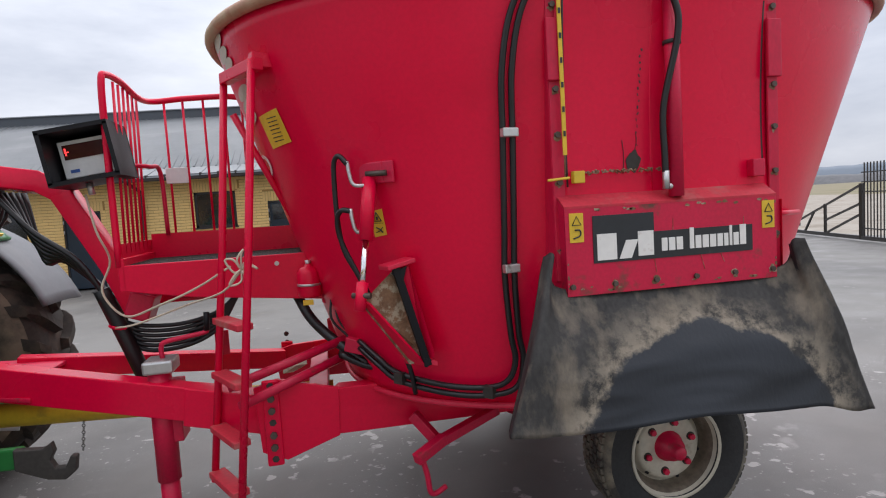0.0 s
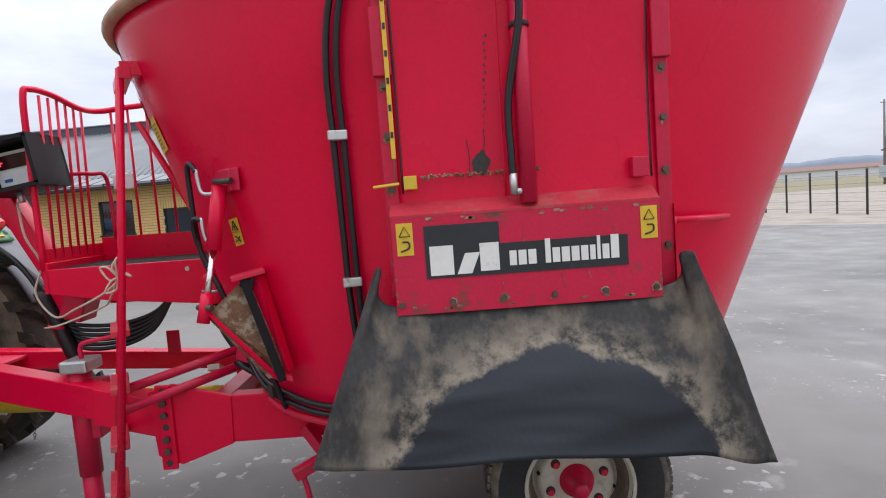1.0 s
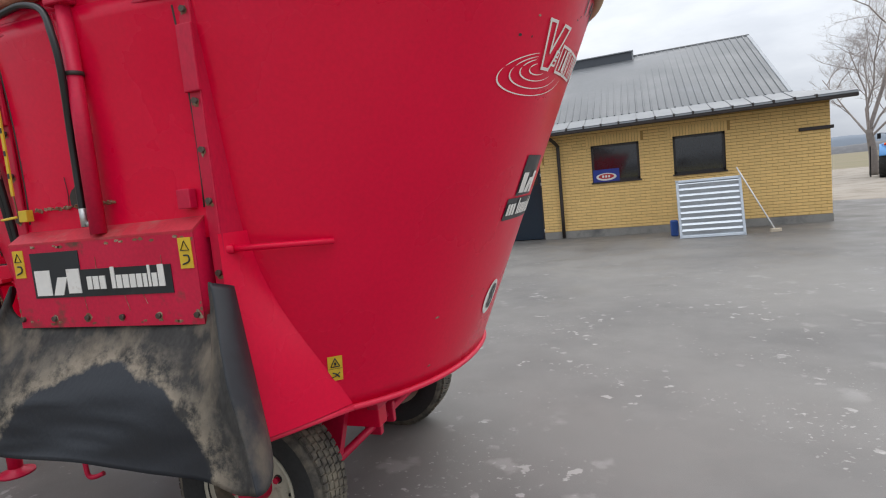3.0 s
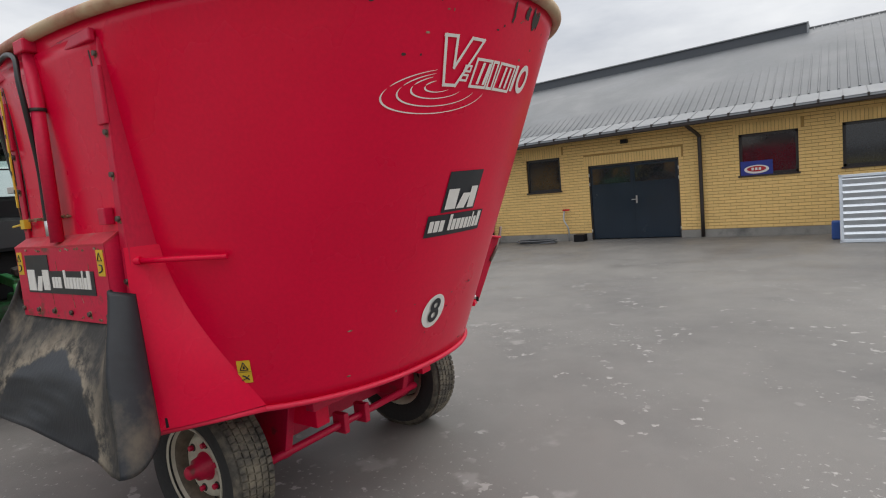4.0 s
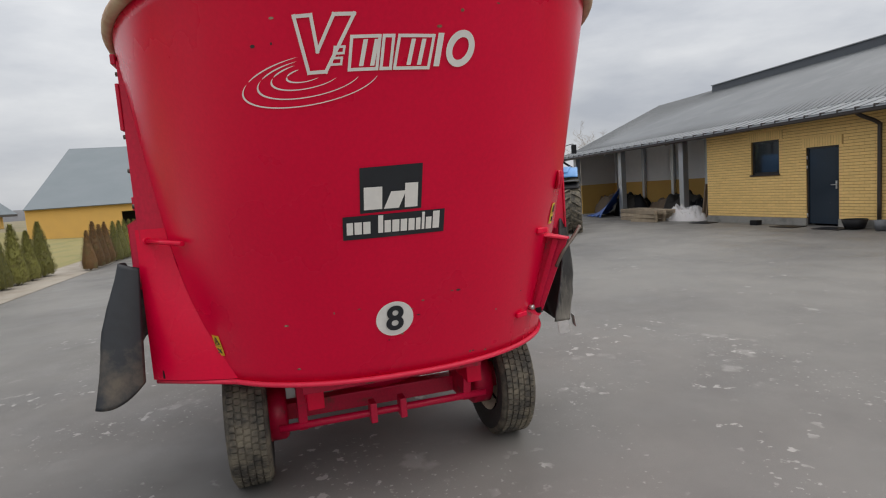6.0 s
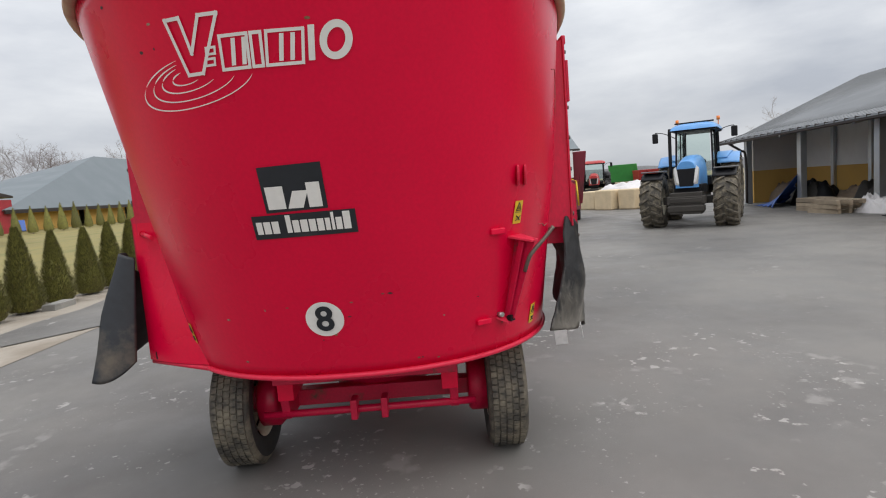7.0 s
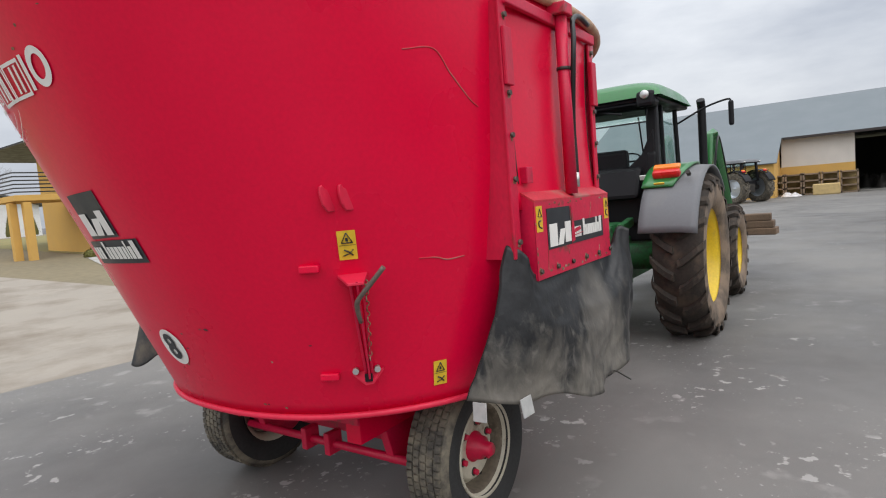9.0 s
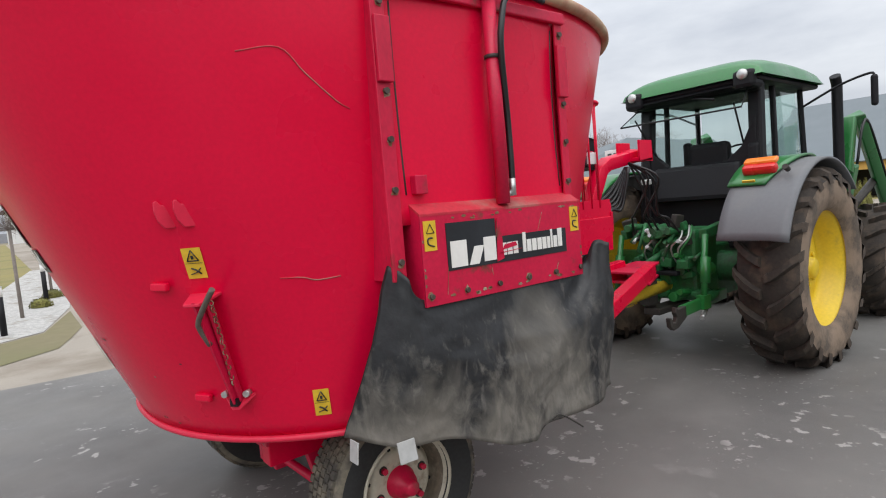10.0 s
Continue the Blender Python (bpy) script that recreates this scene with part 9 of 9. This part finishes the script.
def pole(x, y, h, kit):
    p = thing("utility_pole", pose(x, y, 0), "concrete utility pole with a transformer" if kit else "thin utility pole with insulators", "utility pole")
    part("mast", Mesh().cyl((0, 0, -0.2), (0, 0, h), 0.17 if kit else 0.11, 10, r2=0.11 if kit else 0.07), BARK, p)
    part("cross_arm", Mesh().box(-0.45, 0.45, -0.04, 0.04, h - 0.38, h - 0.32), DARKSTEEL, p)
    for i in range(4):
        part("insulator", Mesh().cyl((-0.4 + i * 0.26, 0, h - 0.32), (-0.4 + i * 0.26, 0, h - 0.18), 0.035, 8), WHITE, p)
    if kit:
        part("transformer", Mesh().box(0.2, 1.3, -0.5, 0.5, h * 0.42, h * 0.58), GALV, p, bevel=0.04)
        part("platform", Mesh().box(0.0, 2.4, -0.6, 0.6, h * 0.40, h * 0.415).beam((1.7, 0, h * 0.40), (0.1, 0, h * 0.28), 0.06, 0.06), DARKSTEEL, p)
        part("platform_rail", Mesh().tube([(2.4, -0.6, h * 0.41), (2.4, -0.6, h * 0.55), (2.4, 0.6, h * 0.55), (2.4, 0.6, h * 0.41)], 0.03, 6).tube([(1.6, -0.6, h * 0.41), (1.6, -0.6, h * 0.55), (2.4, -0.6, h * 0.55)], 0.03, 6), DARKSTEEL, p)
        part("meter_box", Mesh().box(-0.9, -0.1, -0.35, -0.2, 0.8, 2.3), GALV, p, bevel=0.02)


pole(55, 66.5, 10.2, True)
pole(33.0, 54.0, 8.6, False)
shed_far = thing("field_shed", pose(190, 270, 0), "distant low pale sheds beyond the field", "building")
part("wall", Mesh().box(-30, 30, -4, 4, 0, 4), WHITE, shed_far)
part("roof", Mesh().prism([(-31, -5, 4), (-31, 0, 6), (-31, 5, 4)], (62, 0, 0)), material("red_brown_roof", (0.22, 0.13, 0.11), 0.8), shed_far)


def ridge(name, pts, base, height, seed, mat, label, category, rough=0.3, n=160):
    """A long uneven ridge of land or woods along a line far away."""
    g = Mesh()
    v, f = [], []
    for i in range(n + 1):
        t = i / n
        seg = t * (len(pts) - 1)
        k = min(int(seg), len(pts) - 2)
        x = pts[k][0] + (pts[k + 1][0] - pts[k][0]) * (seg - k)
        y = pts[k][1] + (pts[k + 1][1] - pts[k][1]) * (seg - k)
        h = height * (1 + rough * noise.noise(Vector((t * 9, seed, 0))) + rough * 0.5 * noise.noise(Vector((t * 31, seed, 4))) + rough * 0.3 * noise.noise(Vector((t * 110, seed, 8))))
        r = math.hypot(x, y)
        for kk, z in ((1.0, base), (1.02, h * 0.75), (1.05, h), (1.2, base)):
            v.append((x * kk, y * kk, z))
    f = [(i * 4 + j, i * 4 + j + 1, i * 4 + j + 5, i * 4 + j + 4) for i in range(n) for j in range(3)]
    return solid(name, g.add(v, f, True), mat, label, category, "structure")


ridge("backdrop_hills", [(850, -200), (800, 300), (520, 720), (150, 850), (-300, 830)], -2, 20, 3.0, HILL, "low hills on the horizon with haze in their colour", "hills")
ridge("backdrop_woods", [(420, 60), (380, 240), (260, 400), (60, 470), (-160, 420)], -1, 5.5, 5.0, FARTREE, "distant line of bare woods", "woods", 0.6, 260)
ridge("backdrop_woods", [(-160, 420), (-330, 250), (-400, 40), (-390, -150), (-300, -320), (-100, -420), (150, -400)], -1, 6.5, 7.0, FARTREE, "distant line of bare woods", "woods", 0.5, 300)


# ---- bricks of the front wall ----
BW, BH, GAP = 0.25, 0.065, 0.012


def brick_mesh(w):
    d = 0.007
    me = bpy.data.meshes.new("brick")
    e = 0.004
    v = [(0, d, 0), (w, d, 0), (w, d, BH), (0, d, BH), (e, 0, e), (w - e, 0, e), (w - e, 0, BH - e), (e, 0, BH - e)]
    me.from_pydata(v, [], [(4, 5, 6, 7), (0, 1, 5, 4), (1, 2, 6, 5), (2, 3, 7, 6), (3, 0, 4, 7)])
    me.materials.append(BRICK)
    return me


def runs(z):
    """The stretches of wall that are closed at that height."""
    cuts = sorted((h[0] - (0.12 if z >= h[3] else 0), h[1] + (0.12 if z >= h[3] else 0)) for h in OPENINGS if h[2] < z + BH and h[3] + 0.24 > z)
    x = WX0
    for a, b in cuts:
        if a > x:
            yield x, a
        x = max(x, b)
    if x < WX1:
        yield x, WX1


BRICKS = {}
single, bv, bf = 0, [], []
row, z = 0, 0.20
while z + BH < WTOP:
    for x0, x1 in runs(z):
        x = x0 - (0.131 if row % 2 else 0.0)
        while x < x1:
            a, b = max(x, x0), min(x + BW, x1)
            if b - a > 0.03:
                w = round(b - a, 3)
                if 4.3 < a < 6.3 and z < 2.2 and single < 300:
                    if w not in BRICKS:
                        BRICKS[w] = brick_mesh(w)
                    ob = new("brick", BRICKS[w])
                    ob.parent = wall_front
                    ob.location = (a, 0.005, z)
                    single += 1
                else:
                    k = len(bv)
                    e, d = 0.004, 0.005
                    bv += [(a, 0.012, z), (b, 0.012, z), (b, 0.012, z + BH), (a, 0.012, z + BH), (a + e, d, z + e), (b - e, d, z + e), (b - e, d, z + BH - e), (a + e, d, z + BH - e)]
                    bf += [tuple(i + k for i in q) for q in ((4, 5, 6, 7), (0, 1, 5, 4), (1, 2, 6, 5), (2, 3, 7, 6), (3, 0, 4, 7))]
            x += BW + 0.005
    z += BH + GAP
    row += 1
for h0, h1, _, htop, _ in OPENINGS:
    zs = next(z0 for z0 in (0.20 + i * (BH + GAP) for i in range(60)) if z0 >= htop - 0.001)
    x, top_z = h0 - 0.118, min(zs + 0.25, WTOP)
    while x + BH < h1 + 0.12:
        k = len(bv)
        bv += [(x, 0.012, htop), (x + BH, 0.012, htop), (x + BH, 0.012, top_z), (x, 0.012, top_z), (x + 0.004, 0.005, htop + 0.004), (x + BH - 0.004, 0.005, htop + 0.004), (x + BH - 0.004, 0.005, top_z - 0.004), (x + 0.004, 0.005, top_z - 0.004)]
        bf += [tuple(i + k for i in q) for q in ((4, 5, 6, 7), (0, 1, 5, 4), (1, 2, 6, 5), (2, 3, 7, 6), (3, 0, 4, 7))]
        x += BH + 0.008
me = bpy.data.meshes.new("brickwork")
me.from_pydata(bv, [], bf)
me.materials.append(BRICK)
brickwork = new("brickwork", me)
brickwork.parent = wall_front
tagged(brickwork, "courses of yellow facing brick", kind="stuff")
